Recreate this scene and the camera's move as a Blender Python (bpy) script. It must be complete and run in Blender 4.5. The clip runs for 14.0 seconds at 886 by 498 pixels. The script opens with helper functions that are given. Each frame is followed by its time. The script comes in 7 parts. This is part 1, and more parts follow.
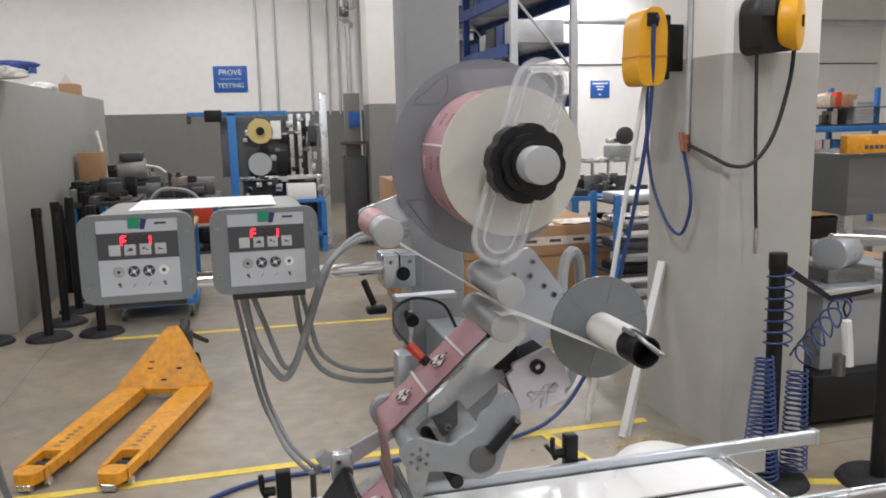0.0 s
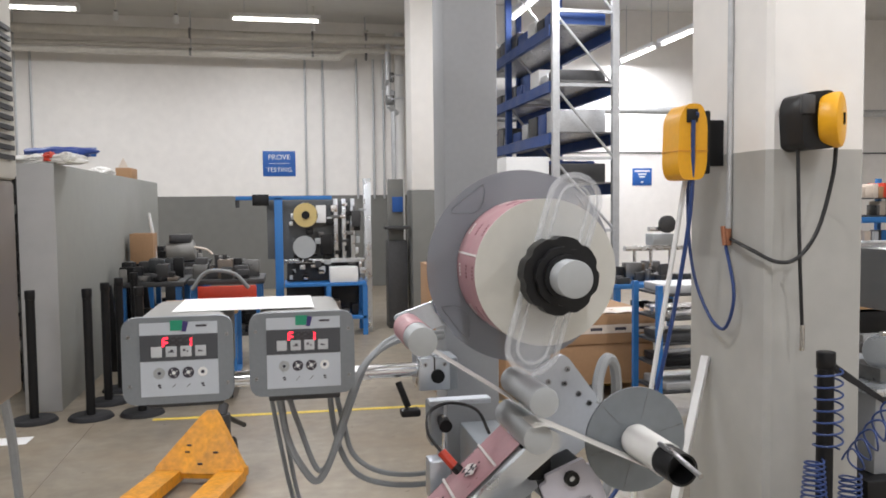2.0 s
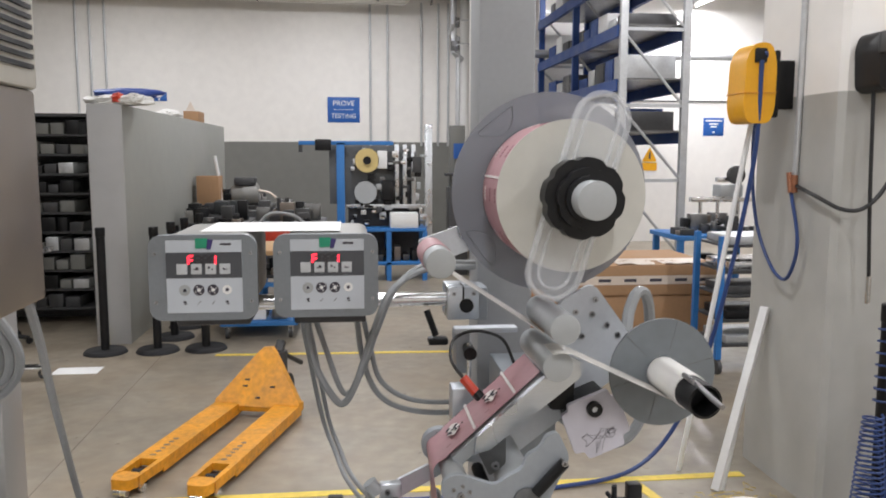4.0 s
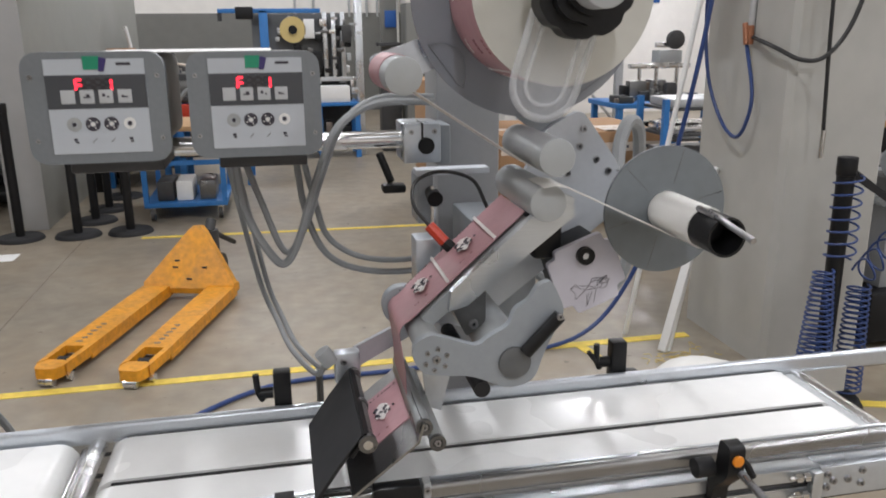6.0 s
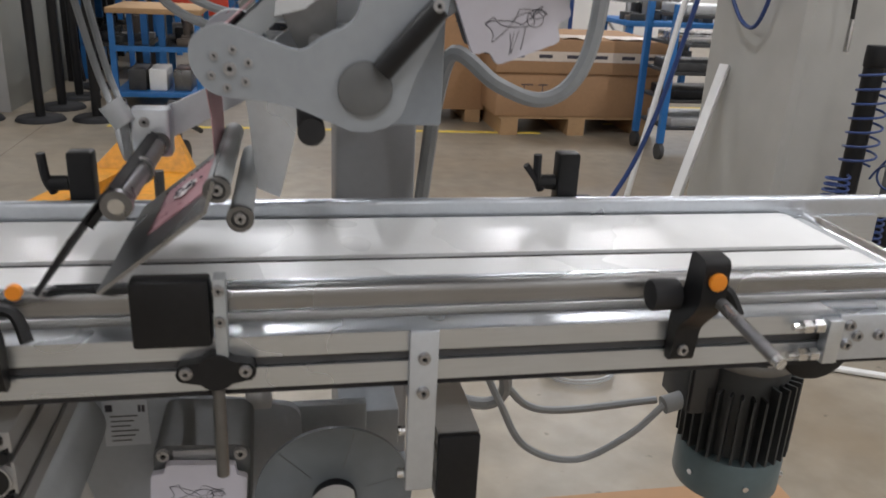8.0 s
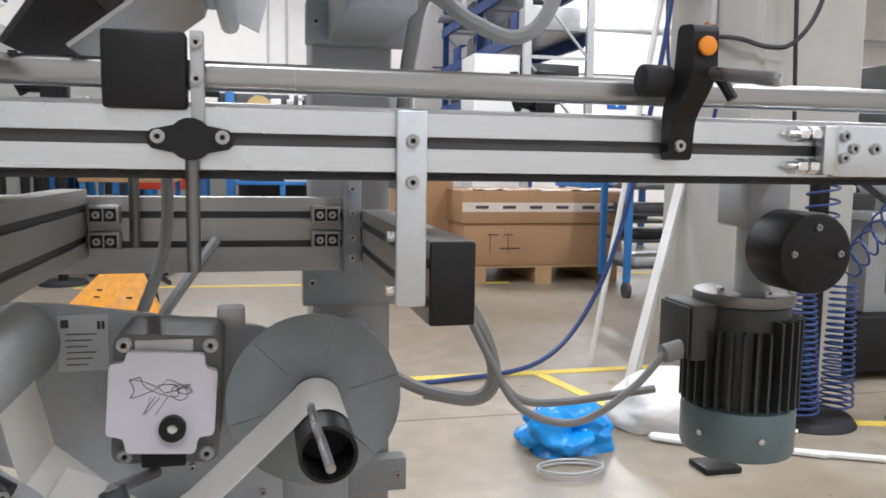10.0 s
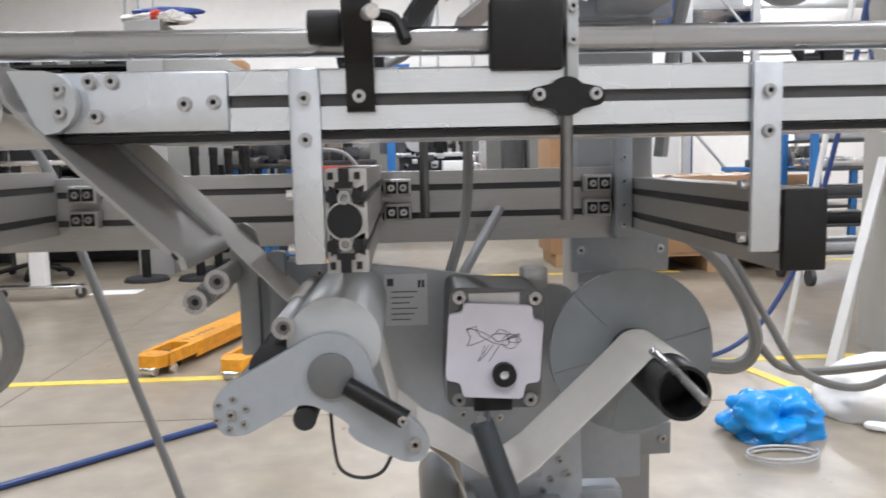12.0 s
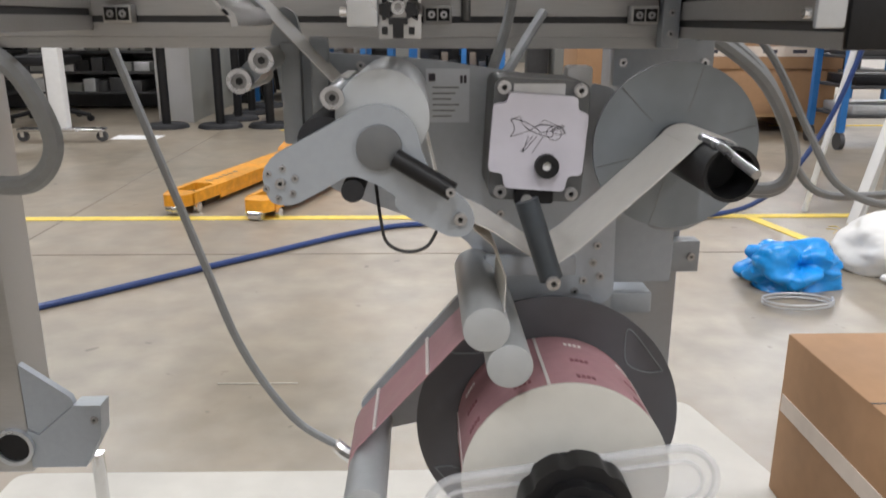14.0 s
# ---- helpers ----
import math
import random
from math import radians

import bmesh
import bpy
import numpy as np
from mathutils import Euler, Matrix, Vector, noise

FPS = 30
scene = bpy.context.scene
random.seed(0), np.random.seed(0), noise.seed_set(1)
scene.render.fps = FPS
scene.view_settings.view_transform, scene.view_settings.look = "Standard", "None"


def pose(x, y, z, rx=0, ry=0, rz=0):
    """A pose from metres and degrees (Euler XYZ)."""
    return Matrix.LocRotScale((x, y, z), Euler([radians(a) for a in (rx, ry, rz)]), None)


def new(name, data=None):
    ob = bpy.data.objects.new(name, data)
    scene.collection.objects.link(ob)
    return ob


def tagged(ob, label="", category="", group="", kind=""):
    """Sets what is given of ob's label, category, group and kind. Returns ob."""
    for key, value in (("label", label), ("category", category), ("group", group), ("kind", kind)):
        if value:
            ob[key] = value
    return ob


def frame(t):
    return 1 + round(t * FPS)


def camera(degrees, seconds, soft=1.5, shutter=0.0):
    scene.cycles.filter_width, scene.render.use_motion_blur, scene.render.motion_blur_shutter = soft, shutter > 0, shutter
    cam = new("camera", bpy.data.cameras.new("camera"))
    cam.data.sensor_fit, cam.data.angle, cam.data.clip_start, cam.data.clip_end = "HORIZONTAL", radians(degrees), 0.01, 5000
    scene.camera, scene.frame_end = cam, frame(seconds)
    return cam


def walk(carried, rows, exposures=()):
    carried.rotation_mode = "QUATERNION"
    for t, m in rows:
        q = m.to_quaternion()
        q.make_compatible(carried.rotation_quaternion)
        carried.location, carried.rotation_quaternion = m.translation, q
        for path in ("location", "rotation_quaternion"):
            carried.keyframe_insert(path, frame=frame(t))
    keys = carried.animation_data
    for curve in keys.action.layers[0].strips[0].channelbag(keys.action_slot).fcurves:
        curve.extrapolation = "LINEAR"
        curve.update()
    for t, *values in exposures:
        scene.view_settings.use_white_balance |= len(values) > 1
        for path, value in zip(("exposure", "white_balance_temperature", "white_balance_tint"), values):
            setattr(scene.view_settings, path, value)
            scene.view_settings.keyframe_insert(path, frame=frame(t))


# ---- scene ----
cam = camera(58.60, 14.0, soft=1.7, shutter=0.4)
# seconds, place, yaw, pitch, roll
ROWS = [
    (0, 0.003, -0.977, 1.568, -14.46, -9.19, 1.29),
    (0.5, -0.000, -0.986, 1.579, -13.04, -7.23, 1.63),
    (1, -0.002, -0.988, 1.591, -11.73, -5.67, 1.17),
    (1.5, 0.004, -0.990, 1.600, -10.88, -4.26, 0.83),
    (2, 0.011, -0.989, 1.607, -11.37, -3.20, 0.64),
    (2.2, 0.014, -0.990, 1.612, -11.41, -2.84, 0.55),
    (4.3, 0.077, -0.971, 1.553, -5.66, -7.98, 0.34),
    (4.5, 0.077, -0.942, 1.545, -5.30, -8.83, 0.64),
    (5, 0.075, -0.880, 1.522, -7.41, -11.16, 0.75),
    (5.5, 0.074, -0.821, 1.497, -9.74, -13.54, 0.81),
    (6, 0.062, -0.779, 1.466, -11.62, -15.41, 0.49),
    (6.5, 0.097, -0.722, 1.440, -12.26, -17.86, 0.28),
    (7, 0.161, -0.653, 1.398, -11.36, -20.07, -1.01),
    (7.5, 0.219, -0.577, 1.306, -10.59, -21.83, -2.11),
    (8, 0.250, -0.538, 1.196, -10.49, -20.13, -2.68),
    (8.5, 0.277, -0.537, 1.092, -10.62, -15.87, -2.53),
    (8.7, 0.275, -0.537, 1.042, -11.89, -13.99, -2.66),
    (10.8, 0.179, -0.594, 0.874, -13.27, -4.80, -0.63),
    (11, 0.158, -0.592, 0.868, -11.03, -5.11, 0.06),
    (11.5, 0.101, -0.590, 0.863, -6.94, -5.71, 1.17),
    (12, 0.071, -0.596, 0.862, -2.93, -6.46, 1.23),
    (12.5, 0.048, -0.601, 0.859, -0.50, -7.79, 1.21),
    (13, 0.046, -0.606, 0.844, -0.04, -10.34, 0.88),
    (13.5, 0.044, -0.607, 0.817, -1.04, -13.37, 0.31),
    (14, 0.044, -0.608, 0.792, -1.48, -16.25, -0.16),
]
walk(cam, [(t, pose(x, y, z, 90 + pitch, roll, yaw)) for t, x, y, z, yaw, pitch, roll in ROWS],
     [(0, -0.25, 6500, 10), (1.5, -0.12, 6500, 10), (5.0, -0.14, 6500, 10), (6.0, -0.28, 6450, 10), (6.5, -0.34, 6400, 10), (7.5, -0.46, 6450, 10), (8.2, -0.42, 6450, 10),
      (8.7, -0.15, 6400, 10), (11.0, 0.30, 6200, 10), (13.0, 0.37, 6300, 10), (14.0, 0.15, 6420, 10)])


# ---------- light ----------
world = bpy.data.worlds.new("world")
scene.world = world
world.use_nodes = True
wn = world.node_tree.nodes
wn["Background"].inputs["Color"].default_value = (0.9, 0.95, 1.0, 1)
wn["Background"].inputs["Strength"].default_value = 0.15


# ---------- materials ----------
def material(name, color, rough=0.5, metal=0.0, vary=0.12, grain=40.0, stain=3.0, bump=0.05, spec=0.5, stretch=None):
    """A surface with fine grain and larger stains, both in metres."""
    m = bpy.data.materials.new(name)
    m.use_nodes = True
    nt = m.node_tree
    n, l = nt.nodes, nt.links
    b = n["Principled BSDF"]
    b.inputs["Metallic"].default_value = metal
    b.inputs["Specular IOR Level"].default_value = spec
    tc = n.new("ShaderNodeTexCoord")
    src = tc.outputs["Object"]
    if stretch:
        mp = n.new("ShaderNodeMapping")
        mp.inputs["Scale"].default_value = stretch
        l.new(src, mp.inputs["Vector"])
        src = mp.outputs["Vector"]
    a = n.new("ShaderNodeTexNoise")
    a.inputs["Scale"].default_value = grain
    a.inputs["Detail"].default_value = 4
    s = n.new("ShaderNodeTexNoise")
    s.inputs["Scale"].default_value = stain
    s.inputs["Detail"].default_value = 3
    l.new(src, a.inputs["Vector"])
    l.new(tc.outputs["Object"], s.inputs["Vector"])
    mix = n.new("ShaderNodeMath")
    mix.operation = "ADD"
    l.new(a.outputs["Fac"], mix.inputs[0])
    l.new(s.outputs["Fac"], mix.inputs[1])
    ramp = n.new("ShaderNodeMapRange")
    ramp.inputs["From Min"].default_value, ramp.inputs["From Max"].default_value = 0.6, 1.4
    ramp.inputs["To Min"].default_value, ramp.inputs["To Max"].default_value = 1 - vary, 1 + vary
    l.new(mix.outputs[0], ramp.inputs["Value"])
    hsv = n.new("ShaderNodeHueSaturation")
    hsv.inputs["Color"].default_value = (*color, 1)
    l.new(ramp.outputs["Result"], hsv.inputs["Value"])
    l.new(hsv.outputs["Color"], b.inputs["Base Color"])
    rr = n.new("ShaderNodeMapRange")
    rr.inputs["From Min"].default_value, rr.inputs["From Max"].default_value = 0.3, 0.7
    rr.inputs["To Min"].default_value, rr.inputs["To Max"].default_value = max(rough - 0.1, 0.02), min(rough + 0.1, 1)
    l.new(s.outputs["Fac"], rr.inputs["Value"])
    l.new(rr.outputs["Result"], b.inputs["Roughness"])
    if bump:
        bp = n.new("ShaderNodeBump")
        bp.inputs["Strength"].default_value = bump
        bp.inputs["Distance"].default_value = 0.002
        l.new(a.outputs["Fac"], bp.inputs["Height"])
        l.new(bp.outputs["Normal"], b.inputs["Normal"])
    return m


def glow(name, color, strength):
    m = bpy.data.materials.new(name)
    m.use_nodes = True
    b = m.node_tree.nodes["Principled BSDF"]
    b.inputs["Base Color"].default_value = (*color, 1)
    b.inputs["Emission Color"].default_value = (*color, 1)
    b.inputs["Emission Strength"].default_value = strength
    return m


def clear(name, color, rough, alpha, ior=1.45):
    """Thin clear plastic: partly see-through with a glossy skin."""
    m = bpy.data.materials.new(name)
    m.use_nodes = True
    b = m.node_tree.nodes["Principled BSDF"]
    b.inputs["Base Color"].default_value = (*color, 1)
    b.inputs["Roughness"].default_value = rough
    b.inputs["Alpha"].default_value = alpha
    b.inputs["IOR"].default_value = ior
    return m


def floor_material():
    m = material("concrete_floor", (0.315, 0.276, 0.218), 0.38, vary=0.2, grain=2.2, stain=0.45, bump=0.02)
    nt = m.node_tree
    n, l = nt.nodes, nt.links
    b = n["Principled BSDF"]
    tc = n.new("ShaderNodeTexCoord")
    v = n.new("ShaderNodeTexNoise")
    v.inputs["Scale"].default_value = 9.0
    v.inputs["Detail"].default_value = 8
    l.new(tc.outputs["Object"], v.inputs["Vector"])
    r = n.new("ShaderNodeMapRange")
    r.inputs["From Min"].default_value, r.inputs["From Max"].default_value = 0.35, 0.75
    r.inputs["To Min"].default_value, r.inputs["To Max"].default_value = 0.84, 1.15
    l.new(v.outputs["Fac"], r.inputs["Value"])
    old = b.inputs["Base Color"].links[0].from_socket
    h = n.new("ShaderNodeHueSaturation")
    l.new(old, h.inputs["Color"])
    l.new(r.outputs["Result"], h.inputs["Value"])
    # warm cloudy stains and small dark specks
    w = n.new("ShaderNodeTexNoise")
    w.inputs["Scale"].default_value = 1.3
    w.inputs["Detail"].default_value = 6
    w.inputs["Roughness"].default_value = 0.65
    l.new(tc.outputs["Object"], w.inputs["Vector"])
    wr = n.new("ShaderNodeMapRange")
    wr.inputs["From Min"].default_value, wr.inputs["From Max"].default_value = 0.42, 0.68
    wr.inputs["To Max"].default_value = 0.5
    l.new(w.outputs["Fac"], wr.inputs["Value"])
    mw = n.new("ShaderNodeMix")
    mw.data_type = "RGBA"
    mw.inputs[7].default_value = (0.27, 0.20, 0.125, 1)
    l.new(wr.outputs["Result"], mw.inputs[0])
    l.new(h.outputs["Color"], mw.inputs[6])
    k = n.new("ShaderNodeTexNoise")
    k.inputs["Scale"].default_value = 16.0
    k.inputs["Detail"].default_value = 2
    l.new(tc.outputs["Object"], k.inputs["Vector"])
    kr = n.new("ShaderNodeMapRange")
    kr.inputs["From Min"].default_value, kr.inputs["From Max"].default_value = 0.715, 0.75
    kr.inputs["To Max"].default_value = 0.55
    l.new(k.outputs["Fac"], kr.inputs["Value"])
    mk = n.new("ShaderNodeMix")
    mk.data_type = "RGBA"
    mk.inputs[7].default_value = (0.08, 0.065, 0.05, 1)
    l.new(kr.outputs["Result"], mk.inputs[0])
    l.new(mw.outputs[2], mk.inputs[6])
    l.new(mk.outputs[2], b.inputs["Base Color"])
    return m


FLOOR = floor_material()
WHITE_WALL = material("white_wall_paint", (0.86, 0.835, 0.80), 0.7, vary=0.05, grain=6, stain=0.5, bump=0.03)
GREY_WALL = material("grey_wall_paint", (0.185, 0.185, 0.172), 0.55, vary=0.08, grain=6, stain=0.6, bump=0.03)
COLUMN_GREY = material("grey_column_paint", (0.44, 0.435, 0.41), 0.5, vary=0.08, grain=8, stain=1.2, bump=0.04)
PARTITION = material("partition_panel", (0.31, 0.315, 0.29), 0.5, vary=0.05, grain=8, stain=0.8, bump=0.02)
# paler partition tone that carries the light on its end
LIT_END = material("lit_partition_tone", (0.43, 0.43, 0.43), 0.5, vary=0.06, grain=8, stain=1.2)
CEILING = material("ceiling_paint", (0.68, 0.67, 0.64), 0.8, vary=0.06, grain=3, stain=0.4)
YELLOW_LINE = material("yellow_floor_paint", (0.80, 0.60, 0.10), 0.6, vary=0.2, grain=25, stain=5)
PAINT = material("grey_machine_paint", (0.31, 0.335, 0.36), 0.42, vary=0.06, grain=120, stain=6, bump=0.03)
POST = material("grey_post_paint", (0.36, 0.37, 0.385), 0.5, vary=0.05, grain=90, stain=4, bump=0.03)
PLATE = material("anodised_plate", (0.60, 0.635, 0.68), 0.33, 0.75, vary=0.06, grain=150, stain=8)
ALU = material("aluminium_profile", (0.64, 0.67, 0.70), 0.30, 0.9, vary=0.06, grain=60, stain=6, stretch=(0.5, 8, 8))
# duller aluminium, darkened to carry the shade under the conveyor
SHADED_ALU = material("shaded_frame_aluminium", (0.43, 0.425, 0.415), 0.42, 0.6, vary=0.08, grain=60, stain=5, stretch=(0.5, 8, 8))
ROLLER = material("grey_roller", (0.43, 0.45, 0.46), 0.46, 0.25, vary=0.05, grain=80, stain=9)
STEEL = material("bright_steel", (0.72, 0.72, 0.72), 0.22, 1.0, vary=0.1, grain=90, stain=15)
DARK_STEEL = material("dark_steel", (0.2, 0.2, 0.2), 0.35, 0.9, vary=0.15, grain=90, stain=15)
BLACK = material("black_plastic", (0.011, 0.011, 0.012), 0.42, vary=0.25, grain=150, stain=12, spec=0.3)
BLACK_RUBBER = material("black_rubber", (0.014, 0.014, 0.016), 0.7, vary=0.25, grain=60, stain=6)
GUIDE = material("brushed_guide_steel", (0.34, 0.34, 0.34), 0.28, 0.9, vary=0.12, grain=30, stain=4, stretch=(0.3, 10, 10))
BELT = material("white_belt", (0.84, 0.84, 0.83), 0.28, vary=0.04, grain=30, stain=3, bump=0.02)
LABEL = material("pink_label_web", (0.47, 0.265, 0.285), 0.45, vary=0.08, grain=90, stain=20)
LABEL_EDGE = material("label_gap_white", (0.82, 0.78, 0.76), 0.5, vary=0.05)
LINER = material("backing_paper", (0.66, 0.64, 0.60), 0.5, vary=0.05, grain=70, stain=10)
CREAM = material("roll_side", (0.61, 0.60, 0.55), 0.55, vary=0.05, grain=50, stain=9)
CARD = material("drawing_card", (0.62, 0.60, 0.66), 0.7, vary=0.04, grain=60, stain=15)
INK = material("ink", (0.06, 0.055, 0.07), 0.7, vary=0.2)
CORE_WHITE = material("white_core", (0.82, 0.81, 0.78), 0.5, vary=0.04)
DISC = material("grey_disc", (0.19, 0.21, 0.228), 0.42, 0.2, vary=0.1, grain=40, stain=10)
CABLE = material("grey_cable", (0.27, 0.28, 0.285), 0.5, vary=0.1, grain=60, stain=9)
BLACK_CABLE = material("black_cable", (0.015, 0.015, 0.016), 0.5)
BLUE_HOSE = material("blue_hose", (0.026, 0.055, 0.18), 0.4, vary=0.12, grain=60)
ORANGE = material("orange_truck_paint", (0.72, 0.31, 0.02), 0.45, vary=0.32, grain=34, stain=7, bump=0.06)
ORANGE_KNOB = material("orange_button", (0.85, 0.28, 0.02), 0.4)
RED = material("red_plastic", (0.6, 0.05, 0.02), 0.4)
REEL_YELLOW = material("yellow_reel_plastic", (0.82, 0.40, 0.012), 0.38, vary=0.06, grain=50, stain=9)
BLUE = material("blue_frame_paint", (0.03, 0.17, 0.46), 0.45, vary=0.1, grain=40, stain=5)
RACK_BLUE = material("blue_rack_paint", (0.025, 0.07, 0.25), 0.5, vary=0.12, grain=20, stain=3)
SIGN_BLUE = material("blue_sign", (0.02, 0.11, 0.40), 0.5, vary=0.05)
VALVE = material("dull_brass_valve", (0.36, 0.15, 0.08), 0.4, 0.3, vary=0.2)
BOLT_STEEL = material("zinc_bolt_steel", (0.42, 0.42, 0.43), 0.3, 0.95, vary=0.15, grain=200, stain=30)
GALV = material("galvanised_steel", (0.55, 0.56, 0.57), 0.45, 0.6, vary=0.15, grain=40, stain=8)
CARTON = material("brown_cardboard", (0.40, 0.235, 0.125), 0.8, vary=0.08, grain=40, stain=4)
TAPE = material("printed_tape", (0.72, 0.62, 0.53), 0.4, vary=0.1, grain=30)
PALLET = material("pallet_wood", (0.46, 0.29, 0.15), 0.8, vary=0.2, grain=25, stain=5, stretch=(1, 12, 12))
BAG_BLUE = material("blue_plastic_bag", (0.01, 0.27, 0.72), 0.3, vary=0.1, grain=20, stain=9)
BLUE_BAG = material("dark_blue_bag", (0.03, 0.07, 0.30), 0.35, vary=0.1, grain=20, stain=9)
BAG_WHITE = material("white_foam_film", (0.80, 0.79, 0.76), 0.5, vary=0.05, grain=20, stain=6)
WHITE_PLASTIC = material("white_plastic", (0.80, 0.80, 0.79), 0.4, vary=0.04)
PAPER = material("white_paper", (0.86, 0.86, 0.85), 0.7, vary=0.03)
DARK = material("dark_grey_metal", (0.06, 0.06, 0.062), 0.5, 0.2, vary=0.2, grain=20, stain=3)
MOTOR = material("black_motor_casting", (0.045, 0.049, 0.052), 0.5, 0.2, vary=0.2, grain=60, stain=10)
MOTOR_CAP = material("teal_motor_cover", (0.12, 0.165, 0.18), 0.4, 0.3, vary=0.1, grain=60)
CABINET = material("bronze_grey_cabinet", (0.20, 0.165, 0.135), 0.35, 0.35, vary=0.1, grain=10, stain=2)
CABINET_TOP = material("beige_vent_panel", (0.55, 0.53, 0.47), 0.5, vary=0.05)
FASCIA = material("grey_box_fascia", (0.235, 0.255, 0.275), 0.45, 0.25, vary=0.08, grain=150, stain=12)
BOX_SIDE = material("beige_box_side", (0.27, 0.265, 0.25), 0.5, vary=0.05)
PANEL_LIGHT = material("light_keypad", (0.55, 0.59, 0.64), 0.4, vary=0.03)
PANEL_DARK = material("dark_keypad", (0.07, 0.075, 0.085), 0.35, vary=0.05)
KEY = material("grey_key", (0.56, 0.58, 0.60), 0.4, vary=0.05)
GREEN = material("green_mark", (0.02, 0.30, 0.17), 0.4)
VIOLET = material("violet_mark", (0.05, 0.035, 0.16), 0.4)
LED = glow("red_led", (1.0, 0.025, 0.05), 3.0)
LED_OFF = material("unlit_led", (0.045, 0.04, 0.045), 0.4)
TUBE = glow("fluorescent_tube", (1.0, 0.97, 0.92), 9.0)
CLEAR = clear("clear_acrylic", (0.80, 0.82, 0.85), 0.10, 0.20)
CLEAR_EDGE = clear("clear_acrylic_edge", (0.78, 0.80, 0.83), 0.04, 0.30, 1.6)
PIPE_CREAM = material("cream_pipe_paint", (0.62, 0.595, 0.54), 0.5, vary=0.12, grain=12, stain=2)
HANDLE = material("dark_blue_grey_grip", (0.03, 0.038, 0.046), 0.45, vary=0.2, grain=90, stain=12)
LABEL_DARK = material("dark_red_print", (0.26, 0.10, 0.12), 0.45, vary=0.15, grain=90, stain=20)
DARK_FLANGE = material("dark_grey_flange", (0.085, 0.088, 0.098), 0.42, vary=0.1, grain=40, stain=10)
BLUE_PLATE = material("blue_grey_enamel", (0.42, 0.455, 0.50), 0.42, 0.1, vary=0.06, grain=120, stain=7)
PEEL = material("dull_peel_steel", (0.30, 0.295, 0.285), 0.40, 0.45, vary=0.12, grain=30, stain=8, stretch=(1, 8, 1))
PALE = material("pale_enamelled_plate", (0.62, 0.655, 0.70), 0.4, 0.1, vary=0.05, grain=120, stain=8)
MID = material("mid_grey_disc", (0.14, 0.146, 0.15), 0.45, 0.2, vary=0.08, grain=80, stain=20)
SMOKE = clear("smoked_flange", (0.27, 0.29, 0.33), 0.25, 0.72)


# ---------- builders ----------
ORIGIN = {}


def thing(name, label, category, at=(0, 0, 0), group="", kind=""):
    ob = new(name)
    ob.empty_display_size = 0.05
    ob.location = at
    ORIGIN[ob.name] = Vector(at)
    return tagged(ob, label, category, group, kind)


def finish(name, bm, mat, offset, angle=35):
    me = bpy.data.meshes.new(name)
    bmesh.ops.translate(bm, verts=bm.verts, vec=-offset)
    bmesh.ops.recalc_face_normals(bm, faces=bm.faces)
    bm.to_mesh(me)
    bm.free()
    me.materials.append(mat)
    me.polygons.foreach_set("use_smooth", [True] * len(me.polygons))
    me.set_sharp_from_angle(angle=radians(angle))
    return me


def part(name, bm, mat, parent, label="", angle=35):
    """One mesh under a thing or a part; the bmesh is in world places."""
    off = ORIGIN[parent.name]
    ob = new(name, finish(name, bm, mat, off, angle))
    ob.parent = parent
    ORIGIN[ob.name] = off
    return tagged(ob, label)


def solo(name, bm, mat, label, category, at=(0, 0, 0), group="", kind="", angle=35):
    """A thing that is one mesh."""
    ob = new(name, finish(name, bm, mat, Vector(at), angle))
    ob.location = at
    ORIGIN[ob.name] = Vector(at)
    return tagged(ob, label, category, group, kind)


def box(x0, x1, y0, y1, z0, z1, bevel=0.0, bm=None, turn=None):
    bm = bm or bmesh.new()
    r = bmesh.ops.create_cube(bm, size=1.0)
    vs = r["verts"]
    m = Matrix.Translation(((x0 + x1) / 2, (y0 + y1) / 2, (z0 + z1) / 2)) @ Matrix.Diagonal((x1 - x0, y1 - y0, z1 - z0, 1))
    bmesh.ops.transform(bm, matrix=m, verts=vs)
    if bevel:
        es = list({e for v in vs for e in v.link_edges})
        out = bmesh.ops.bevel(bm, geom=es, offset=bevel, segments=2, affect="EDGES", profile=0.5)
        vs = list({v for f in out["faces"] for v in f.verts} | {v for v in vs if v.is_valid})
    if turn:
        bmesh.ops.transform(bm, matrix=turn, verts=vs)
    return bm


def cyl(p0, p1, r, seg=24, bm=None, r1=None, bevel=0.0):
    bm = bm or bmesh.new()
    a, b = Vector(p0), Vector(p1)
    d = b - a
    q = d.to_track_quat("Z", "Y").to_matrix().to_4x4()
    m = Matrix.Translation((a + b) / 2) @ q
    res = bmesh.ops.create_cone(bm, cap_ends=True, segments=seg, radius1=r, radius2=r if r1 is None else r1, depth=d.length, matrix=m)
    if bevel:
        es = [e for e in {e for v in res["verts"] for e in v.link_edges} if any(len(f.verts) > 4 for f in e.link_faces)]
        bmesh.ops.bevel(bm, geom=es, offset=bevel, segments=2, affect="EDGES", profile=0.5)
    return bm


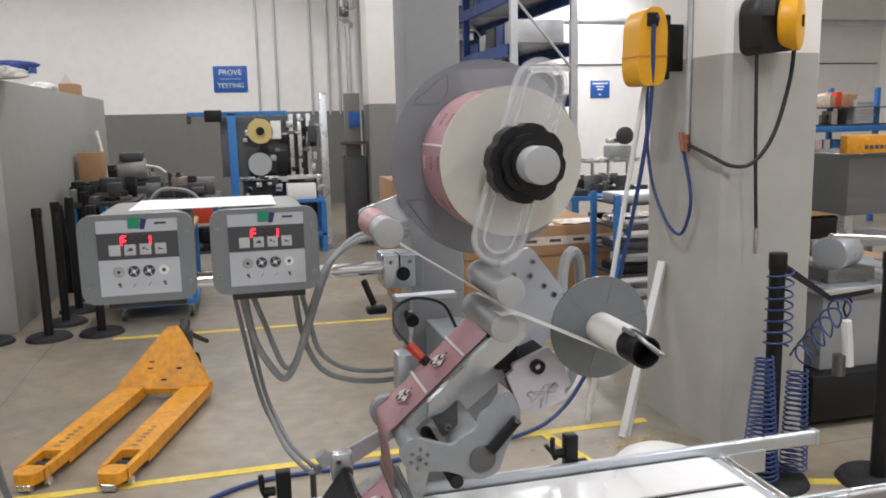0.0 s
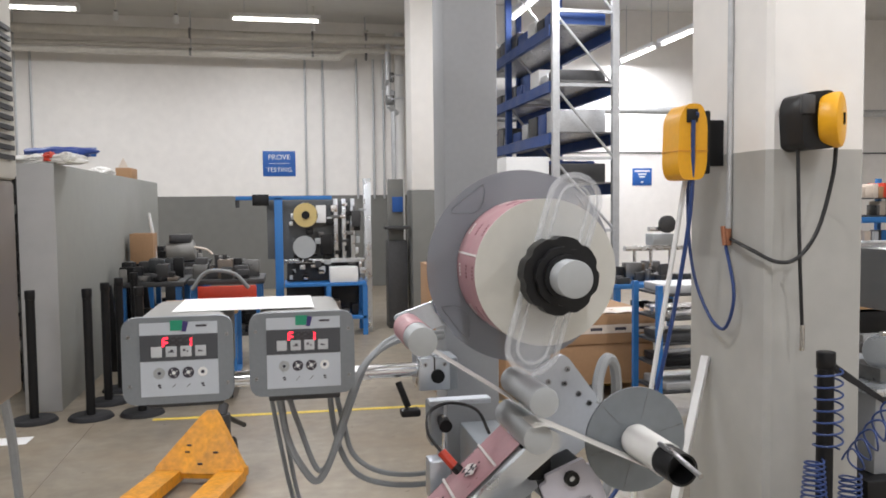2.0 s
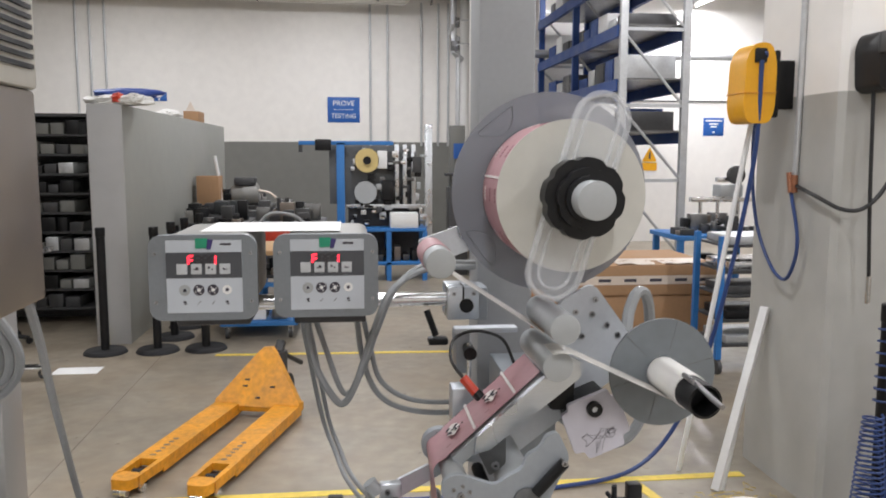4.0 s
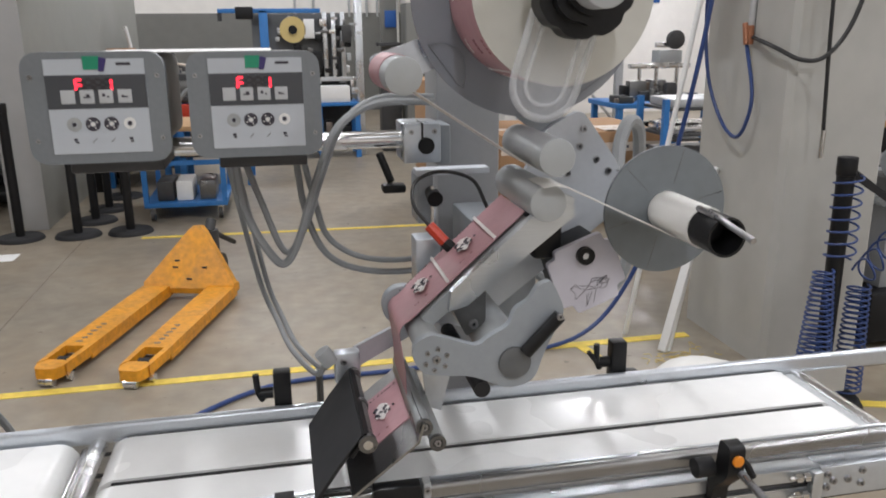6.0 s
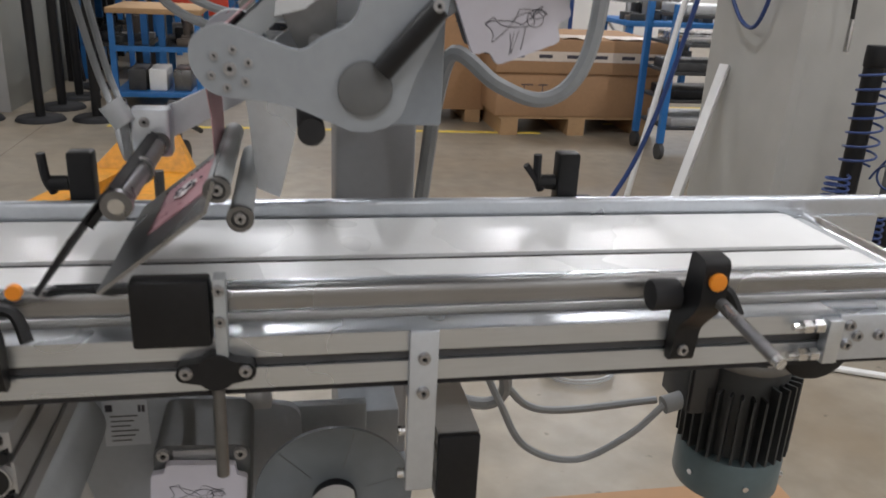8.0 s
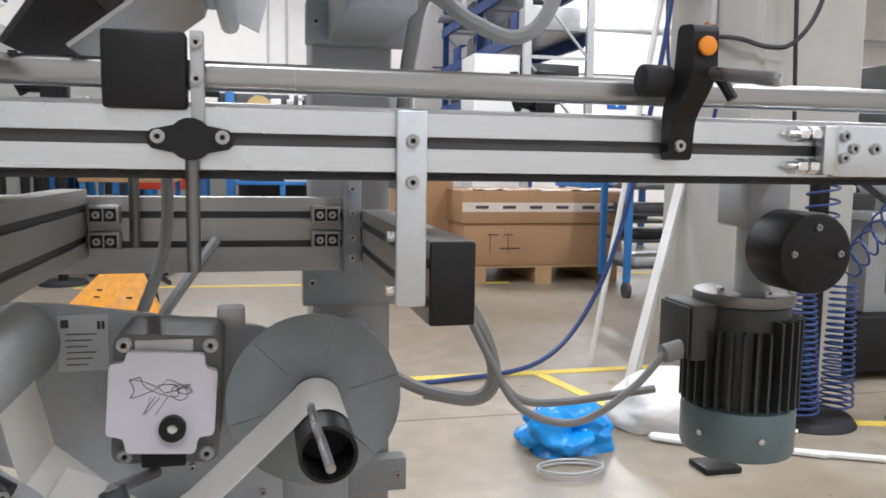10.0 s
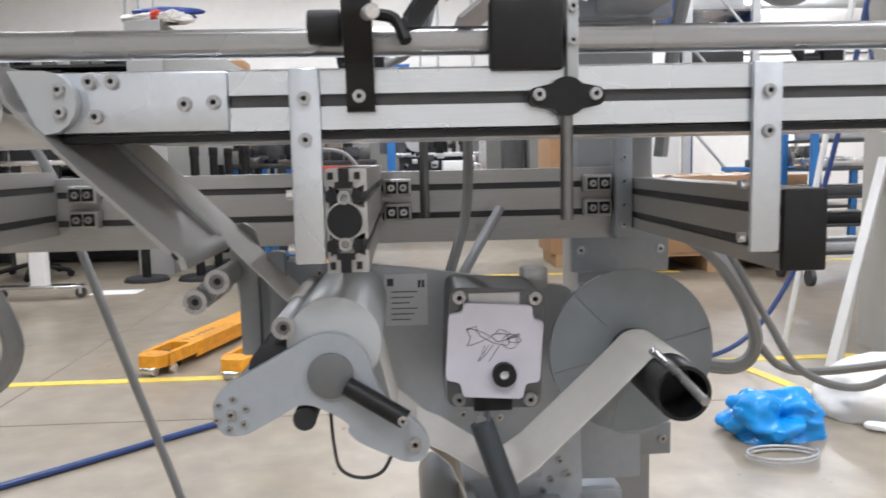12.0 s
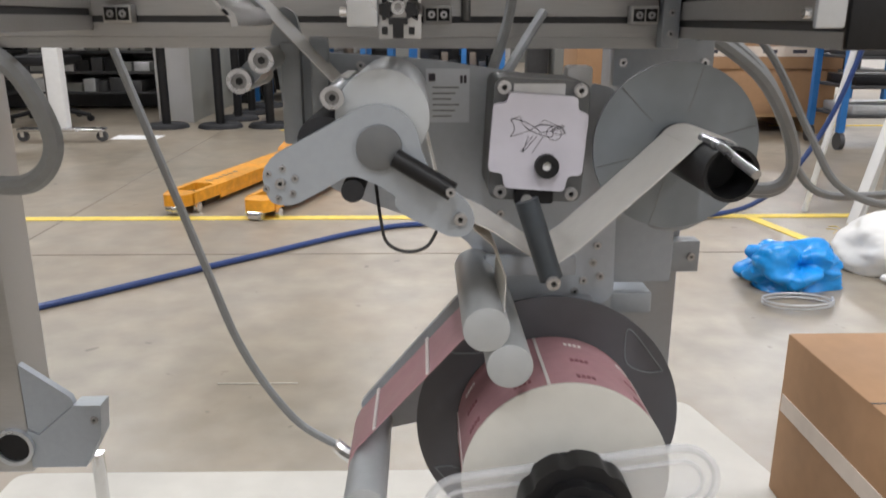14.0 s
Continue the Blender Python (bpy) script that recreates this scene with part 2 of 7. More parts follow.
def ring(centre, r0, r1, y0, y1, seg=40, bm=None):
    """A flat ring about the y axis."""
    bm = bm or bmesh.new()
    rows = []
    for i in range(seg):
        a = 2 * math.pi * i / seg
        c, s = math.cos(a), math.sin(a)
        rows.append([bm.verts.new((centre[0] + r * c, y, centre[1] + r * s)) for r, y in ((r0, y0), (r1, y0), (r1, y1), (r0, y1))])
    for i in range(seg):
        p, q = rows[i], rows[(i + 1) % seg]
        for k in range(4):
            bm.faces.new((p[k], p[(k + 1) % 4], q[(k + 1) % 4], q[k]))
    return bm


def rounded(pts, radius, seg=5):
    """Round the corners of a closed outline."""
    out = []
    n = len(pts)
    for i in range(n):
        p, a, b = Vector(pts[i]), Vector(pts[i - 1]), Vector(pts[(i + 1) % n])
        u, w = (a - p), (b - p)
        k = min(radius, u.length * 0.45, w.length * 0.45)
        s, e = p + u.normalized() * k, p + w.normalized() * k
        for j in range(seg + 1):
            t = j / seg
            out.append((s * (1 - t) ** 2 + p * 2 * t * (1 - t) + e * t ** 2)[:])
    return out


def slab(outline, lo, hi, axis="y", radius=0.0, bm=None):
    """A plate: an outline pushed out along an axis."""
    bm = bm or bmesh.new()
    if radius:
        outline = rounded(outline, radius)
    place = {"y": lambda u, v, d: (u, d, v), "x": lambda u, v, d: (d, u, v), "z": lambda u, v, d: (u, v, d)}[axis]
    a = [bm.verts.new(place(u, v, lo)) for u, v in outline]
    b = [bm.verts.new(place(u, v, hi)) for u, v in outline]
    n = len(a)
    bm.faces.new(a)
    bm.faces.new(b[::-1])
    for i in range(n):
        bm.faces.new((a[i], b[i], b[(i + 1) % n], a[(i + 1) % n]))
    return bm


def smooth_line(pts, steps=8):
    p = [Vector(q) for q in pts]
    p = [p[0] * 2 - p[1]] + p + [p[-1] * 2 - p[-2]]
    out = []
    for i in range(1, len(p) - 2):
        for j in range(steps):
            t = j / steps
            out.append(0.5 * (2 * p[i] + (p[i + 1] - p[i - 1]) * t + (2 * p[i - 1] - 5 * p[i] + 4 * p[i + 1] - p[i + 2]) * t * t
                              + (3 * p[i] - p[i - 1] - 3 * p[i + 1] + p[i + 2]) * t ** 3))
    out.append(p[-2])
    return out


def hose(pts, r, seg=8, steps=8, bm=None, smooth=True):
    """A round tube along a line of places."""
    bm = bm or bmesh.new()
    line = smooth_line(pts, steps) if smooth else [Vector(q) for q in pts]
    rows = []
    up = Vector((0.13, 0.2, 1)).normalized()
    for i, c in enumerate(line):
        d = (line[min(i + 1, len(line) - 1)] - line[max(i - 1, 0)])
        d = d.normalized() if d.length > 1e-9 else Vector((0, 0, 1))
        s = d.cross(up)
        s = s.normalized() if s.length > 1e-3 else Vector((1, 0, 0))
        up = s.cross(d).normalized()
        rows.append([bm.verts.new(c + (s * math.cos(a) + up * math.sin(a)) * r) for a in [2 * math.pi * k / seg for k in range(seg)]])
    for p, q in zip(rows, rows[1:]):
        for k in range(seg):
            bm.faces.new((p[k], p[(k + 1) % seg], q[(k + 1) % seg], q[k]))
    bm.faces.new(rows[0])
    bm.faces.new(rows[-1][::-1])
    return bm


def ribbon(line, y0, y1, thick=0.0008, bm=None):
    """A web of paper: a line in x and z, from y0 to y1."""
    bm = bm or bmesh.new()
    n = len(line)
    rows = []
    for i, (x, z) in enumerate(line):
        a, b = Vector(line[max(i - 1, 0)]), Vector(line[min(i + 1, n - 1)])
        d = (b - a).normalized()
        o = Vector((-d.y, d.x)) * thick
        rows.append([bm.verts.new(q) for q in ((x, y0, z), (x, y1, z), (x + o.x, y1, z + o.y), (x + o.x, y0, z + o.y))])
    for p, q in zip(rows, rows[1:]):
        for k in range(4):
            bm.faces.new((p[k], p[(k + 1) % 4], q[(k + 1) % 4], q[k]))
    bm.faces.new(rows[0])
    bm.faces.new(rows[-1][::-1])
    return bm


def arc(c, r, a0, a1, n=10):
    return [(c[0] + r * math.cos(radians(a0 + (a1 - a0) * i / n)), c[1] + r * math.sin(radians(a0 + (a1 - a0) * i / n))) for i in range(n + 1)]


def bolt_mesh():
    bm = ring((0, 0), 0.40, 0.86, -0.75, 0.0, seg=16)
    ring((0, 0), 0.80, 1.0, -0.35, 0.0, seg=16, bm=bm)
    cyl((0, -0.35, 0), (0, 0.0, 0), 0.38, 6, bm)
    me = bpy.data.meshes.new("bolt")
    bmesh.ops.recalc_face_normals(bm, faces=bm.faces)
    bm.to_mesh(me)
    bm.free()
    me.materials.append(BOLT_STEEL)
    me.materials.append(BLACK)
    for f in me.polygons:
        c = f.center
        if math.hypot(c.x, c.z) < 0.39 and c.y > -0.6:
            f.material_index = 1
    me.polygons.foreach_set("use_smooth", [True] * len(me.polygons))
    me.set_sharp_from_angle(angle=radians(35))
    return me


BOLT = bolt_mesh()


def bolt(parent, x, y, z, r=0.005, turn=0.0):
    ob = new("bolt", BOLT)
    ob.parent = parent
    ob.location = Vector((x, y, z)) - ORIGIN[parent.name]
    ob.scale = (r, r, r)
    ob.rotation_euler = (0, 0, radians(turn))
    return ob


def words(text, size, at, mat, parent=None, rx=90, rz=0, depth=0.0004):
    cu = bpy.data.curves.new("lettering", "FONT")
    cu.body, cu.size, cu.extrude = text, size, depth
    cu.align_x = cu.align_y = "CENTER"
    cu.materials.append(mat)
    ob = new("lettering", cu)
    ob.rotation_euler = (radians(rx), 0, radians(rz))
    ob.location = at
    if parent:
        ob.parent = parent
        ob.location = Vector(at) - ORIGIN[parent.name]
    return ob


# ---------- the hall ----------
def structure(name, bm, mat, label, category):
    return solo(name, bm, mat, label, category, kind="structure")


structure("floor", box(-9, 13, -6, 15.2, -0.2, 0.0), FLOOR, "worn grey-beige concrete factory floor", "floor")
BACK = 14.8
structure("wall_north", box(-9, 2.9, BACK, BACK + 0.3, 1.82, 5.2), WHITE_WALL, "white upper wall of the factory hall", "wall")
structure("wall_north_dado", box(-9, 2.9, BACK - 0.004, BACK + 0.3, 0, 1.82), GREY_WALL, "grey painted lower band of the hall wall", "wall")
structure("wall_north_inner", box(2.9, 13, 13.0, 13.25, 0, 5.2), WHITE_WALL, "white inner partition wall", "wall")
structure("wall_return", box(2.9, 3.15, 13.25, 15.1, 0, 5.2), WHITE_WALL, "white return of the inner wall", "wall")
# west and south walls stay out of view; tints picked for bounced light
structure("wall_west", box(-9.3, -9, -6.3, 15.1, 0, 5.2), GREY_WALL, "unseen grey side wall, tinted to hold back bounce", "wall")
structure("wall_east", box(13, 13.3, -6.3, 15.1, 0, 5.2), WHITE_WALL, "plain white side wall", "wall")
structure("wall_south", box(-9, 13, -6.3, -6, 0, 5.2), WHITE_WALL, "unseen white wall behind the line, returning light", "wall")
structure("ceiling", box(-9.3, 13.3, -6.3, 15.1, 5.2, 5.4), CEILING, "grey concrete ceiling", "ceiling")


def marking(pts, w, label="worn yellow painted floor line"):
    (x0, y0), (x1, y1) = pts
    d = Vector((x1 - x0, y1 - y0)).normalized()
    o = Vector((-d.y, d.x)) * w / 2
    bm = slab([(x0 + o.x, y0 + o.y), (x1 + o.x, y1 + o.y), (x1 - o.x, y1 - o.y), (x0 - o.x, y0 - o.y)], 0.0, 0.0035, "z")
    structure("floor_marking", bm, YELLOW_LINE, label, "floor line")


marking([(-4.5, 2.56), (1.98, 2.58)], 0.055)
marking([(1.41, 2.55), (1.53, 1.99)], 0.05)
marking([(1.50, 1.98), (3.2, 1.45)], 0.05)
marking([(-1.0, 5.25), (2.1, 5.12)], 0.055)
marking([(-1.95, 5.3), (-1.95, 8.5)], 0.055)
marking([(2.75, 5.5), (6.5, 5.5)], 0.05)
marking([(2.75, 6.3), (6.5, 6.3)], 0.05)
JOINT = material("joint_filler", (0.22, 0.19, 0.155), 0.7, vary=0.2, grain=20)
structure("floor_joint", box(-1.42, -1.414, -5.5, 14.5, -0.01, 0.0015), JOINT, "thin sawn joint across the concrete", "floor joint")
structure("floor_joint", box(-8, 12, 2.05, 2.055, -0.01, 0.0015), JOINT, "thin sawn joint across the concrete", "floor joint")

# lamps in rows under the ceiling
# the last batten is unseen, added to brighten the far left wall
LAMP_ROWS = [(x, y, 4.62, "y") for x in (-3.6, 0.0, 3.6, 7.2) for y in (-3.2, 1.2, 7.2)] + [(-3.7, 12.05, 4.62, "x"), (-0.05, 12.3, 4.62, "x"), (3.75, 10.9, 4.62, "y"), (6.2, 10.55, 4.2, "y"), (6.2, 12.15, 4.2, "y"), (-6.4, 9.5, 4.62, "y")]


def ceiling_light(x, y, z, along):
    """A batten along x or y, hung on two wires."""
    t = thing("ceiling_light", "long white fluorescent batten under the ceiling", "ceiling light", (x, y, z), "lamp rows")
    u = Vector((1, 0, 0)) if along == "x" else Vector((0, 1, 0))
    w = Vector((u.y, u.x, 0))
    a, b = Vector((x, y, z + 0.04)) - u * 0.72 - w * 0.09, Vector((x, y, z + 0.10)) + u * 0.72 + w * 0.09
    part("housing", box(a.x, b.x, a.y, b.y, a.z, b.z, 0.01), WHITE_PLASTIC, t)
    c = Vector((x, y, z + 0.015))
    part("tube", cyl(c - u * 0.68, c + u * 0.68, 0.022, 12), TUBE, t, "glowing fluorescent tube")
    for k in (-0.5, 0.5):
        part("end_cap", box(*[q for i in range(3) for q in sorted(((c + u * k * 1.40)[i] - 0.025, (c + u * k * 1.40)[i] + 0.025))]), WHITE_PLASTIC, t)
        h = c + u * k
        part("hanger", cyl((h.x, h.y, z + 0.10), (h.x, h.y, 5.2), 0.006, 6), GALV, t)
    la = bpy.data.lights.new("lamp_light", "AREA")
    la.shape, la.size, la.size_y, la.energy = "RECTANGLE", 0.14, 1.45, LAMP_WATTS
    la.color = (0.955, 0.96, 1.0)
    ob = new("lamp_light", la)
    ob.location = (x, y, z - 0.02)
    ob.rotation_euler = (0, 0, radians(90 if along == "x" else 0))


LAMP_WATTS = 86.0
for row in LAMP_ROWS:
    ceiling_light(*row)


# the square column with its chamfered corner
def column():
    x0, x1, y0, y1, c = 2.10, 2.59, 2.14, 2.83, 0.025
    o = [(x0 + c, y0), (x1 - c, y0), (x1, y0 + c), (x1, y1 - c), (x1 - c, y1), (x0 + c, y1), (x0, y1 - c), (x0, y0 + c)]
    structure("column_lower", slab(o, 0, 1.835, "z"), COLUMN_GREY, "grey painted lower part of a concrete column", "column")
    structure("column_upper", slab(o, 1.835, 5.2, "z"), WHITE_WALL, "white painted upper part of a concrete column", "column")


column()
structure("pillar", box(1.62, 2.1, 9.0, 9.45, 1.8, 5.2, 0.01), WHITE_WALL, "white pillar in the hall", "pillar")
structure("pillar_base", box(1.62, 2.1, 9.0, 9.45, 0, 1.8, 0.01), GREY_WALL, "grey lower part of the white pillar", "pillar")
structure("partition", box(-2.02, -1.757, 5.71, 10.9, 0, 1.965, 0.004), PARTITION, "grey-green partition panel wall", "partition")


# added thin sheet: the lit end face put in as a paler colour
structure("partition_lit_end", box(-2.024, -1.753, 5.698, 5.7065, 0, 1.967, 0.002), LIT_END, "end face of the partition wall, tinted paler as lit", "partition")


def wall_sign(x0, x1, y, z0, z1, lines, sizes):
    t = thing("wall_sign", "blue sign with white lettering on the wall", "sign", ((x0 + x1) / 2, y, z0))
    part("board", box(x0, x1, y - 0.012, y, z0, z1, 0.002), SIGN_BLUE, t)
    for (txt, u), s in zip(lines, sizes):
        words(txt, s, ((x0 + x1) / 2, y - 0.0135, z0 + (z1 - z0) * u), WHITE_PLASTIC, t)
    part("rule", box(x0 + 0.12, x1 - 0.12, y - 0.0135, y - 0.0121, z0 + (z1 - z0) * 0.5, z0 + (z1 - z0) * 0.5 + 0.008), WHITE_PLASTIC, t)


wall_sign(-0.374, 0.25, BACK, 2.2, 2.687, (("PROVE", 0.75), ("TESTING", 0.25)), (0.14, 0.125))


def barred_sign(x0, x1, y, z0, z1):
    t = thing("wall_sign", "small blue notice with white bars", "sign", ((x0 + x1) / 2, y, z0))
    part("board", box(x0, x1, y - 0.012, y, z0, z1, 0.002), SIGN_BLUE, t)
    w = x1 - x0
    for u, k in ((0.84, 0.8), (0.66, 0.45), (0.5, 0.3), (0.2, 0.12)):
        zc = z0 + (z1 - z0) * u
        part("text_bar", box((x0 + x1) / 2 - w * k / 2, (x0 + x1) / 2 + w * k / 2, y - 0.0135, y - 0.0121, zc - 0.014, zc + 0.014), WHITE_PLASTIC, t)


barred_sign(6.484, 6.875, 13.0, 1.935, 2.257)
barred_sign(-3.69, -3.40, BACK, 2.577, 2.745)


# pipes and conduits
def pipe(name, pts, r, mat, label, smooth=False):
    return solo(name, hose(pts, r, 12, 6, smooth=smooth), mat, label, "pipe", pts[0])


for x in (-4.48, 0.46, 0.80, 1.46, 1.79, 1.99):
    pipe("conduit", [(x, BACK - 0.03, 1.75 if x > -4 else 1.9), (x, BACK - 0.03, 4.5)], 0.022, GALV, "grey vertical conduit on the white wall")
for x in (-5.0, -4.75):
    pipe("conduit", [(x, BACK - 0.03, 1.9), (x, BACK - 0.03, 4.5)], 0.022, GALV, "grey vertical conduit on the white wall")
pipe("wall_pipe", [(2.3, BACK - 0.12, 0.2), (2.3, BACK - 0.12, 5.0)], 0.09, WHITE_PLASTIC, "thick pale vertical pipe by the wall")
pipe("heating_pipe", [(-9, 14.2, 4.82), (2.9, 14.2, 4.74)], 0.085, PIPE_CREAM, "long grey insulated pipe under the ceiling")
pipe("heating_pipe", [(-9, 14.2, 4.47), (1.1, 14.2, 4.41), (1.25, 14.2, 4.55), (2.9, 14.2, 4.55)], 0.06, PIPE_CREAM, "long grey pipe under the ceiling with a bend")
pipe("heating_pipe", [(-9, 14.4, 4.62), (2.9, 14.4, 4.6)], 0.03, PIPE_CREAM, "thin grey pipe under the ceiling")
pipe("drop_pipe", [(2.02, 14.2, 4.74), (2.02, 14.2, 3.5), (2.2, 14.4, 3.4)], 0.06, GALV, "pale pipe dropping from the ceiling pipes")
pipe("air_duct", [(3.2, 12.6, 3.3), (12.9, 12.6, 3.3)], 0.07, GALV, "horizontal grey duct on the inner wall")
pipe("wall_cable", [(3.2, 12.98, 2.55), (12.9, 12.98, 2.55)], 0.012, DARK, "thin dark cable along the inner wall")




def ceiling_drop(x, y, z):
    """A thin drop pipe with a white fitting at its end."""
    t = thing("sprinkler_drop", "thin drop pipe with a white end fitting", "pipe fitting", (x, y, z), "ceiling drops")
    part("stem", cyl((x, y, z + 0.08), (x, y, 5.2), 0.018, 10), PIPE_CREAM, t)
    part("fitting", cyl((x, y, z), (x, y, z + 0.14), 0.045, 14, bevel=0.008), WHITE_PLASTIC, t)
    part("collar", cyl((x, y, z + 0.14), (x, y, z + 0.17), 0.03, 12), DARK_STEEL, t)


ceiling_drop(-2.751, 13.6, 4.838)
ceiling_drop(-1.760, 13.6, 4.814)
ceiling_drop(0.602, 13.6, 4.763)
for x in (-7.2, -4.6, -1.6, 0.6, 1.6):
    t = thing("pipe_clamp", "dark steel clamp holding the ceiling pipes", "pipe clamp", (x, 14.2, 4.4), "pipe clamps")
    part("band", cyl((x - 0.02, 14.2, 4.78), (x + 0.02, 14.2, 4.78), 0.10, 20), DARK_STEEL, t)
    part("band", cyl((x - 0.02, 14.2, 4.44), (x + 0.02, 14.2, 4.44), 0.074, 18), DARK_STEEL, t)
    part("rod", cyl((x, 14.29, 4.40), (x, 14.29, 5.2), 0.012, 8), GALV, t)
pipe("drop_pipe", [(1.98, 14.0, 4.5), (1.98, 14.0, 4.0), (1.98, 14.3, 3.86), (2.12, 14.3, 3.8), (2.12, 14.3, 2.1)], 0.045, GALV, "grey pipe bending down beside the wall corner")
pipe("drop_pipe", [(1.62, 14.3, 4.95), (1.62, 14.3, 4.86), (1.95, 14.3, 4.86), (1.95, 14.3, 4.6)], 0.05, PIPE_CREAM, "short cream pipe with an elbow at the ceiling")
for z in (4.05, 3.62):
    t = thing("pipe_valve", "grey valve with a hand lever on the drop pipe", "valve", (2.05, 14.0, z))
    part("body", cyl((2.05, 14.18, z - 0.09), (2.05, 14.18, z + 0.09), 0.085, 16, bevel=0.01), DARK_STEEL, t)
    part("lever", hose([(2.05, 14.12, z), (2.16, 14.08, z + 0.03), (2.30, 14.08, z + 0.03)], 0.014, 8, 4), GALV, t)


# ---------- the belt conveyor ----------
def profile_rail(x0, x1, y0, z0, z1, depth, slot, front):
    """A slotted profile along x; front is -1 or 1, the side of the slot."""
    zm = (z0 + z1) / 2
    a = y0 if front < 0 else y0 + depth
    s = 1 if front < 0 else -1
    o = [(a, z0), (a, zm - slot), (a + s * 0.0025, zm - slot), (a + s * 0.0025, zm - slot * 2.1), (a + s * 0.013, zm - slot * 1.3), (a + s * 0.013, zm + slot * 1.3), (a + s * 0.0025, zm + slot * 2.1), (a + s * 0.0025, zm + slot), (a, zm + slot), (a, z1), (a + s * depth, z1), (a + s * depth, z0)]
    return slab(o, x0, x1, "x")


def slot_shade(t, x0, x1, y, z, h):
    """Dark strip lying in a profile slot, standing in for the shade there."""
    return part("slot_shade", box(x0, x1, y, y + 0.002, z - h, z + h), DARK, t, "dark strip standing in for shade in the slot")


def belt_strip(x0, x1, y0, y1, z0, z1):
    r = (z1 - z0) / 2
    c = (z0 + z1) / 2
    o = arc((x1 - r, c), r, -90, 90, 8) + arc((x0 + r, c), r, 90, 270, 8)
    return slab(o, y0, y1)


def conveyor():
    t = thing("belt_conveyor", "narrow aluminium belt conveyor with two white belts", "conveyor", (0.3, 0.14, 0.78))
    f = part("side_profile", profile_rail(-0.055, 0.705, 0.0, 0.886, 0.929, 0.026, 0.0045, -1), ALU, t, "slotted aluminium profile")
    slot_shade(t, -0.054, 0.704, 0.0035, 0.9075, 0.0042)
    part("side_profile", profile_rail(-0.19, 0.95, 0.264, 0.886, 0.929, 0.026, 0.0045, 1), ALU, t, "slotted aluminium profile")
    part("belt", belt_strip(-0.192, 0.842, 0.030, 0.138, 0.8815, 0.934), BELT, t, "glossy white conveyor belt")
    part("belt", belt_strip(-0.192, 0.842, 0.152, 0.262, 0.8815, 0.934), BELT, t, "glossy white conveyor belt")
    # black strips fill the belt gaps so they read as dark lines
    part("gap_fill", box(-0.17, 0.82, 0.1381, 0.1519, 0.888, 0.9305), BLACK, t)
    part("gap_strip", box(-0.17, 0.82, 0.2625, 0.2675, 0.93, 0.9325), BLACK_RUBBER, t)
    part("return_strip", box(-0.18, 0.83, 0.004, 0.028, 0.8795, 0.8845), BLACK_RUBBER, t)
    for x in (-0.209, 0.858):
        part("end_bar", cyl((x, 0.0, 0.922), (x, 0.285, 0.922), 0.0115, 20), STEEL, t, "bright steel cross bar")
    pl = part("end_plate", box(-0.19, -0.0555, -0.004, 0.028, 0.8865, 0.9295, 0.001), PLATE, t)
    for x, z in ((-0.153, 0.923), (-0.137, 0.923), (-0.150, 0.898), (-0.086, 0.906), (-0.065, 0.907)):
        bolt(pl, x, -0.004, z, 0.0055)
    part("nose_plate", slab(arc((-0.182, 0.908), 0.0225, -90, 90, 8) + [(-0.206, 0.9305), (-0.186, 0.8855)], -0.014, -0.0045), ROLLER, t)
    for z in (0.901, 0.917):
        bolt(pl, -0.171, -0.014, z, 0.005)
    pr = part("end_plate", box(0.7055, 1.02, -0.004, 0.028, 0.8865, 0.9295, 0.001), PLATE, t)
    for x, z in ((0.715, 0.902), (0.715, 0.92), (0.724, 0.910), (0.745, 0.91), (0.765, 0.902), (0.765, 0.92)):
        bolt(pr, x, -0.004, z, 0.005)
    part("tension_block", box(0.690, 0.704, -0.012, -0.001, 0.888, 0.928, 0.001), ALU, t)
    for z in (0.895, 0.921):
        for x in (0.683, 0.672):
            part("nut", cyl((x - 0.004, -0.006, z), (x + 0.004, -0.006, z), 0.0062, 6), STEEL, t)
        part("stud", cyl((0.66, -0.006, z), (0.705, -0.006, z), 0.003, 8), STEEL, t)
    for x in (0.0005, 0.3475):
        b = part("hanger_plate", box(x - 0.0115, x + 0.0115, -0.0065, -0.0005, 0.786, 0.931, 0.002), PLATE, t, "flat aluminium hanger plate")
        for z in (0.9085, 0.8785):
            bolt(b, x, -0.0065, z, 0.0052)
        for z in (0.838, 0.797):
            part("side_bolt", cyl((x - 0.017, 0.004, z), (x - 0.0115, 0.004, z), 0.004, 10), STEEL, t)
    part("carry_bar", cyl((0.84, 0.04, 0.904), (0.84, 0.26, 0.904), 0.024, 20), ROLLER, t)
    return t


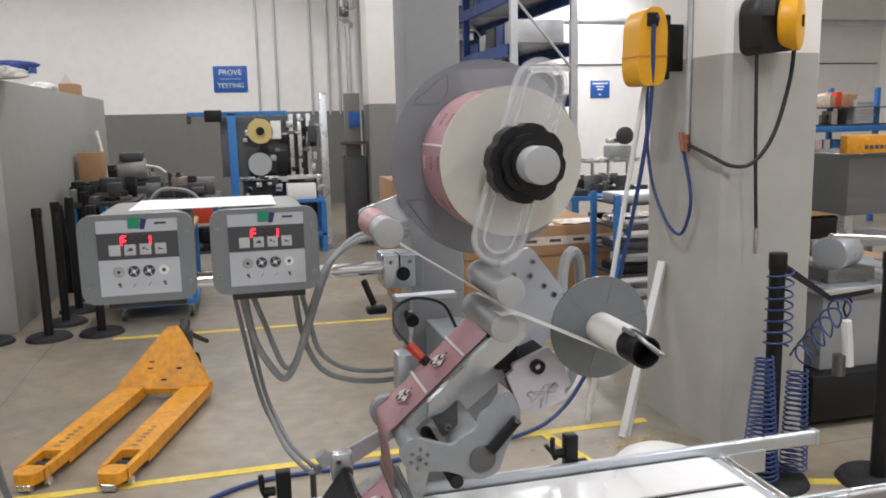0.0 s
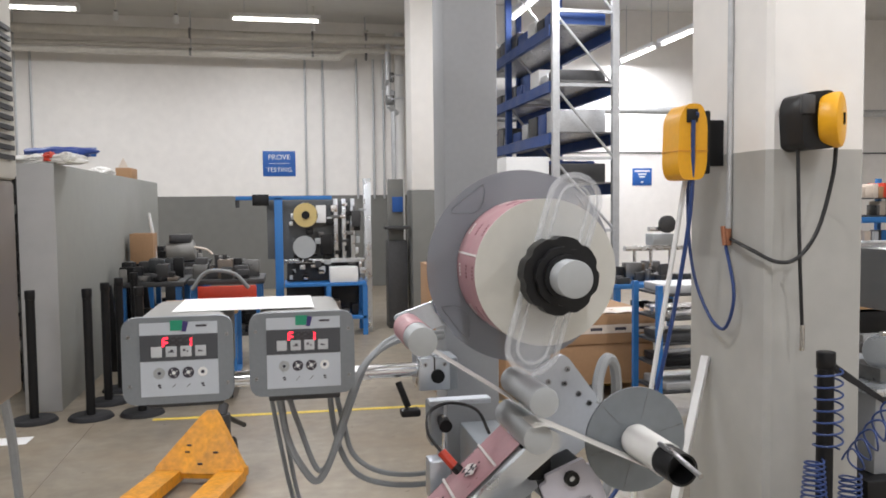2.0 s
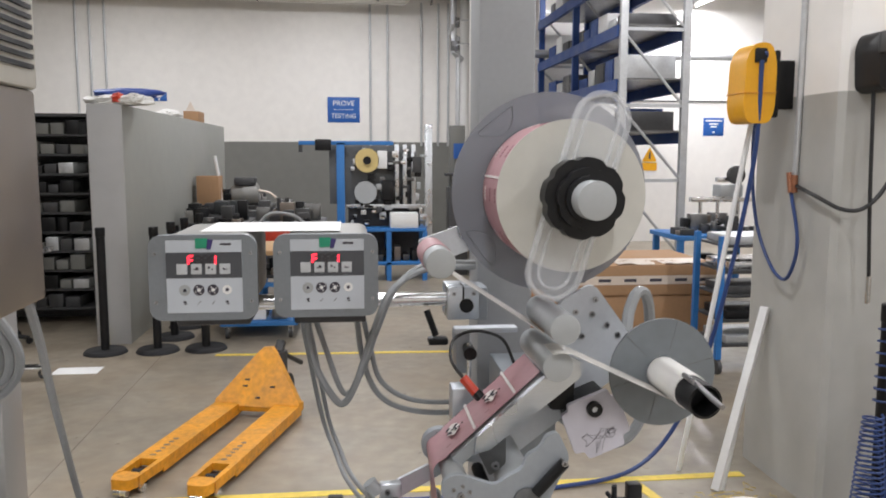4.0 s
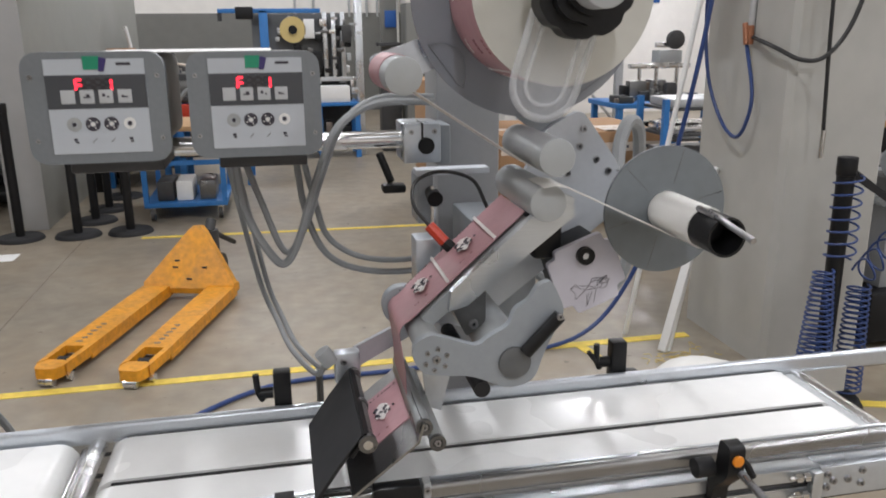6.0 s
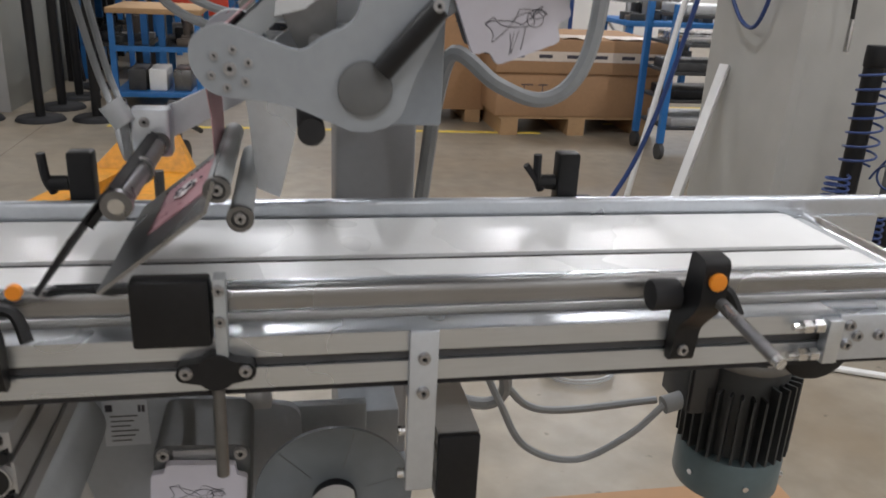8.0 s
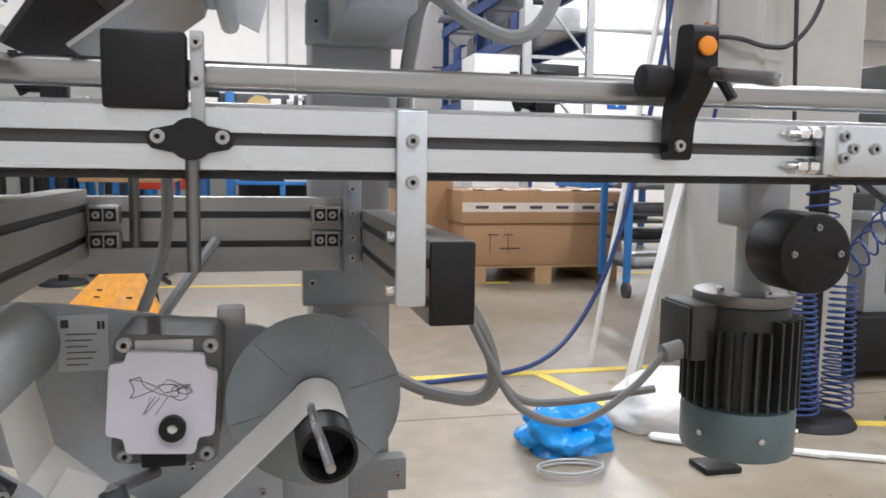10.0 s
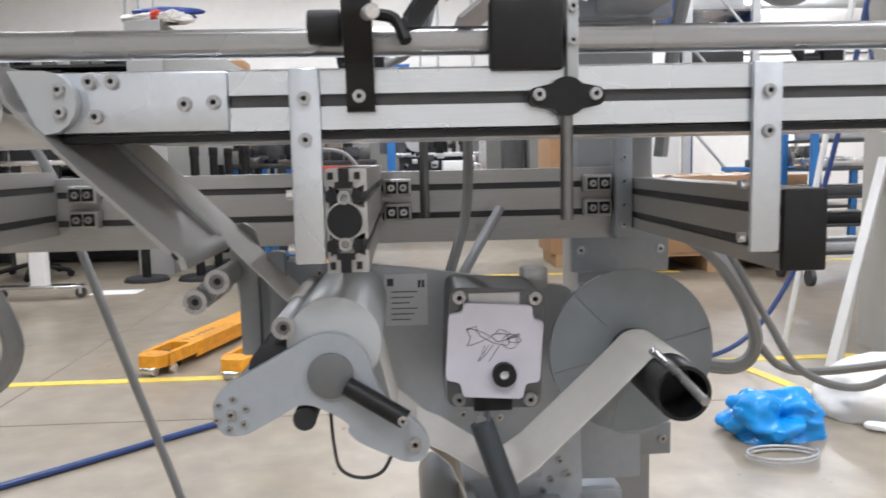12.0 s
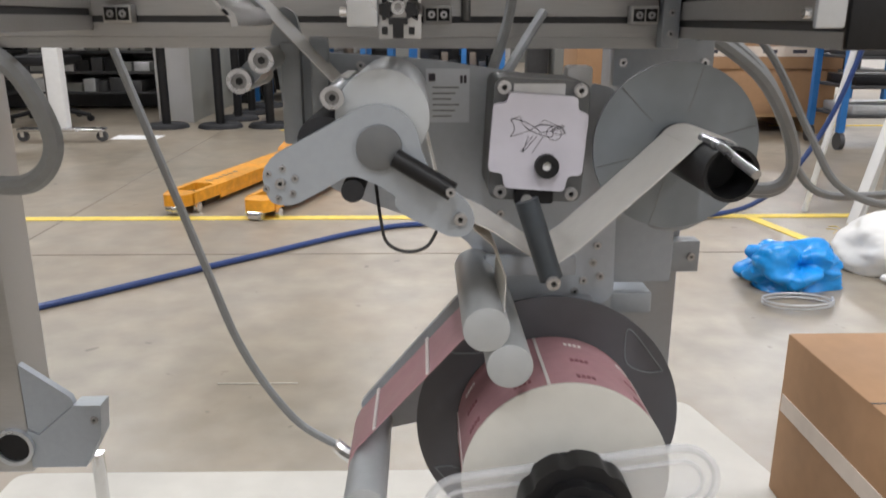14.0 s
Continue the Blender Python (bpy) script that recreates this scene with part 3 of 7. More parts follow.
def infeed():
    t = thing("infeed_conveyor", "second white belt conveyor leading up to the gap", "conveyor", (-0.7, 0.14, 0.88))
    part("belt", belt_strip(-1.5, -0.232, 0.030, 0.262, 0.8815, 0.934), BELT, t, "white conveyor belt")
    part("side_profile", profile_rail(-1.5, -0.33, 0.0, 0.886, 0.929, 0.026, 0.0045, -1), ALU, t)
    part("side_profile", profile_rail(-1.5, -0.25, 0.264, 0.886, 0.929, 0.026, 0.0045, 1), ALU, t)
    p = part("end_plate", box(-0.33, -0.262, -0.004, 0.028, 0.8865, 0.9295, 0.001), PLATE, t)
    for x, z in ((-0.32, 0.922), (-0.32, 0.897), (-0.30, 0.922), (-0.30, 0.897)):
        bolt(p, x, -0.004, z, 0.0055)
    o = arc((-0.24, 0.911), 0.0215, -60, 95, 10) + arc((-0.262, 0.909), 0.022, 95, 290, 10)
    part("nose_band", slab(o, -0.012, 0.0), MID, t)
    o = arc((-0.243, 0.911), 0.0175, -60, 95, 10) + arc((-0.264, 0.909), 0.018, 95, 290, 10)
    q = part("nose_plate", slab(o, -0.017, -0.011), PLATE, t)
    bolt(q, -0.247, -0.017, 0.912, 0.0055)
    for z in (0.901, 0.917):
        bolt(q, -0.262, -0.017, z, 0.0035)
    part("end_bar", cyl((-0.225, 0.03, 0.912), (-0.225, 0.27, 0.912), 0.009, 16), STEEL, t)


conveyor()
infeed()


fr = thing("guide_rail", "brushed grey rounded steel side guide rail", "guide rail", (0.1, 0.02, 0.95), "guide rails")
part("rail", slab(rounded([(0.0115, 0.9415), (0.026, 0.9415), (0.026, 0.9625), (0.0115, 0.9625)], 0.007, 6), -0.95, 1.06, "x"), GUIDE, fr)
part("backing", box(-0.95, 1.06, 0.0265, 0.032, 0.9425, 0.9615), ALU, fr)
rr = thing("guide_rail", "pale blue-grey flat side guide rail at the back", "guide rail", (0.3, 0.275, 0.94), "guide rails")
part("rail", slab(rounded([(0.268, 0.9235), (0.282, 0.9235), (0.282, 0.9515), (0.268, 0.9515)], 0.006), -0.45, 1.07, "x"), PLATE, rr)
for x in (-0.452, 1.068):
    part("end_cap", box(x - 0.003, x + 0.005, 0.2665, 0.2835, 0.922, 0.953, 0.002), PLATE, rr)
part("foot_strip", box(-0.45, 1.065, 0.2825, 0.286, 0.925, 0.936), ALU, rr)


def guide_clamp(x, lever, rod):
    t = thing("guide_clamp", "black plastic rail clamp with an orange button", "clamp", (x, -0.03, 0.9), "front guide clamps")
    o = [(-0.001, 0.898), (-0.012, 0.898), (-0.016, 0.93), (-0.037, 0.952), (-0.043, 0.962), (-0.043, 0.997), (-0.020, 0.999), (-0.016, 0.965), (-0.001, 0.938)]
    part("body", slab(rounded(o, 0.006, 3), x - 0.0102, x + 0.0102, "x"), BLACK, t)
    part("button", cyl((x, -0.043, 0.981), (x, -0.0475, 0.981), 0.0072, 18, bevel=0.0015), ORANGE_KNOB, t, "round orange button")
    part("barrel", cyl((x - 0.036, -0.012, 0.958), (x - 0.0125, -0.012, 0.958), 0.0125, 16, bevel=0.002), BLACK_RUBBER, t)
    part("lever", hose([(x + 0.012, -0.018, 0.966), (x + 0.026, -0.020, 0.962), (x + 0.034, -0.028, 0.945)], 0.0045, 8, 5), BLACK, t)
    bolt(t, x - 0.001, -0.0125, 0.909, 0.0048)
    if lever:
        part("side_button", cyl((x + 0.034, -0.036, 0.986), (x + 0.034, -0.041, 0.986), 0.005, 14), ORANGE_KNOB, t)
    if rod:
        a, b = Vector((x + 0.006, -0.018, 0.966)), Vector((x + 0.013, -0.110, 0.951))
        bm = cyl(a, b, 0.0042, 14)
        for k in range(40):
            cyl(a.lerp(b, (k + 0.2) / 40), a.lerp(b, (k + 0.7) / 40), 0.0050, 12, bm)
        part("threaded_rod", bm, BOLT_STEEL, t, "worn threaded steel rod")
        part("rod_tip", cyl((x + 0.013, -0.110, 0.951), (x + 0.0138, -0.116, 0.950), 0.0042, 12), STEEL, t)


guide_clamp(0.559, False, True)
guide_clamp(0.042, True, True)


def rear_clamp(x, side):
    t = thing("guide_clamp", "black rail clamp with a wing screw behind the belt", "clamp", (x, 0.3, 0.93), "rear guide clamps")
    part("body", box(x - 0.012, x + 0.013, 0.284, 0.306, 0.935, 0.999, 0.003), BLACK, t)
    part("screw", cyl((x + side * 0.013, 0.295, 0.965), (x + side * 0.033, 0.295, 0.965), 0.008, 12), BLACK, t)
    part("wing", hose([(x + side * 0.028, 0.295, 0.955), (x + side * 0.034, 0.292, 0.97), (x + side * 0.036, 0.29, 0.997)], 0.0048, 8, 4), BLACK, t)
    return t


rear_clamp(0.041, -1)
rear_clamp(-0.437, 1)
rc2 = rear_clamp(0.557, -1)
part("swing_lever", hose([(0.545, 0.295, 0.958), (0.526, 0.292, 0.964), (0.508, 0.29, 0.985)], 0.004, 8, 4), BLACK, rc2)
part("rail_foot", box(0.57, 0.592, 0.286, 0.304, 0.936, 0.947, 0.003), BLACK, rc2)


def sensor_mount():
    t = thing("sensor", "flat black product sensor on a clamped steel rod", "sensor", (0.187, -0.01, 0.73))
    part("housing", box(0.1375, 0.1915, -0.010, 0.008, 0.9265, 0.978, 0.0025), BLACK, t)
    part("bracket", box(0.194, 0.2025, -0.010, 0.006, 0.914, 0.979, 0.001), ROLLER, t)
    for z in (0.971, 0.947):
        bolt(t, 0.198, -0.010, z, 0.0042)
    o = arc((0.1935, 0.9065), 0.0145, 40, 140, 5) + arc((0.1725, 0.9065), 0.0075, 120, 240, 4) + arc((0.1935, 0.9065), 0.0145, 220, 320, 5) + arc((0.2145, 0.9065), 0.0075, -60, 60, 4)
    part("cross_clamp", slab(o, -0.012, -0.0005), BLACK, t, "oval black cross clamp")
    for x in (0.1725, 0.2145):
        bolt(t, x, -0.012, 0.908, 0.0048)
    part("rod", cyl((0.194, -0.006, 0.815), (0.194, -0.006, 0.905), 0.0048, 14), DARK_STEEL, t)


sensor_mount()


def frame_beam(t, name, axis, a, b, c0, c1, z0, z1):
    """A heavy slotted profile with two slots on each side."""
    zs = [z0 + (z1 - z0) * 0.27, z0 + (z1 - z0) * 0.73]
    s, d = 0.0042, 0.010
    o = [(c0, z0)]
    for q in zs:
        o += [(c0, q - s), (c0 + 0.0022, q - s), (c0 + 0.0022, q - s * 2.1), (c0 + d, q - s * 1.2), (c0 + d, q + s * 1.2), (c0 + 0.0022, q + s * 2.1), (c0 + 0.0022, q + s), (c0, q + s)]
    o += [(c0, z1), (c1, z1)]
    for q in reversed(zs):
        o += [(c1, q + s), (c1 - 0.0022, q + s), (c1 - 0.0022, q + s * 2.1), (c1 - d, q + s * 1.2), (c1 - d, q - s * 1.2), (c1 - 0.0022, q - s * 2.1), (c1 - 0.0022, q - s), (c1, q - s)]
    o += [(c1, z0)]
    ob = part(name, slab(o, a, b, axis), SHADED_ALU, t, "double-slotted aluminium profile")
    # dark strips put the shade of the slots into colour
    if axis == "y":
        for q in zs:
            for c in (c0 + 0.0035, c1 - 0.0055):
                part("slot_shade", box(c, c + 0.002, a, b, q - 0.004, q + 0.004), DARK, t)
    return ob


def frame_stand():
    t = thing("conveyor_frame", "aluminium profile frame under the conveyor", "frame", (-0.62, 0.45, 0.0))
    frame_beam(t, "rear_beam", "x", -1.4, 0.36, 0.42, 0.46, 0.770, 0.848)
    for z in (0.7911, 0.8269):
        slot_shade(t, -1.4, 0.36, 0.4235, z, 0.0040)
    part("skirt", box(-1.4, 0.36, 0.425, 0.455, 0.756, 0.7695), SHADED_ALU, t)
    for x0, x1 in ((0.0125, 0.0435), (-0.40, -0.363)):
        frame_beam(t, "cross_beam", "y", 0.004 if x0 > 0 else -0.06, 0.4195, x0, x1, 0.778, 0.857)
    frame_beam(t, "cross_beam", "y", 0.004, 0.4195, 0.363, 0.398, 0.770, 0.834)
    # the open end of the middle profile
    e = thing("profile_end", "open end of a slotted aluminium profile", "profile", (0.0265, 0.0, 0.78))
    part("hole", cyl((0.0265, 0.0035, 0.8175), (0.0265, 0.0005, 0.8175), 0.0135, 24), BLACK, e, "dark round bore")
    part("bore_rim", ring((0.0265, 0.8175), 0.0136, 0.0148, -0.0006, 0.0035, 28), SHADED_ALU, e)
    for z in (0.783, 0.852):
        part("slot", box(0.0225, 0.0305, 0.0005, 0.0035, z - 0.005, z + 0.005), BLACK, e)
        part("slot", box(0.0195, 0.0335, 0.0005, 0.0035, z + (0.005 if z < 0.8 else -0.010), z + (0.010 if z < 0.8 else -0.005)), BLACK, e)
    for z in (0.7985, 0.8365):
        for x, d in ((0.0155, 1), (0.0375, -1)):
            part("slot", slab([(x - d * 0.003, z - 0.0035), (x + d * 0.004, z - 0.0065), (x + d * 0.006, z), (x + d * 0.004, z + 0.0065), (x - d * 0.003, z + 0.0035)], 0.0005, 0.0035), BLACK, e)
        part("web", ring((0.0265, z + (0.0015 if z < 0.8 else -0.0015)), 0.0030, 0.0052, -0.001, 0.0035, 16), GUIDE, e)
    for z in (0.7835, 0.8515):
        for x in (0.0165, 0.0365):
            part("cavity", box(x - 0.0022, x + 0.0022, 0.0005, 0.0035, z - 0.0028, z + 0.0028), BLACK, e)
    part("end_cap", box(0.363, 0.398, -0.004, 0.0035, 0.770, 0.834, 0.002), BLACK, t, "black plastic end cap")
    for x in (-0.323, 0.066, 0.322):
        for z in (0.828, 0.797):
            c = part("connector", box(x - 0.020, x + 0.015, 0.400, 0.4195, z - 0.011, z + 0.011, 0.002), SHADED_ALU, t, "cast corner connector")
            part("recess", box(x - 0.017, x - 0.0035, 0.3985, 0.4005, z - 0.0075, z + 0.0075), BLACK, c)
            part("recess", box(x - 0.0015, x + 0.012, 0.3985, 0.4005, z - 0.0075, z + 0.0075), BLACK, c)
            bolt(c, x - 0.010, 0.3985, z, 0.0045)
            bolt(c, x + 0.005, 0.3985, z, 0.0045)
    part("leg", box(-0.64, -0.551, 0.47, 0.56, 0.125, 1.40, 0.004), SHADED_ALU, t, "tall grey frame leg")
    part("gusset", slab([(-0.5508, 0.303), (-0.5508, 0.20), (-0.535, 0.19), (-0.478, 0.238), (-0.482, 0.25)], 0.472, 0.484), PAINT, t)
    part("foot_plate", slab([(-0.5505, 0.198), (-0.5505, 0.135), (-0.47, 0.135), (-0.441, 0.188), (-0.437, 0.238), (-0.477, 0.2375), (-0.534, 0.189)], 0.468, 0.50), PAINT, t)
    part("adjuster", cyl((-0.47, 0.51, 0.0), (-0.47, 0.51, 0.1345), 0.010, 12), STEEL, t, "threaded levelling foot")
    part("foot", cyl((-0.47, 0.51, 0.0), (-0.47, 0.51, 0.016), 0.03, 18, bevel=0.004), BLACK_RUBBER, t)
    part("bore", ring((-0.572, 0.171), 0.024, 0.030, 0.462, 0.4695, 24), PLATE, t)
    part("bore", cyl((-0.572, 0.4695, 0.171), (-0.572, 0.466, 0.171), 0.0238, 20), BLACK, t)
    bolt(t, -0.448, 0.468, 0.215, 0.006)
    part("hanger_bar", cyl((0.098, 0.40, 0.79), (0.098, 0.40, 0.95), 0.006, 10), DARK_STEEL, t)


frame_stand()


def drive_motor():
    t = thing("drive_motor", "black finned electric gear motor under the conveyor", "motor", (0.836, 0.30, 0.52))
    x, y = 0.836, 0.30
    part("body", cyl((x, y, 0.598), (x, y, 0.724), 0.058, 28, bevel=0.004), MOTOR, t)
    n = 30
    for i in range(n):
        a = 2 * math.pi * i / n
        m = Matrix.Translation((x, y, 0.67)) @ Matrix.Rotation(a, 4, "Z")
        part("fin", box(0.056, 0.073, -0.0016, 0.0016, -0.070, 0.026 + 0.014 * (i % 15 > 7), 0, turn=m), MOTOR, t)
    part("fan_cover", cyl((x, y, 0.534), (x, y, 0.598), 0.070, 30, bevel=0.008), MOTOR_CAP, t, "teal-grey fan cover")
    part("flange", cyl((x, y, 0.7242), (x, y, 0.740), 0.062, 28, bevel=0.003), DARK_STEEL, t)
    part("neck", cyl((x + 0.012, y, 0.740), (x + 0.012, y, 0.86), 0.022, 24), ROLLER, t)
    part("gear_body", box(x - 0.02, x + 0.04, y - 0.03, y + 0.04, 0.82, 0.878, 0.006), POST, t)
    part("pulley_guard", cyl((x + 0.012, y - 0.115, 0.798), (x + 0.012, y - 0.045, 0.798), 0.047, 32, bevel=0.006), BLACK, t)
    for dx, dz in ((0.03, 0.0), (-0.03, 0.0), (0, 0.03)):
        bolt(t, x + 0.012 + dx, y - 0.115, 0.798 + dz, 0.004)
    for k in range(3):
        a = radians(200 + k * 60)
        bolt(t, x + 0.05 * math.cos(a), y + 0.062 * math.sin(a), 0.745, 0.005)
    part("terminal_lid", box(x - 0.092, x - 0.0885, y - 0.026, y + 0.041, 0.661, 0.724, 0.001), MOTOR, t)
    part("terminal_box", box(x - 0.088, x - 0.052, y - 0.03, y + 0.045, 0.657, 0.728, 0.006), DARK, t)
    part("cable_gland", cyl((x - 0.088, y - 0.01, 0.670), (x - 0.115, y - 0.012, 0.664), 0.012, 12), CABLE, t)
    for z in (0.566,):
        for a in (200, 260, 320):
            part("screw", cyl((x + 0.070 * math.cos(radians(a)), y + 0.070 * math.sin(radians(a)), z), (x + 0.073 * math.cos(radians(a)), y + 0.073 * math.sin(radians(a)), z), 0.004, 8), STEEL, t)


drive_motor()
solo("motor_cable", hose([(0.722, 0.288, 0.664), (0.68, 0.29, 0.620), (0.614, 0.30, 0.580), (0.545, 0.31, 0.60), (0.51, 0.33, 0.66), (0.47, 0.36, 0.745), (0.44, 0.39, 0.785), (0.405, 0.41, 0.80)], 0.0048), CABLE, "grey motor cable hanging in a loop", "cable", (0.6, 0.3, 0.58))


# ---------- the machine stand ----------
BASE_PAINT = material("pale_base_paint", (0.50, 0.48, 0.43), 0.5, vary=0.08, grain=20, stain=3)


def stand():
    t = thing("machine_stand", "grey steel post on a wide base plate", "stand", (0.36, 0.52, 0.0))
    part("post", box(0.306, 0.411, 0.466, 0.570, 0.012, 2.65, 0.006), POST, t, "grey square steel post")
    part("base_plate", slab(rounded([(-0.68, 0.30), (0.70, 0.30), (0.69, 0.52), (0.60, 0.90), (0.28, 0.90), (0.20, 0.645), (-0.68, 0.65)], 0.03), 0.0, 0.0119, "z"), BASE_PAINT, t, "pale grey base plate on the floor")
    for z0, z1, x0, x1 in ((1.040, 1.092, 0.298, 0.426), (0.708, 0.768, 0.293, 0.424), (0.452, 0.497, 0.298, 0.430)):
        c = part("clamp_plate", box(x0, x1, 0.438, 0.4655, z0, z1, 0.002), PAINT, t, "grey clamp plate round the post")
        bolt(c, x0 + 0.012, 0.438, (z0 + z1) / 2, 0.006)
        bolt(c, x1 - 0.012, 0.438, (z0 + z1) / 2, 0.006)
    part("hanger", box(0.3405, 0.3620, 0.395, 0.4190, 0.757, 0.885, 0.002), PAINT, t)
    for z in (0.775, 0.80, 0.83, 0.86):
        bolt(t, 0.351, 0.395, z, 0.0045)


stand()


# ---------- the two labelling heads ----------
def roller(t, x, z, y0, y1, r, mat=None, label=""):
    return part("roller", cyl((x, y0, z), (x, y1, z), r, 28, bevel=0.0012), mat or ROLLER, t, label)


def reel(t, cx, cz, yb, tilt, flange):
    """Label roll: smoked flange behind, pink roll, pale side, clear holder, black knob and grey shaft."""
    fl = part("flange", ring((cx, cz), 0.03, 0.150, yb, yb + 0.004, 64), flange, t, "dark plastic reel flange")
    for k in range(4):
        a = k * 90 + 25
        o = [(cx + r * math.cos(radians(q)), cz + r * math.sin(radians(q))) for r, q in ((0.142, a), (0.142, a + 26), (0.125, a + 23), (0.112, a + 13), (0.125, a + 3))]
        part("flange_relief", hose([(u, yb - 0.0006, v) for u, v in o + o[:1]], 0.0009, 5, 4), DISC, fl)
    roll = part("label_roll", ring((cx, cz), 0.038, 0.1035, yb - 0.118, yb - 0.002, 72), LABEL, t, "roll of pink printed labels")
    for k in range(5):
        a = radians(20 + k * 73 + tilt)
        c, s = math.cos(a), math.sin(a)
        m = Matrix.Translation((cx + 0.1037 * c, 0, cz + 0.1037 * s)) @ Matrix.Rotation(-a, 4, "Y")
        part("label_gap", box(-0.0004, 0.0005, yb - 0.117, yb - 0.003, -0.0016, 0.0016, turn=m), LABEL_EDGE, roll)
    for k in range(10):
        a = radians(31 + k * 36 + tilt)
        for q, mt in ((0.020, LABEL_EDGE), (0.060, LABEL_DARK), (0.098, LABEL_DARK)):
            for w in range(4):
                b = a + w * 0.05
                m = Matrix.Translation((cx + 0.1037 * math.cos(b), 0, cz + 0.1037 * math.sin(b))) @ Matrix.Rotation(-b, 4, "Y")
                part("printed_mark", box(-0.0003, 0.0004, yb - q - 0.006, yb - q, -0.0019, 0.0016, turn=m), mt, roll)
    part("roll_side", ring((cx, cz), 0.03, 0.1045, yb - 0.121, yb - 0.1185, 72), CREAM, t, "pale cream side of the roll")
    u = Vector((math.cos(radians(tilt)), math.sin(radians(tilt))))
    c0, c1 = Vector((cx, cz)) + u * 0.105, Vector((cx, cz)) - u * 0.105
    o = arc(c0, 0.036, tilt - 90, tilt + 90, 12) + arc(c1, 0.036, tilt + 90, tilt + 270, 12)
    cl = part("clear_holder", slab(o, yb - 0.150, yb - 0.142), CLEAR, t, "clear plastic reel holder")
    part("holder_rim", hose([(p[0], yb - 0.151, p[1]) for p in o + o[:1]], 0.0042, 8, 2, smooth=False), CLEAR_EDGE, cl)
    o2 = arc(c0, 0.022, tilt - 90, tilt + 90, 10) + arc(c1, 0.022, tilt + 90, tilt + 270, 10)
    part("holder_rib", hose([(p[0], yb - 0.152, p[1]) for p in o2 + o2[:1]], 0.0022, 6, 2, smooth=False), CLEAR_EDGE, cl)
    part("hub", cyl((cx, yb - 0.205, cz), (cx, yb - 0.152, cz), 0.030, 32), BLACK, t)
    o = []
    for i in range(96):
        a = 2 * math.pi * i / 96
        r = 0.0535 - 0.0035 * max(0.0, math.sin(a * 8)) ** 2
        o.append((cx + r * math.cos(a), cz + r * math.sin(a)))
    part("knob", slab(o, yb - 0.184, yb - 0.156), BLACK, t, "black scalloped hand knob")
    o = []
    for i in range(72):
        a = 2 * math.pi * i / 72
        r = 0.040 - 0.0025 * max(0.0, math.sin(a * 6)) ** 2
        o.append((cx + r * math.cos(a), cz + r * math.sin(a)))
    part("knob_front", slab(o, yb - 0.197, yb - 0.1845), BLACK, t)
    part("shaft", cyl((cx, yb - 0.235, cz), (cx, yb + 0.03, cz), 0.0245, 32, bevel=0.001), ROLLER, t, "grey shaft end")


def rewinder(t, cx, cz, yb, spool):
    part("disc", ring((cx, cz), 0.02, 0.0800, yb, yb + 0.0045, 56), DISC, t, "dark grey rewind disc")
    for k in range(6):
        a = radians(k * 60 + 15)
        part("score", hose([(cx + r * math.cos(a), yb - 0.0003, cz + r * math.sin(a)) for r in (0.034, 0.055, 0.078)], 0.00035, 4, 2), DARK_STEEL, t)
    part("mandrel", ring((cx, cz), 0.0195, 0.0225, yb - 0.142, yb - 0.002, 40), BLACK, t, "black hollow rewind mandrel")
    part("mandrel_bottom", cyl((cx, yb - 0.10, cz), (cx, yb - 0.06, cz), 0.0194, 28), BLACK_RUBBER, t)
    if spool:
        part("paper_core", ring((cx, cz), 0.0227, 0.0242, yb - 0.098, yb - 0.001, 40), CORE_WHITE, t, "white wound backing paper")
    part("pull_pin", hose([(cx - 0.010, yb - 0.096, cz + 0.0232), (cx - 0.009, yb - 0.135, cz + 0.0215), (cx - 0.006, yb - 0.160, cz + 0.016), (cx - 0.003, yb - 0.195, cz + 0.010)], 0.0036, 10, 5), BOLT_STEEL, t, "thin steel clamping pin")


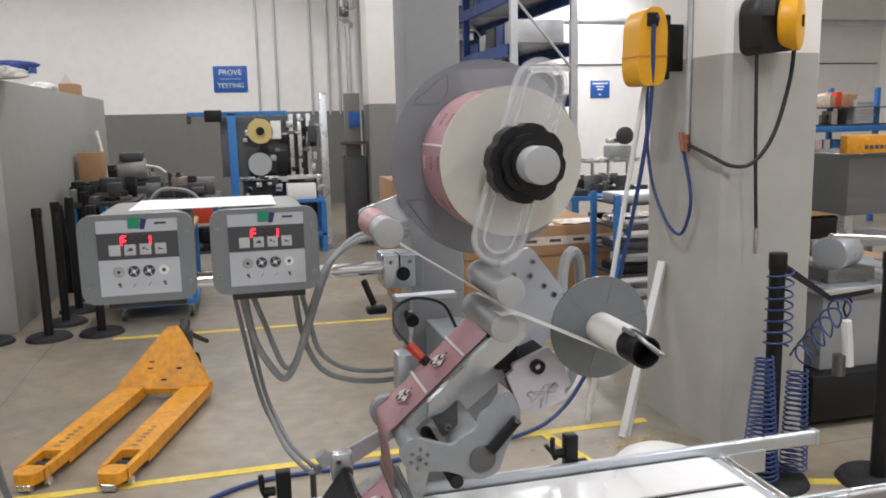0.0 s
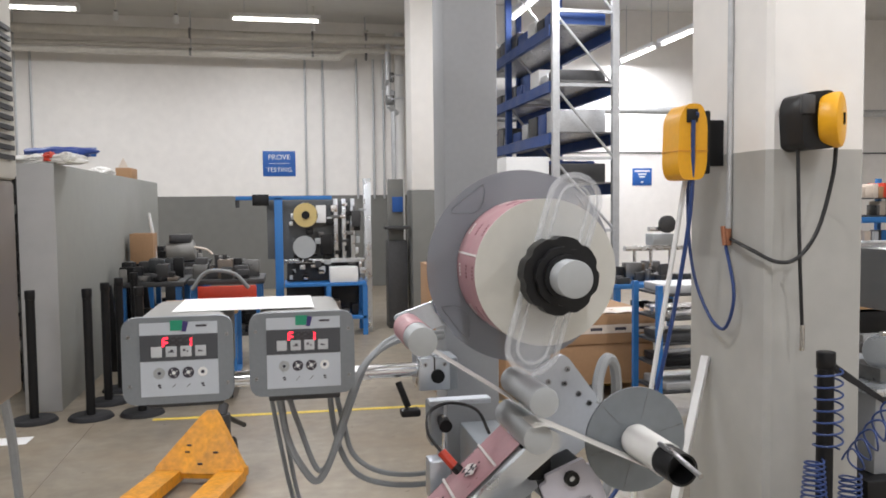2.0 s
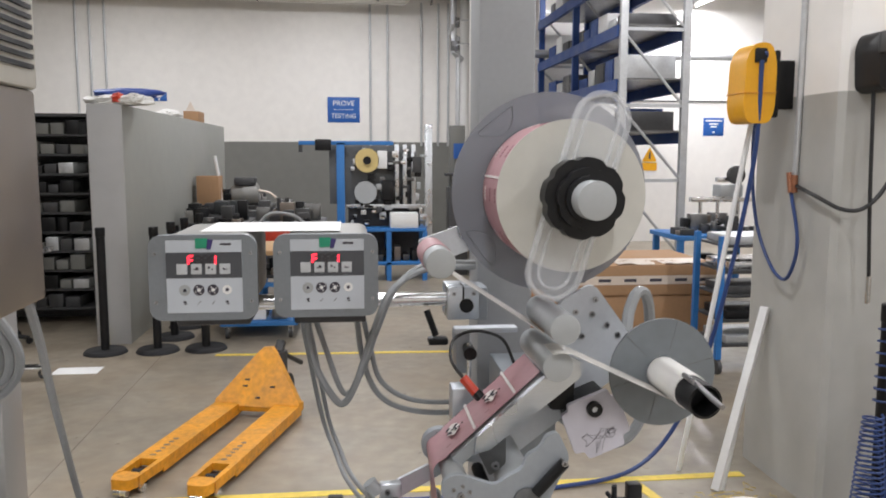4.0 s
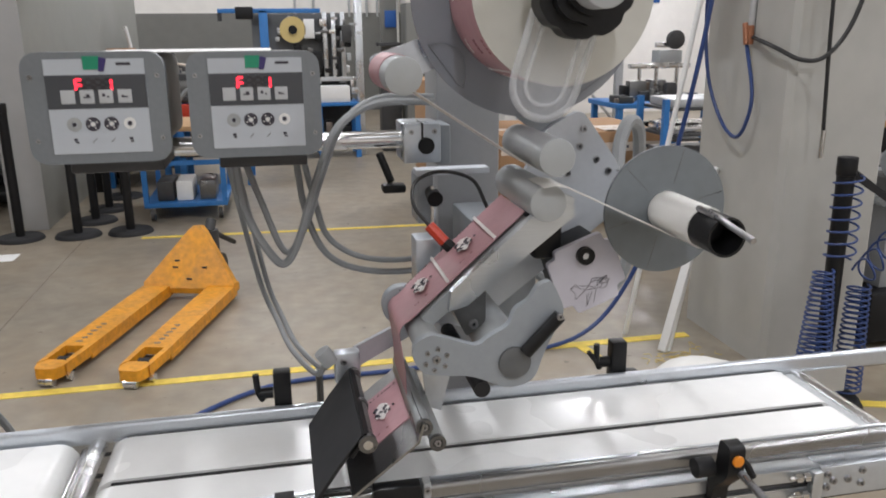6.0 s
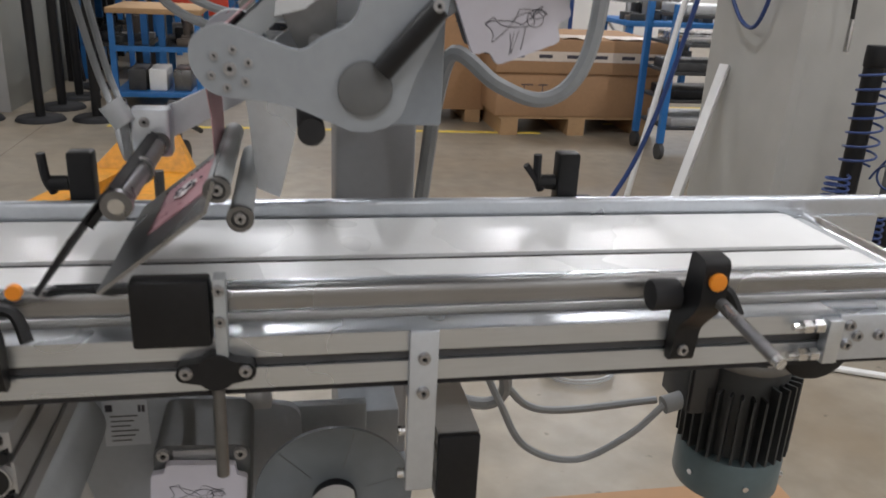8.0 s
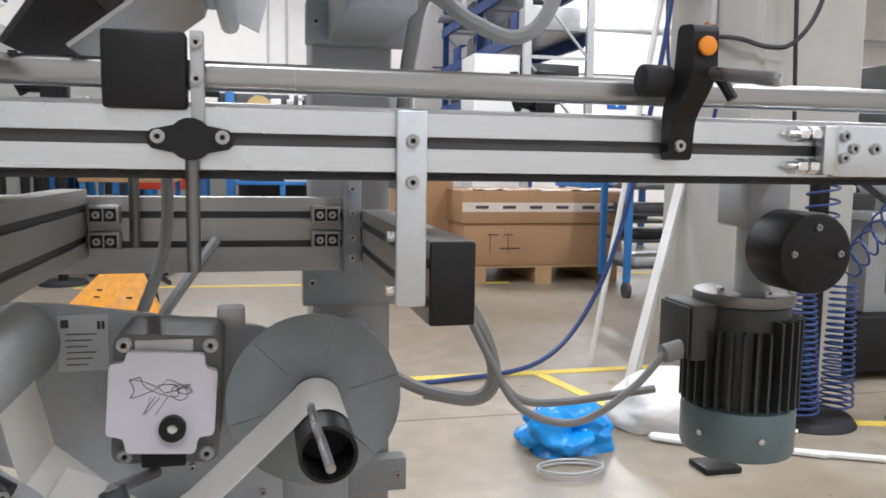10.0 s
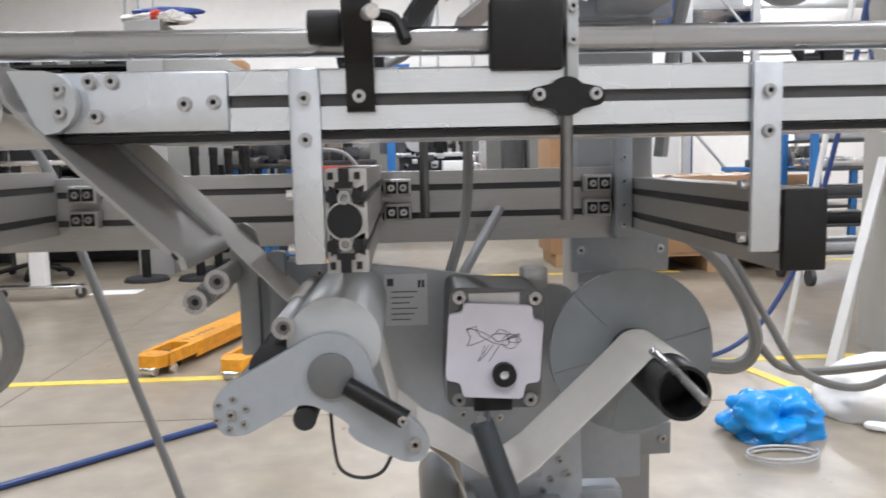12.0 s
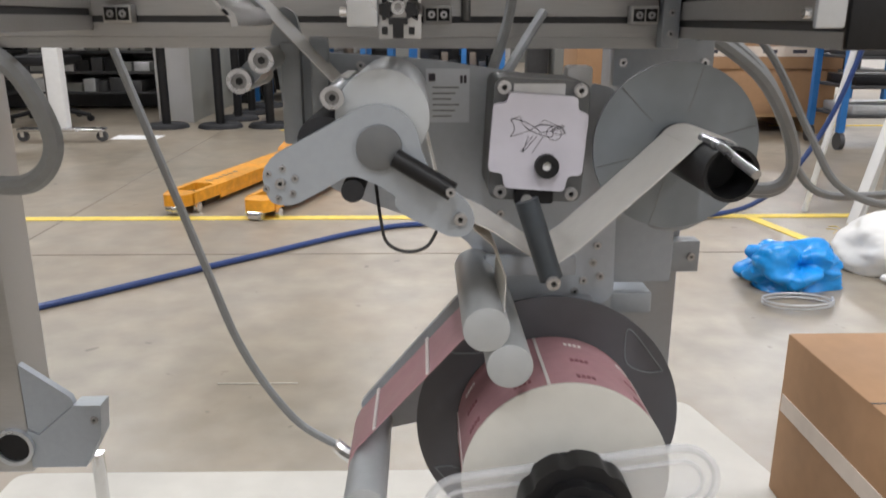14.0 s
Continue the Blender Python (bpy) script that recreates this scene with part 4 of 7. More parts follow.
def pad(t, cx, cz, y, turn, ringat):
    """Motor with a white card of drawings taped over it."""
    m = Matrix.Translation((cx, 0, cz)) @ Matrix.Rotation(radians(turn), 4, "Y")
    part("motor", box(-0.034, 0.034, y + 0.010, y + 0.10, -0.036, 0.036, 0.004, turn=m), BLACK, t)
    s = 0.0455
    o = rounded([(-s, s * 0.75), (-s * 0.72, s * 0.78), (-s * 0.70, s), (s * 0.74, s), (s * 0.76, s * 0.72), (s, s * 0.68), (s, -s * 0.62), (s * 0.7, -s * 0.66), (s * 0.66, -s), (-s * 0.62, -s), (-s * 0.68, -s * 0.7), (-s, -s * 0.66)], 0.004, 2)
    bm = slab(o, y + 0.001, y + 0.0095)
    bmesh.ops.transform(bm, matrix=m, verts=bm.verts)
    c = part("card", bm, CARD, t, "pale lilac card with pencil drawings")
    v0 = 0.014 if ringat[1] < 0 else -0.016
    loops = [(-0.004 + 0.024 * math.sin(i * 0.19) + 0.004 * math.sin(i * 0.83), v0 + 0.0065 * math.sin(i * 0.47 + 1.0) - 0.003 * math.cos(i * 0.29)) for i in range(58)]
    curl = [(0.015 + 0.010 * math.cos(i * 0.4) * (1 - i / 40), v0 - 0.004 + 0.008 * math.sin(i * 0.4) * (1 - i / 60)) for i in range(24)]
    for pts in (loops, curl):
        part("pencil_line", hose([m @ Vector((u, y + 0.0006, v)) for u, v in pts], 0.00030, 4, 2), INK, c)
    for u, du in ((-0.006, -0.010), (-0.002, -0.012), (0.004, -0.009), (-0.010, -0.004)):
        part("pencil_line", hose([m @ Vector((u + du * k, y + 0.0006, v0 - 0.008 - 0.016 * k)) for k in (0, 0.5, 1)], 0.00028, 4, 2), INK, c)
    a = m @ Vector((ringat[0], 0, ringat[1]))
    part("magnet", ring((a.x, a.z), 0.0045, 0.0115, y - 0.007, y + 0.0008, 28), BLACK, t, "black ring magnet")
    part("magnet_core", cyl((a.x, y - 0.004, a.z), (a.x, y + 0.0005, a.z), 0.0044, 14), WHITE_PLASTIC, t)


def press_arm(t, hub, disc, outline, y, lever_to, nip):
    """Front bearing plate with a ring of bolts, the turning disc and its black lever."""
    p = part("bearing_plate", slab(outline, y, y + 0.010, radius=0.012), PAINT, t, "grey shaped bearing plate")
    for k in range(6):
        a = radians(60 * k + 20)
        bolt(p, hub[0] + 0.0125 * math.cos(a), y, hub[1] + 0.0125 * math.sin(a), 0.0028)
    bolt(p, hub[0], y, hub[1], 0.0045)
    part("lever_disc", cyl((disc[0], y - 0.004, disc[1]), (disc[0], y + 0.001, disc[1]), 0.0185, 32, bevel=0.001), MID, t)
    d = Vector((disc[0], 0, disc[1]))
    e = Vector((lever_to[0], 0, lever_to[2]))
    s = d.lerp(e, 0.22)
    part("lever", hose([(s.x, y - 0.006, s.z), (s.lerp(e, 0.5).x, (y - 0.006 + lever_to[1]) / 2, s.lerp(e, 0.5).z), lever_to], 0.0078, 14, 4), BLACK, t, "black plastic lever")
    bolt(t, lever_to[0] - 0.002, lever_to[1] - 0.006, lever_to[2] + 0.001, 0.004)
    part("nip_post", cyl((nip[0], y + 0.002, nip[1]), (nip[0], y + 0.19, nip[1]), 0.0095, 18), BLACK_RUBBER, t)


def label_art(t, m, half):
    """Printed picture of pale petals with dark strokes, and a row of small marks along both borders."""
    rng = random.Random(2)
    for k in range(7):
        a = k * 0.9
        u, v, r = 0.007 * math.cos(a), 0.010 * math.sin(a), 0.0042 + 0.0016 * (k % 3)
        o = [(u + r * math.cos(q * 0.7) * rng.uniform(0.7, 1.15), v + r * 1.3 * math.sin(q * 0.7) * rng.uniform(0.7, 1.1)) for q in range(9)]
        bm = slab(o, 0.0001, 0.0005 + 0.00006 * k, "z")
        bmesh.ops.transform(bm, matrix=m, verts=bm.verts)
        part("printed_petal", bm, LABEL_EDGE, t)
    for k in range(11):
        u, v = rng.uniform(-0.011, 0.011), rng.uniform(-0.015, 0.015)
        w, h = rng.uniform(0.0012, 0.0034), rng.uniform(0.0012, 0.003)
        q = m @ Matrix.Rotation(rng.uniform(0, 3), 4, "Z")
        part("printed_mark", box(u - w, u + w, v - h, v + h, 0.0002, 0.0012, turn=q), INK, t)
    u = -0.029
    while u < 0.026:
        w = rng.uniform(0.0012, 0.0042)
        if rng.random() < 0.7:
            part("printed_mark", box(u, u + w, half - 0.0078, half - 0.0062, 0.0001, 0.0006, turn=m), INK, t)
        if rng.random() < 0.35:
            part("printed_mark", box(u, u + w, 0.006 - half, 0.0072 - half, 0.0001, 0.0006, turn=m), LABEL_DARK, t)
        u += w + rng.uniform(0.001, 0.003)


def upper_head():
    t = thing("labelling_head", "grey label applicator with a pink label roll over the belt", "label applicator", (0.36, 0.43, 1.05), "labelling heads")
    Y = 0.205
    o = [(0.448, 1.368), (0.508, 1.287), (0.500, 1.225), (0.40, 1.150), (0.300, 1.075), (0.228, 1.092), (0.225, 1.112), (0.335, 1.20), (0.365, 1.27), (0.396, 1.340)]
    p = part("base_plate", slab(o, Y, Y + 0.010, radius=0.015), PALE, t, "pale grey machine base plate")
    for x, z in ((0.452, 1.341), (0.471, 1.300), (0.431, 1.283), (0.420, 1.322), (0.447, 1.318), (0.489, 1.284), (0.36, 1.20), (0.30, 1.11)):
        bolt(p, x, Y, z, 0.0046)
    part("mount_block", box(0.325, 0.395, Y + 0.0105, 0.437, 1.043, 1.20, 0.003), PAINT, t)
    part("reel_arm", slab([(0.40, 1.33), (0.43, 1.36), (0.405, 1.53), (0.373, 1.545), (0.345, 1.52), (0.36, 1.36)], Y + 0.011, Y + 0.020, radius=0.01), PAINT, t)
    part("feed_arm", slab([(0.17, 1.435), (0.20, 1.40), (0.36, 1.46), (0.36, 1.50)], Y + 0.0105, Y + 0.018, radius=0.012), PLATE, t)
    reel(t, 0.373, 1.510, 0.195, 73, SMOKE)
    rewinder(t, 0.524, 1.250, 0.105, True)
    roller(t, 0.192, 1.421, 0.060, Y, 0.0205)
    part("label_wrap", ring((0.192, 1.421), 0.0207, 0.0215, 0.105, 0.198, 40), LABEL, t, "pink label web round a roller")
    roller(t, 0.362, 1.329, 0.052, Y, 0.0215)
    roller(t, 0.353, 1.277, 0.052, Y, 0.0215)
    # the web from roll to rollers and along the peel table
    part("backing_web", ribbon([(0.206, 1.404), (0.270, 1.362), (0.345, 1.313)], 0.09, 0.19), LINER, t, "translucent backing paper")
    part("label_web", ribbon([(0.336, 1.262), (0.262, 1.196), (0.199, 1.139)] + arc((0.202, 1.120), 0.018, 130, 190, 6), 0.087, 0.190), LABEL, t, "strip of pink printed labels")
    for x, z in ((0.302, 1.2335), (0.2455, 1.183)):
        d = Vector((-0.074, 0.066)).normalized()
        part("label_gap", slab([(x, z), (x + d.x * 0.004, z - abs(d.y) * 0.004), (x + d.x * 0.004 - 0.0012, z - abs(d.y) * 0.004 + 0.0014), (x - 0.0012, z + 0.0014)], 0.0865, 0.1905), LABEL_EDGE, t)
    for cx, cz in ((0.276, 1.2115), (0.221, 1.1625)):
        label_art(t, Matrix.Translation((cx - 0.0012, 0.138, cz + 0.0014)) @ Matrix.Rotation(radians(-41.6), 4, "Y"), 0.046)
    part("peel_table", slab([(0.388, 1.280), (0.390, 1.258), (0.262, 1.158), (0.240, 1.152), (0.243, 1.176), (0.334, 1.255), (0.372, 1.288)], 0.066, 0.078), ALU, t, "long aluminium peel table edge")
    part("table_bed", slab([(0.337, 1.256), (0.262, 1.189), (0.21, 1.142), (0.222, 1.130), (0.345, 1.240)], 0.080, 0.200), ROLLER, t)
    roller(t, 0.204, 1.121, 0.186, 0.203, 0.027, PAINT)
    roller(t, 0.212, 1.121, 0.012, 0.185, 0.0165)
    roller(t, 0.298, 1.113, 0.012, 0.2, 0.026, ROLLER, "grey drive roller")
    part("bearing", slab([(0.243, 1.158), (0.262, 1.118), (0.285, 1.135), (0.285, 1.182)], 0.07, 0.16, radius=0.005), DARK_STEEL, t)
    bolt(t, 0.270, 0.069, 1.134, 0.006)
    part("cover", slab([(0.276, 1.190), (0.300, 1.160), (0.345, 1.195), (0.368, 1.220), (0.350, 1.240)], 0.128, 0.19, radius=0.006), PALE, t, "pale metal cover")
    press_arm(t, (0.212, 1.123), (0.300, 1.112), [(0.186, 1.124), (0.187, 1.143), (0.206, 1.153), (0.258, 1.134), (0.272, 1.145), (0.294, 1.155), (0.299, 1.174), (0.316, 1.182), (0.326, 1.200), (0.341, 1.204), (0.358, 1.168), (0.334, 1.120), (0.324, 1.088), (0.296, 1.080), (0.250, 1.100), (0.198, 1.106)], 0.0, (0.347, -0.012, 1.167), (0.264, 1.081))
    pad(t, 0.434, 1.166, 0.126, -21, (0.004, 0.026))
    part("brake_block", box(0.366, 0.404, 0.140, 0.20, 1.185, 1.243, 0.006), BLACK, t, "black brake block")
    part("backing_web", ribbon([(0.343, 1.2975), (0.356, 1.2992), (0.370, 1.2965), (0.44, 1.263), (0.505, 1.2318), (0.516, 1.2268)], 0.040, 0.099), LINER, t, "backing paper running to the rewinder")
    # the applicator below the arm
    for x, z in ((0.199, 1.039), (0.214, 1.018)):
        roller(t, x, z, 0.012, 0.203, 0.0085, ROLLER, "grey guide roller")
        part("rod_end", ring((x, z), 0.0062, 0.0096, 0.006, 0.0118, 24), DARK_STEEL, t)
        part("rod_core", cyl((x, 0.0075, z), (x, 0.012, z), 0.0061, 18), DARK, t)
        bolt(t, x, 0.0078, z, 0.0042)
    part("tongue_plate", slab([(0.212, 1.115), (0.262, 1.085), (0.240, 1.000), (0.222, 1.008)], 0.12, 0.126), PLATE, t)
    part("label_web", ribbon([(0.1845, 1.117), (0.190, 1.075), (0.1912, 1.040)], 0.087, 0.190), LABEL, t, "pink label web running down")
    part("peel_plate", ribbon([(0.196, 1.0475), (0.190, 1.026), (0.115, 0.9675)], 0.0, 0.203, 0.003), GUIDE, t, "thin steel peel plate")
    part("label_web", ribbon([(0.190, 1.0275), (0.141, 0.9895)], 0.058, 0.170, 0.0008), LABEL, t, "pink label on the peel plate")
    label_art(t, Matrix.Translation((0.165, 0.115, 1.0098)) @ Matrix.Rotation(radians(-37.8), 4, "Y"), 0.050)
    part("flap", ribbon([(0.128, 1.042), (0.100, 1.006), (0.074, 0.968)], 0.0, 0.178, 0.004), BLACK_RUBBER, t, "black rubber pressing flap")
    part("flap_plate", ribbon([(0.131, 1.044), (0.112, 1.018)], 0.0, 0.178, 0.007), BLACK, t)
    part("spindle", cyl((0.1345, -0.004, 1.031), (0.1345, 0.185, 1.031), 0.0055, 14), STEEL, t, "bright steel spindle")
    bm = bmesh.new()
    for k in range(44):
        y = 0.004 + k * 0.0041
        cyl((0.1345, y, 1.031), (0.1345, y + 0.0024, 1.031), 0.0082, 14, bm)
    part("spring", bm, BOLT_STEEL, t, "bright coil spring on the spindle")
    for y in (-0.003, 0.088, 0.18):
        part("collar", cyl((0.1345, y, 1.031), (0.1345, y + 0.008, 1.031), 0.0105, 18), DARK_STEEL, t)
    part("link", box(0.112, 0.146, 0.186, 0.206, 1.018, 1.062, 0.004), PLATE, t)
    part("link", slab([(0.118, 1.018), (0.140, 1.060), (0.215, 1.095), (0.225, 1.075), (0.150, 1.035)], 0.2065, 0.214), PLATE, t)
    part("swivel", cyl((0.108, 0.190, 1.048), (0.096, 0.190, 1.066), 0.011, 14), ROLLER, t)
    for x, z in ((0.124, 1.05), (0.136, 1.028)):
        bolt(t, x, 0.186, z, 0.0045)
    # the label sensor on its bracket
    part("sensor", hose([(0.241, 0.19, 1.226), (0.263, 0.176, 1.201)], 0.0075, 10, 2), RED, t, "red label sensor")
    part("sensor_tip", hose([(0.259, 0.178, 1.206), (0.267, 0.174, 1.198)], 0.0082, 10, 2), BLACK, t)
    part("sensor_rod", cyl((0.262, 0.27, 1.205), (0.262, 0.27, 1.262), 0.004, 8), STEEL, t)
    part("sensor_knob", cyl((0.262, 0.255, 1.246), (0.262, 0.285, 1.250), 0.011, 14, r1=0.009), BLACK, t)
    part("sensor_cable", hose([(0.241, 0.19, 1.226), (0.226, 0.22, 1.248), (0.236, 0.26, 1.270), (0.270, 0.265, 1.282), (0.312, 0.25, 1.272), (0.330, 0.235, 1.235)], 0.0026, 6), BLACK_CABLE, t)
    part("rail", box(0.240, 0.345, 0.28, 0.305, 1.274, 1.283, 0.002), PALE, t)
    part("rail_plate", box(0.243, 0.266, 0.288, 0.34, 1.205, 1.2738, 0.002), PAINT, t)
    part("bracket", box(0.228, 0.262, 0.22, 0.26, 1.135, 1.20, 0.003), PLATE, t)


upper_head()


def lower_head():
    t = thing("labelling_head", "grey label applicator with a pink roll under the belt", "label applicator", (0.36, 0.43, 0.45), "labelling heads")
    Y = 0.240
    o = [(-0.11, 0.762), (0.057, 0.751), (0.255, 0.722), (0.262, 0.480), (0.15, 0.470), (0.09, 0.560), (-0.06, 0.615), (-0.10, 0.68)]
    p = part("base_plate", slab(o, Y, Y + 0.010, radius=0.02), BLUE_PLATE, t, "blue-grey machine base plate")
    for x, z in ((0.236, 0.528), (0.245, 0.512), (0.226, 0.507), (0.217, 0.494), (0.212, 0.52), (0.24, 0.548), (0.13, 0.585), (0.17, 0.58), (-0.02, 0.745)):
        bolt(p, x, Y, z, 0.0046)
    part("mount_block", box(0.262, 0.31, Y + 0.0105, 0.437, 0.462, 0.488, 0.003), PAINT, t)
    part("mount_plate", box(0.24, 0.33, Y + 0.0105, Y + 0.025, 0.50, 0.715, 0.003), PAINT, t)
    part("mount_block", box(0.30, 0.37, Y + 0.0255, 0.437, 0.645, 0.695, 0.003), PAINT, t)
    part("data_plate", box(0.048, 0.094, Y - 0.0014, Y - 0.0003, 0.686, 0.742), PALE, t, "silver data plate with small print")
    part("print_bar", box(0.051, 0.058, Y - 0.0022, Y - 0.0015, 0.729, 0.737), INK, t)
    for k in range(6):
        part("print_bar", box(0.055, 0.075 + 0.004 * (k % 3), Y - 0.0022, Y - 0.0015, 0.692 + k * 0.006, 0.6932 + k * 0.006), MID, t)
    for x in (0.084, 0.088):
        part("print_bar", box(x, x + 0.0028, Y - 0.0022, Y - 0.0015, 0.727, 0.735), INK, t)
    reel(t, 0.186, 0.350, 0.205, 8, DARK_FLANGE)
    part("reel_arm", slab([(0.17, 0.49), (0.24, 0.49), (0.215, 0.33), (0.16, 0.33)], 0.216, 0.2395, radius=0.01), PAINT, t)
    rewinder(t, 0.287, 0.675, 0.140, False)
    part("disc_guard", hose([(0.262, 0.15, 0.620), (0.272, 0.15, 0.598), (0.300, 0.15, 0.594), (0.325, 0.15, 0.605)], 0.005, 8, 6), PAINT, t)
    press_arm(t, (-0.0705, 0.664), (0.0095, 0.693), [(-0.086, 0.672), (-0.077, 0.686), (-0.039, 0.706), (-0.001, 0.727), (0.022, 0.726), (0.039, 0.711), (0.043, 0.69), (0.053, 0.669), (0.081, 0.648), (0.088, 0.634), (0.083, 0.62), (0.068, 0.618), (0.029, 0.637), (0.021, 0.646), (0.023, 0.652), (0.009, 0.662), (-0.014, 0.672), (-0.035, 0.659), (-0.062, 0.645), (-0.08, 0.647)], 0.022, (0.068, 0.004, 0.6605), (-0.013, 0.657))
    bolt(t, 0.0750, 0.022, 0.6340, 0.0058)
    roller(t, 0.012, 0.716, 0.034, Y, 0.0385, ROLLER, "large pale drive roller")
    roller(t, -0.036, 0.695, 0.034, Y, 0.022, BLACK_RUBBER, "black rubber nip roller")
    roller(t, -0.070, 0.665, 0.034, Y, 0.013)
    for x, z, y, q in ((-0.027, 0.732, 0.028, 0.0088), (-0.122, 0.737, 0.130, 0.0108), (-0.101, 0.7555, 0.130, 0.0108)):
        part("rod", cyl((x, y, z), (x, Y, z), q, 20, bevel=0.001), ROLLER, t, "steel guide rod")
        part("rod_end", ring((x, z), q * 0.66, q * 1.06, y - 0.004, y - 0.0002, 24), BOLT_STEEL, t)
        part("rod_core", cyl((x, y - 0.0015, z), (x, y, z), q * 0.65, 16), DARK_STEEL, t)
        part("hex_socket", cyl((x, y - 0.0025, z), (x, y - 0.0005, z), q * 0.34, 6), BLACK, t)
    part("arm_link", slab([(-0.129, 0.742), (-0.106, 0.765), (-0.094, 0.752), (-0.117, 0.728)], 0.14, 0.20), PAINT, t)
    part("arm_link", box(-0.095, -0.075, 0.19, 0.205, 0.67, 0.77, 0.003), PAINT, t)
    part("arm_link", box(-0.066, -0.048, 0.19, 0.205, 0.69, 0.775, 0.003), PAINT, t)
    peel = part("peel_plate", ribbon([(-0.2135, 0.934), (-0.2085, 0.908), (-0.16, 0.857), (-0.0945, 0.793)], -0.020, 0.115, 0.003), PEEL, t, "grey peel plate coming down from the gap")
    part("peel_rib", ribbon([(-0.203, 0.905), (-0.1575, 0.859), (-0.095, 0.797)], 0.108, 0.1185, 0.004), ROLLER, peel)
    part("peel_lip", ribbon([(-0.0985, 0.7975), (-0.0925, 0.7915), (-0.0915, 0.786)], -0.020, 0.115, 0.005), PEEL, peel)
    part("backing_web", ribbon([(-0.2105, 0.9355), (-0.2035, 0.908), (-0.155, 0.857), (-0.092, 0.795), (-0.037, 0.737)] + arc((-0.027, 0.732), 0.0098, 150, 60, 5), 0.1155, 0.205), LINER, t, "backing paper coming down from the peel edge")
    part("peel_arm", slab([(-0.094, 0.805), (-0.080, 0.797), (-0.072, 0.756), (-0.092, 0.750), (-0.108, 0.770)], 0.2055, 0.214, radius=0.006), PAINT, t)
    part("backing_web", ribbon([(0.269, 0.691), (0.24, 0.663), (0.176, 0.603), (0.160, 0.592), (0.145, 0.592), (0.10, 0.622), (0.078, 0.632)], 0.035, 0.125), LINER, t, "backing paper running to the rewinder")
    part("backing_web", ribbon(arc((0.287, 0.675), 0.0237, 140, 40, 10), 0.035, 0.125), LINER, t, "backing paper round the mandrel")
    part("label_web", ribbon([(0.046, 0.700), (0.060, 0.640), (0.105, 0.60), (0.118, 0.570), (0.117, 0.535)], 0.06, 0.16), LINER, t, "label web running down to the rollers")
    pad(t, 0.154, 0.679, 0.137, 4, (0.010, -0.021))
    mf = part("motor_frame", slab([(0.108, 0.622), (0.200, 0.618), (0.205, 0.735), (0.113, 0.740)], 0.152, 0.2395, radius=0.012), MID, t, "grey cast motor frame")
    part("motor_label", box(0.131, 0.180, 0.1500, 0.1518, 0.7225, 0.7335), GALV, mf, "silver rating label")
    for x, z in ((0.120, 0.629), (0.190, 0.627), (0.122, 0.730), (0.195, 0.727)):
        bolt(mf, x, 0.152, z, 0.0068)
    part("connector", box(0.134, 0.172, 0.1465, 0.1518, 0.6175, 0.634, 0.002), BLACK, mf)
    part("flange_lug", box(0.196, 0.224, 0.235, 0.262, 0.722, 0.745, 0.004), GALV, t)
    part("handle", hose([(0.1300, 0.028, 0.6480), (0.1410, 0.024, 0.6150), (0.1520, 0.020, 0.5820)], 0.0100, 14, 4), HANDLE, t, "dark brake handle")
    part("handle_pivot", cyl((0.1300, 0.028, 0.6480), (0.1462, 0.1519, 0.6121), 0.005, 12), DARK_STEEL, t)
    bolt(t, 0.1520, 0.0105, 0.5820, 0.0062)
    part("brake_bar", box(0.11, 0.21, 0.20, 0.215, 0.525, 0.548, 0.004), PAINT, t)
    roller(t, 0.101, 0.524, 0.05, Y, 0.0215)
    roller(t, 0.123, 0.488, 0.05, Y, 0.0215)
    roller(t, -0.012, 0.352, 0.035, 0.205, 0.0205)
    part("swing_arm", slab([(-0.03, 0.37), (0.0, 0.34), (0.09, 0.36), (0.12, 0.50), (0.09, 0.51)], 0.206, 0.214, radius=0.01), PAINT, t)
    part("label_web", ribbon([(0.098, 0.507), (0.080, 0.490), (-0.026, 0.372)] + arc((-0.012, 0.352), 0.0213, 140, 250, 8), 0.105, 0.192), LABEL, t, "strip of pink printed labels")
    for x, z in ((0.050, 0.4575), (-0.004, 0.3975)):
        part("label_gap", slab([(x, z), (x - 0.0024, z - 0.0027), (x - 0.0038, z - 0.0014), (x - 0.0014, z + 0.0013)], 0.1045, 0.1925), LABEL_EDGE, t)
    part("sensor_cable", hose([(0.004, 0.06, 0.655), (0.009, 0.032, 0.632), (0.014, 0.03, 0.612), (0.030, 0.03, 0.604), (0.048, 0.03, 0.609), (0.060, 0.035, 0.630)], 0.0015, 6), BLACK_CABLE, t)
    part("cable_plug", hose([(-0.09, 0.5, 0.147), (-0.075, 0.47, 0.152), (-0.06, 0.45, 0.155)], 0.011, 10, 3), STEEL, t)


lower_head()


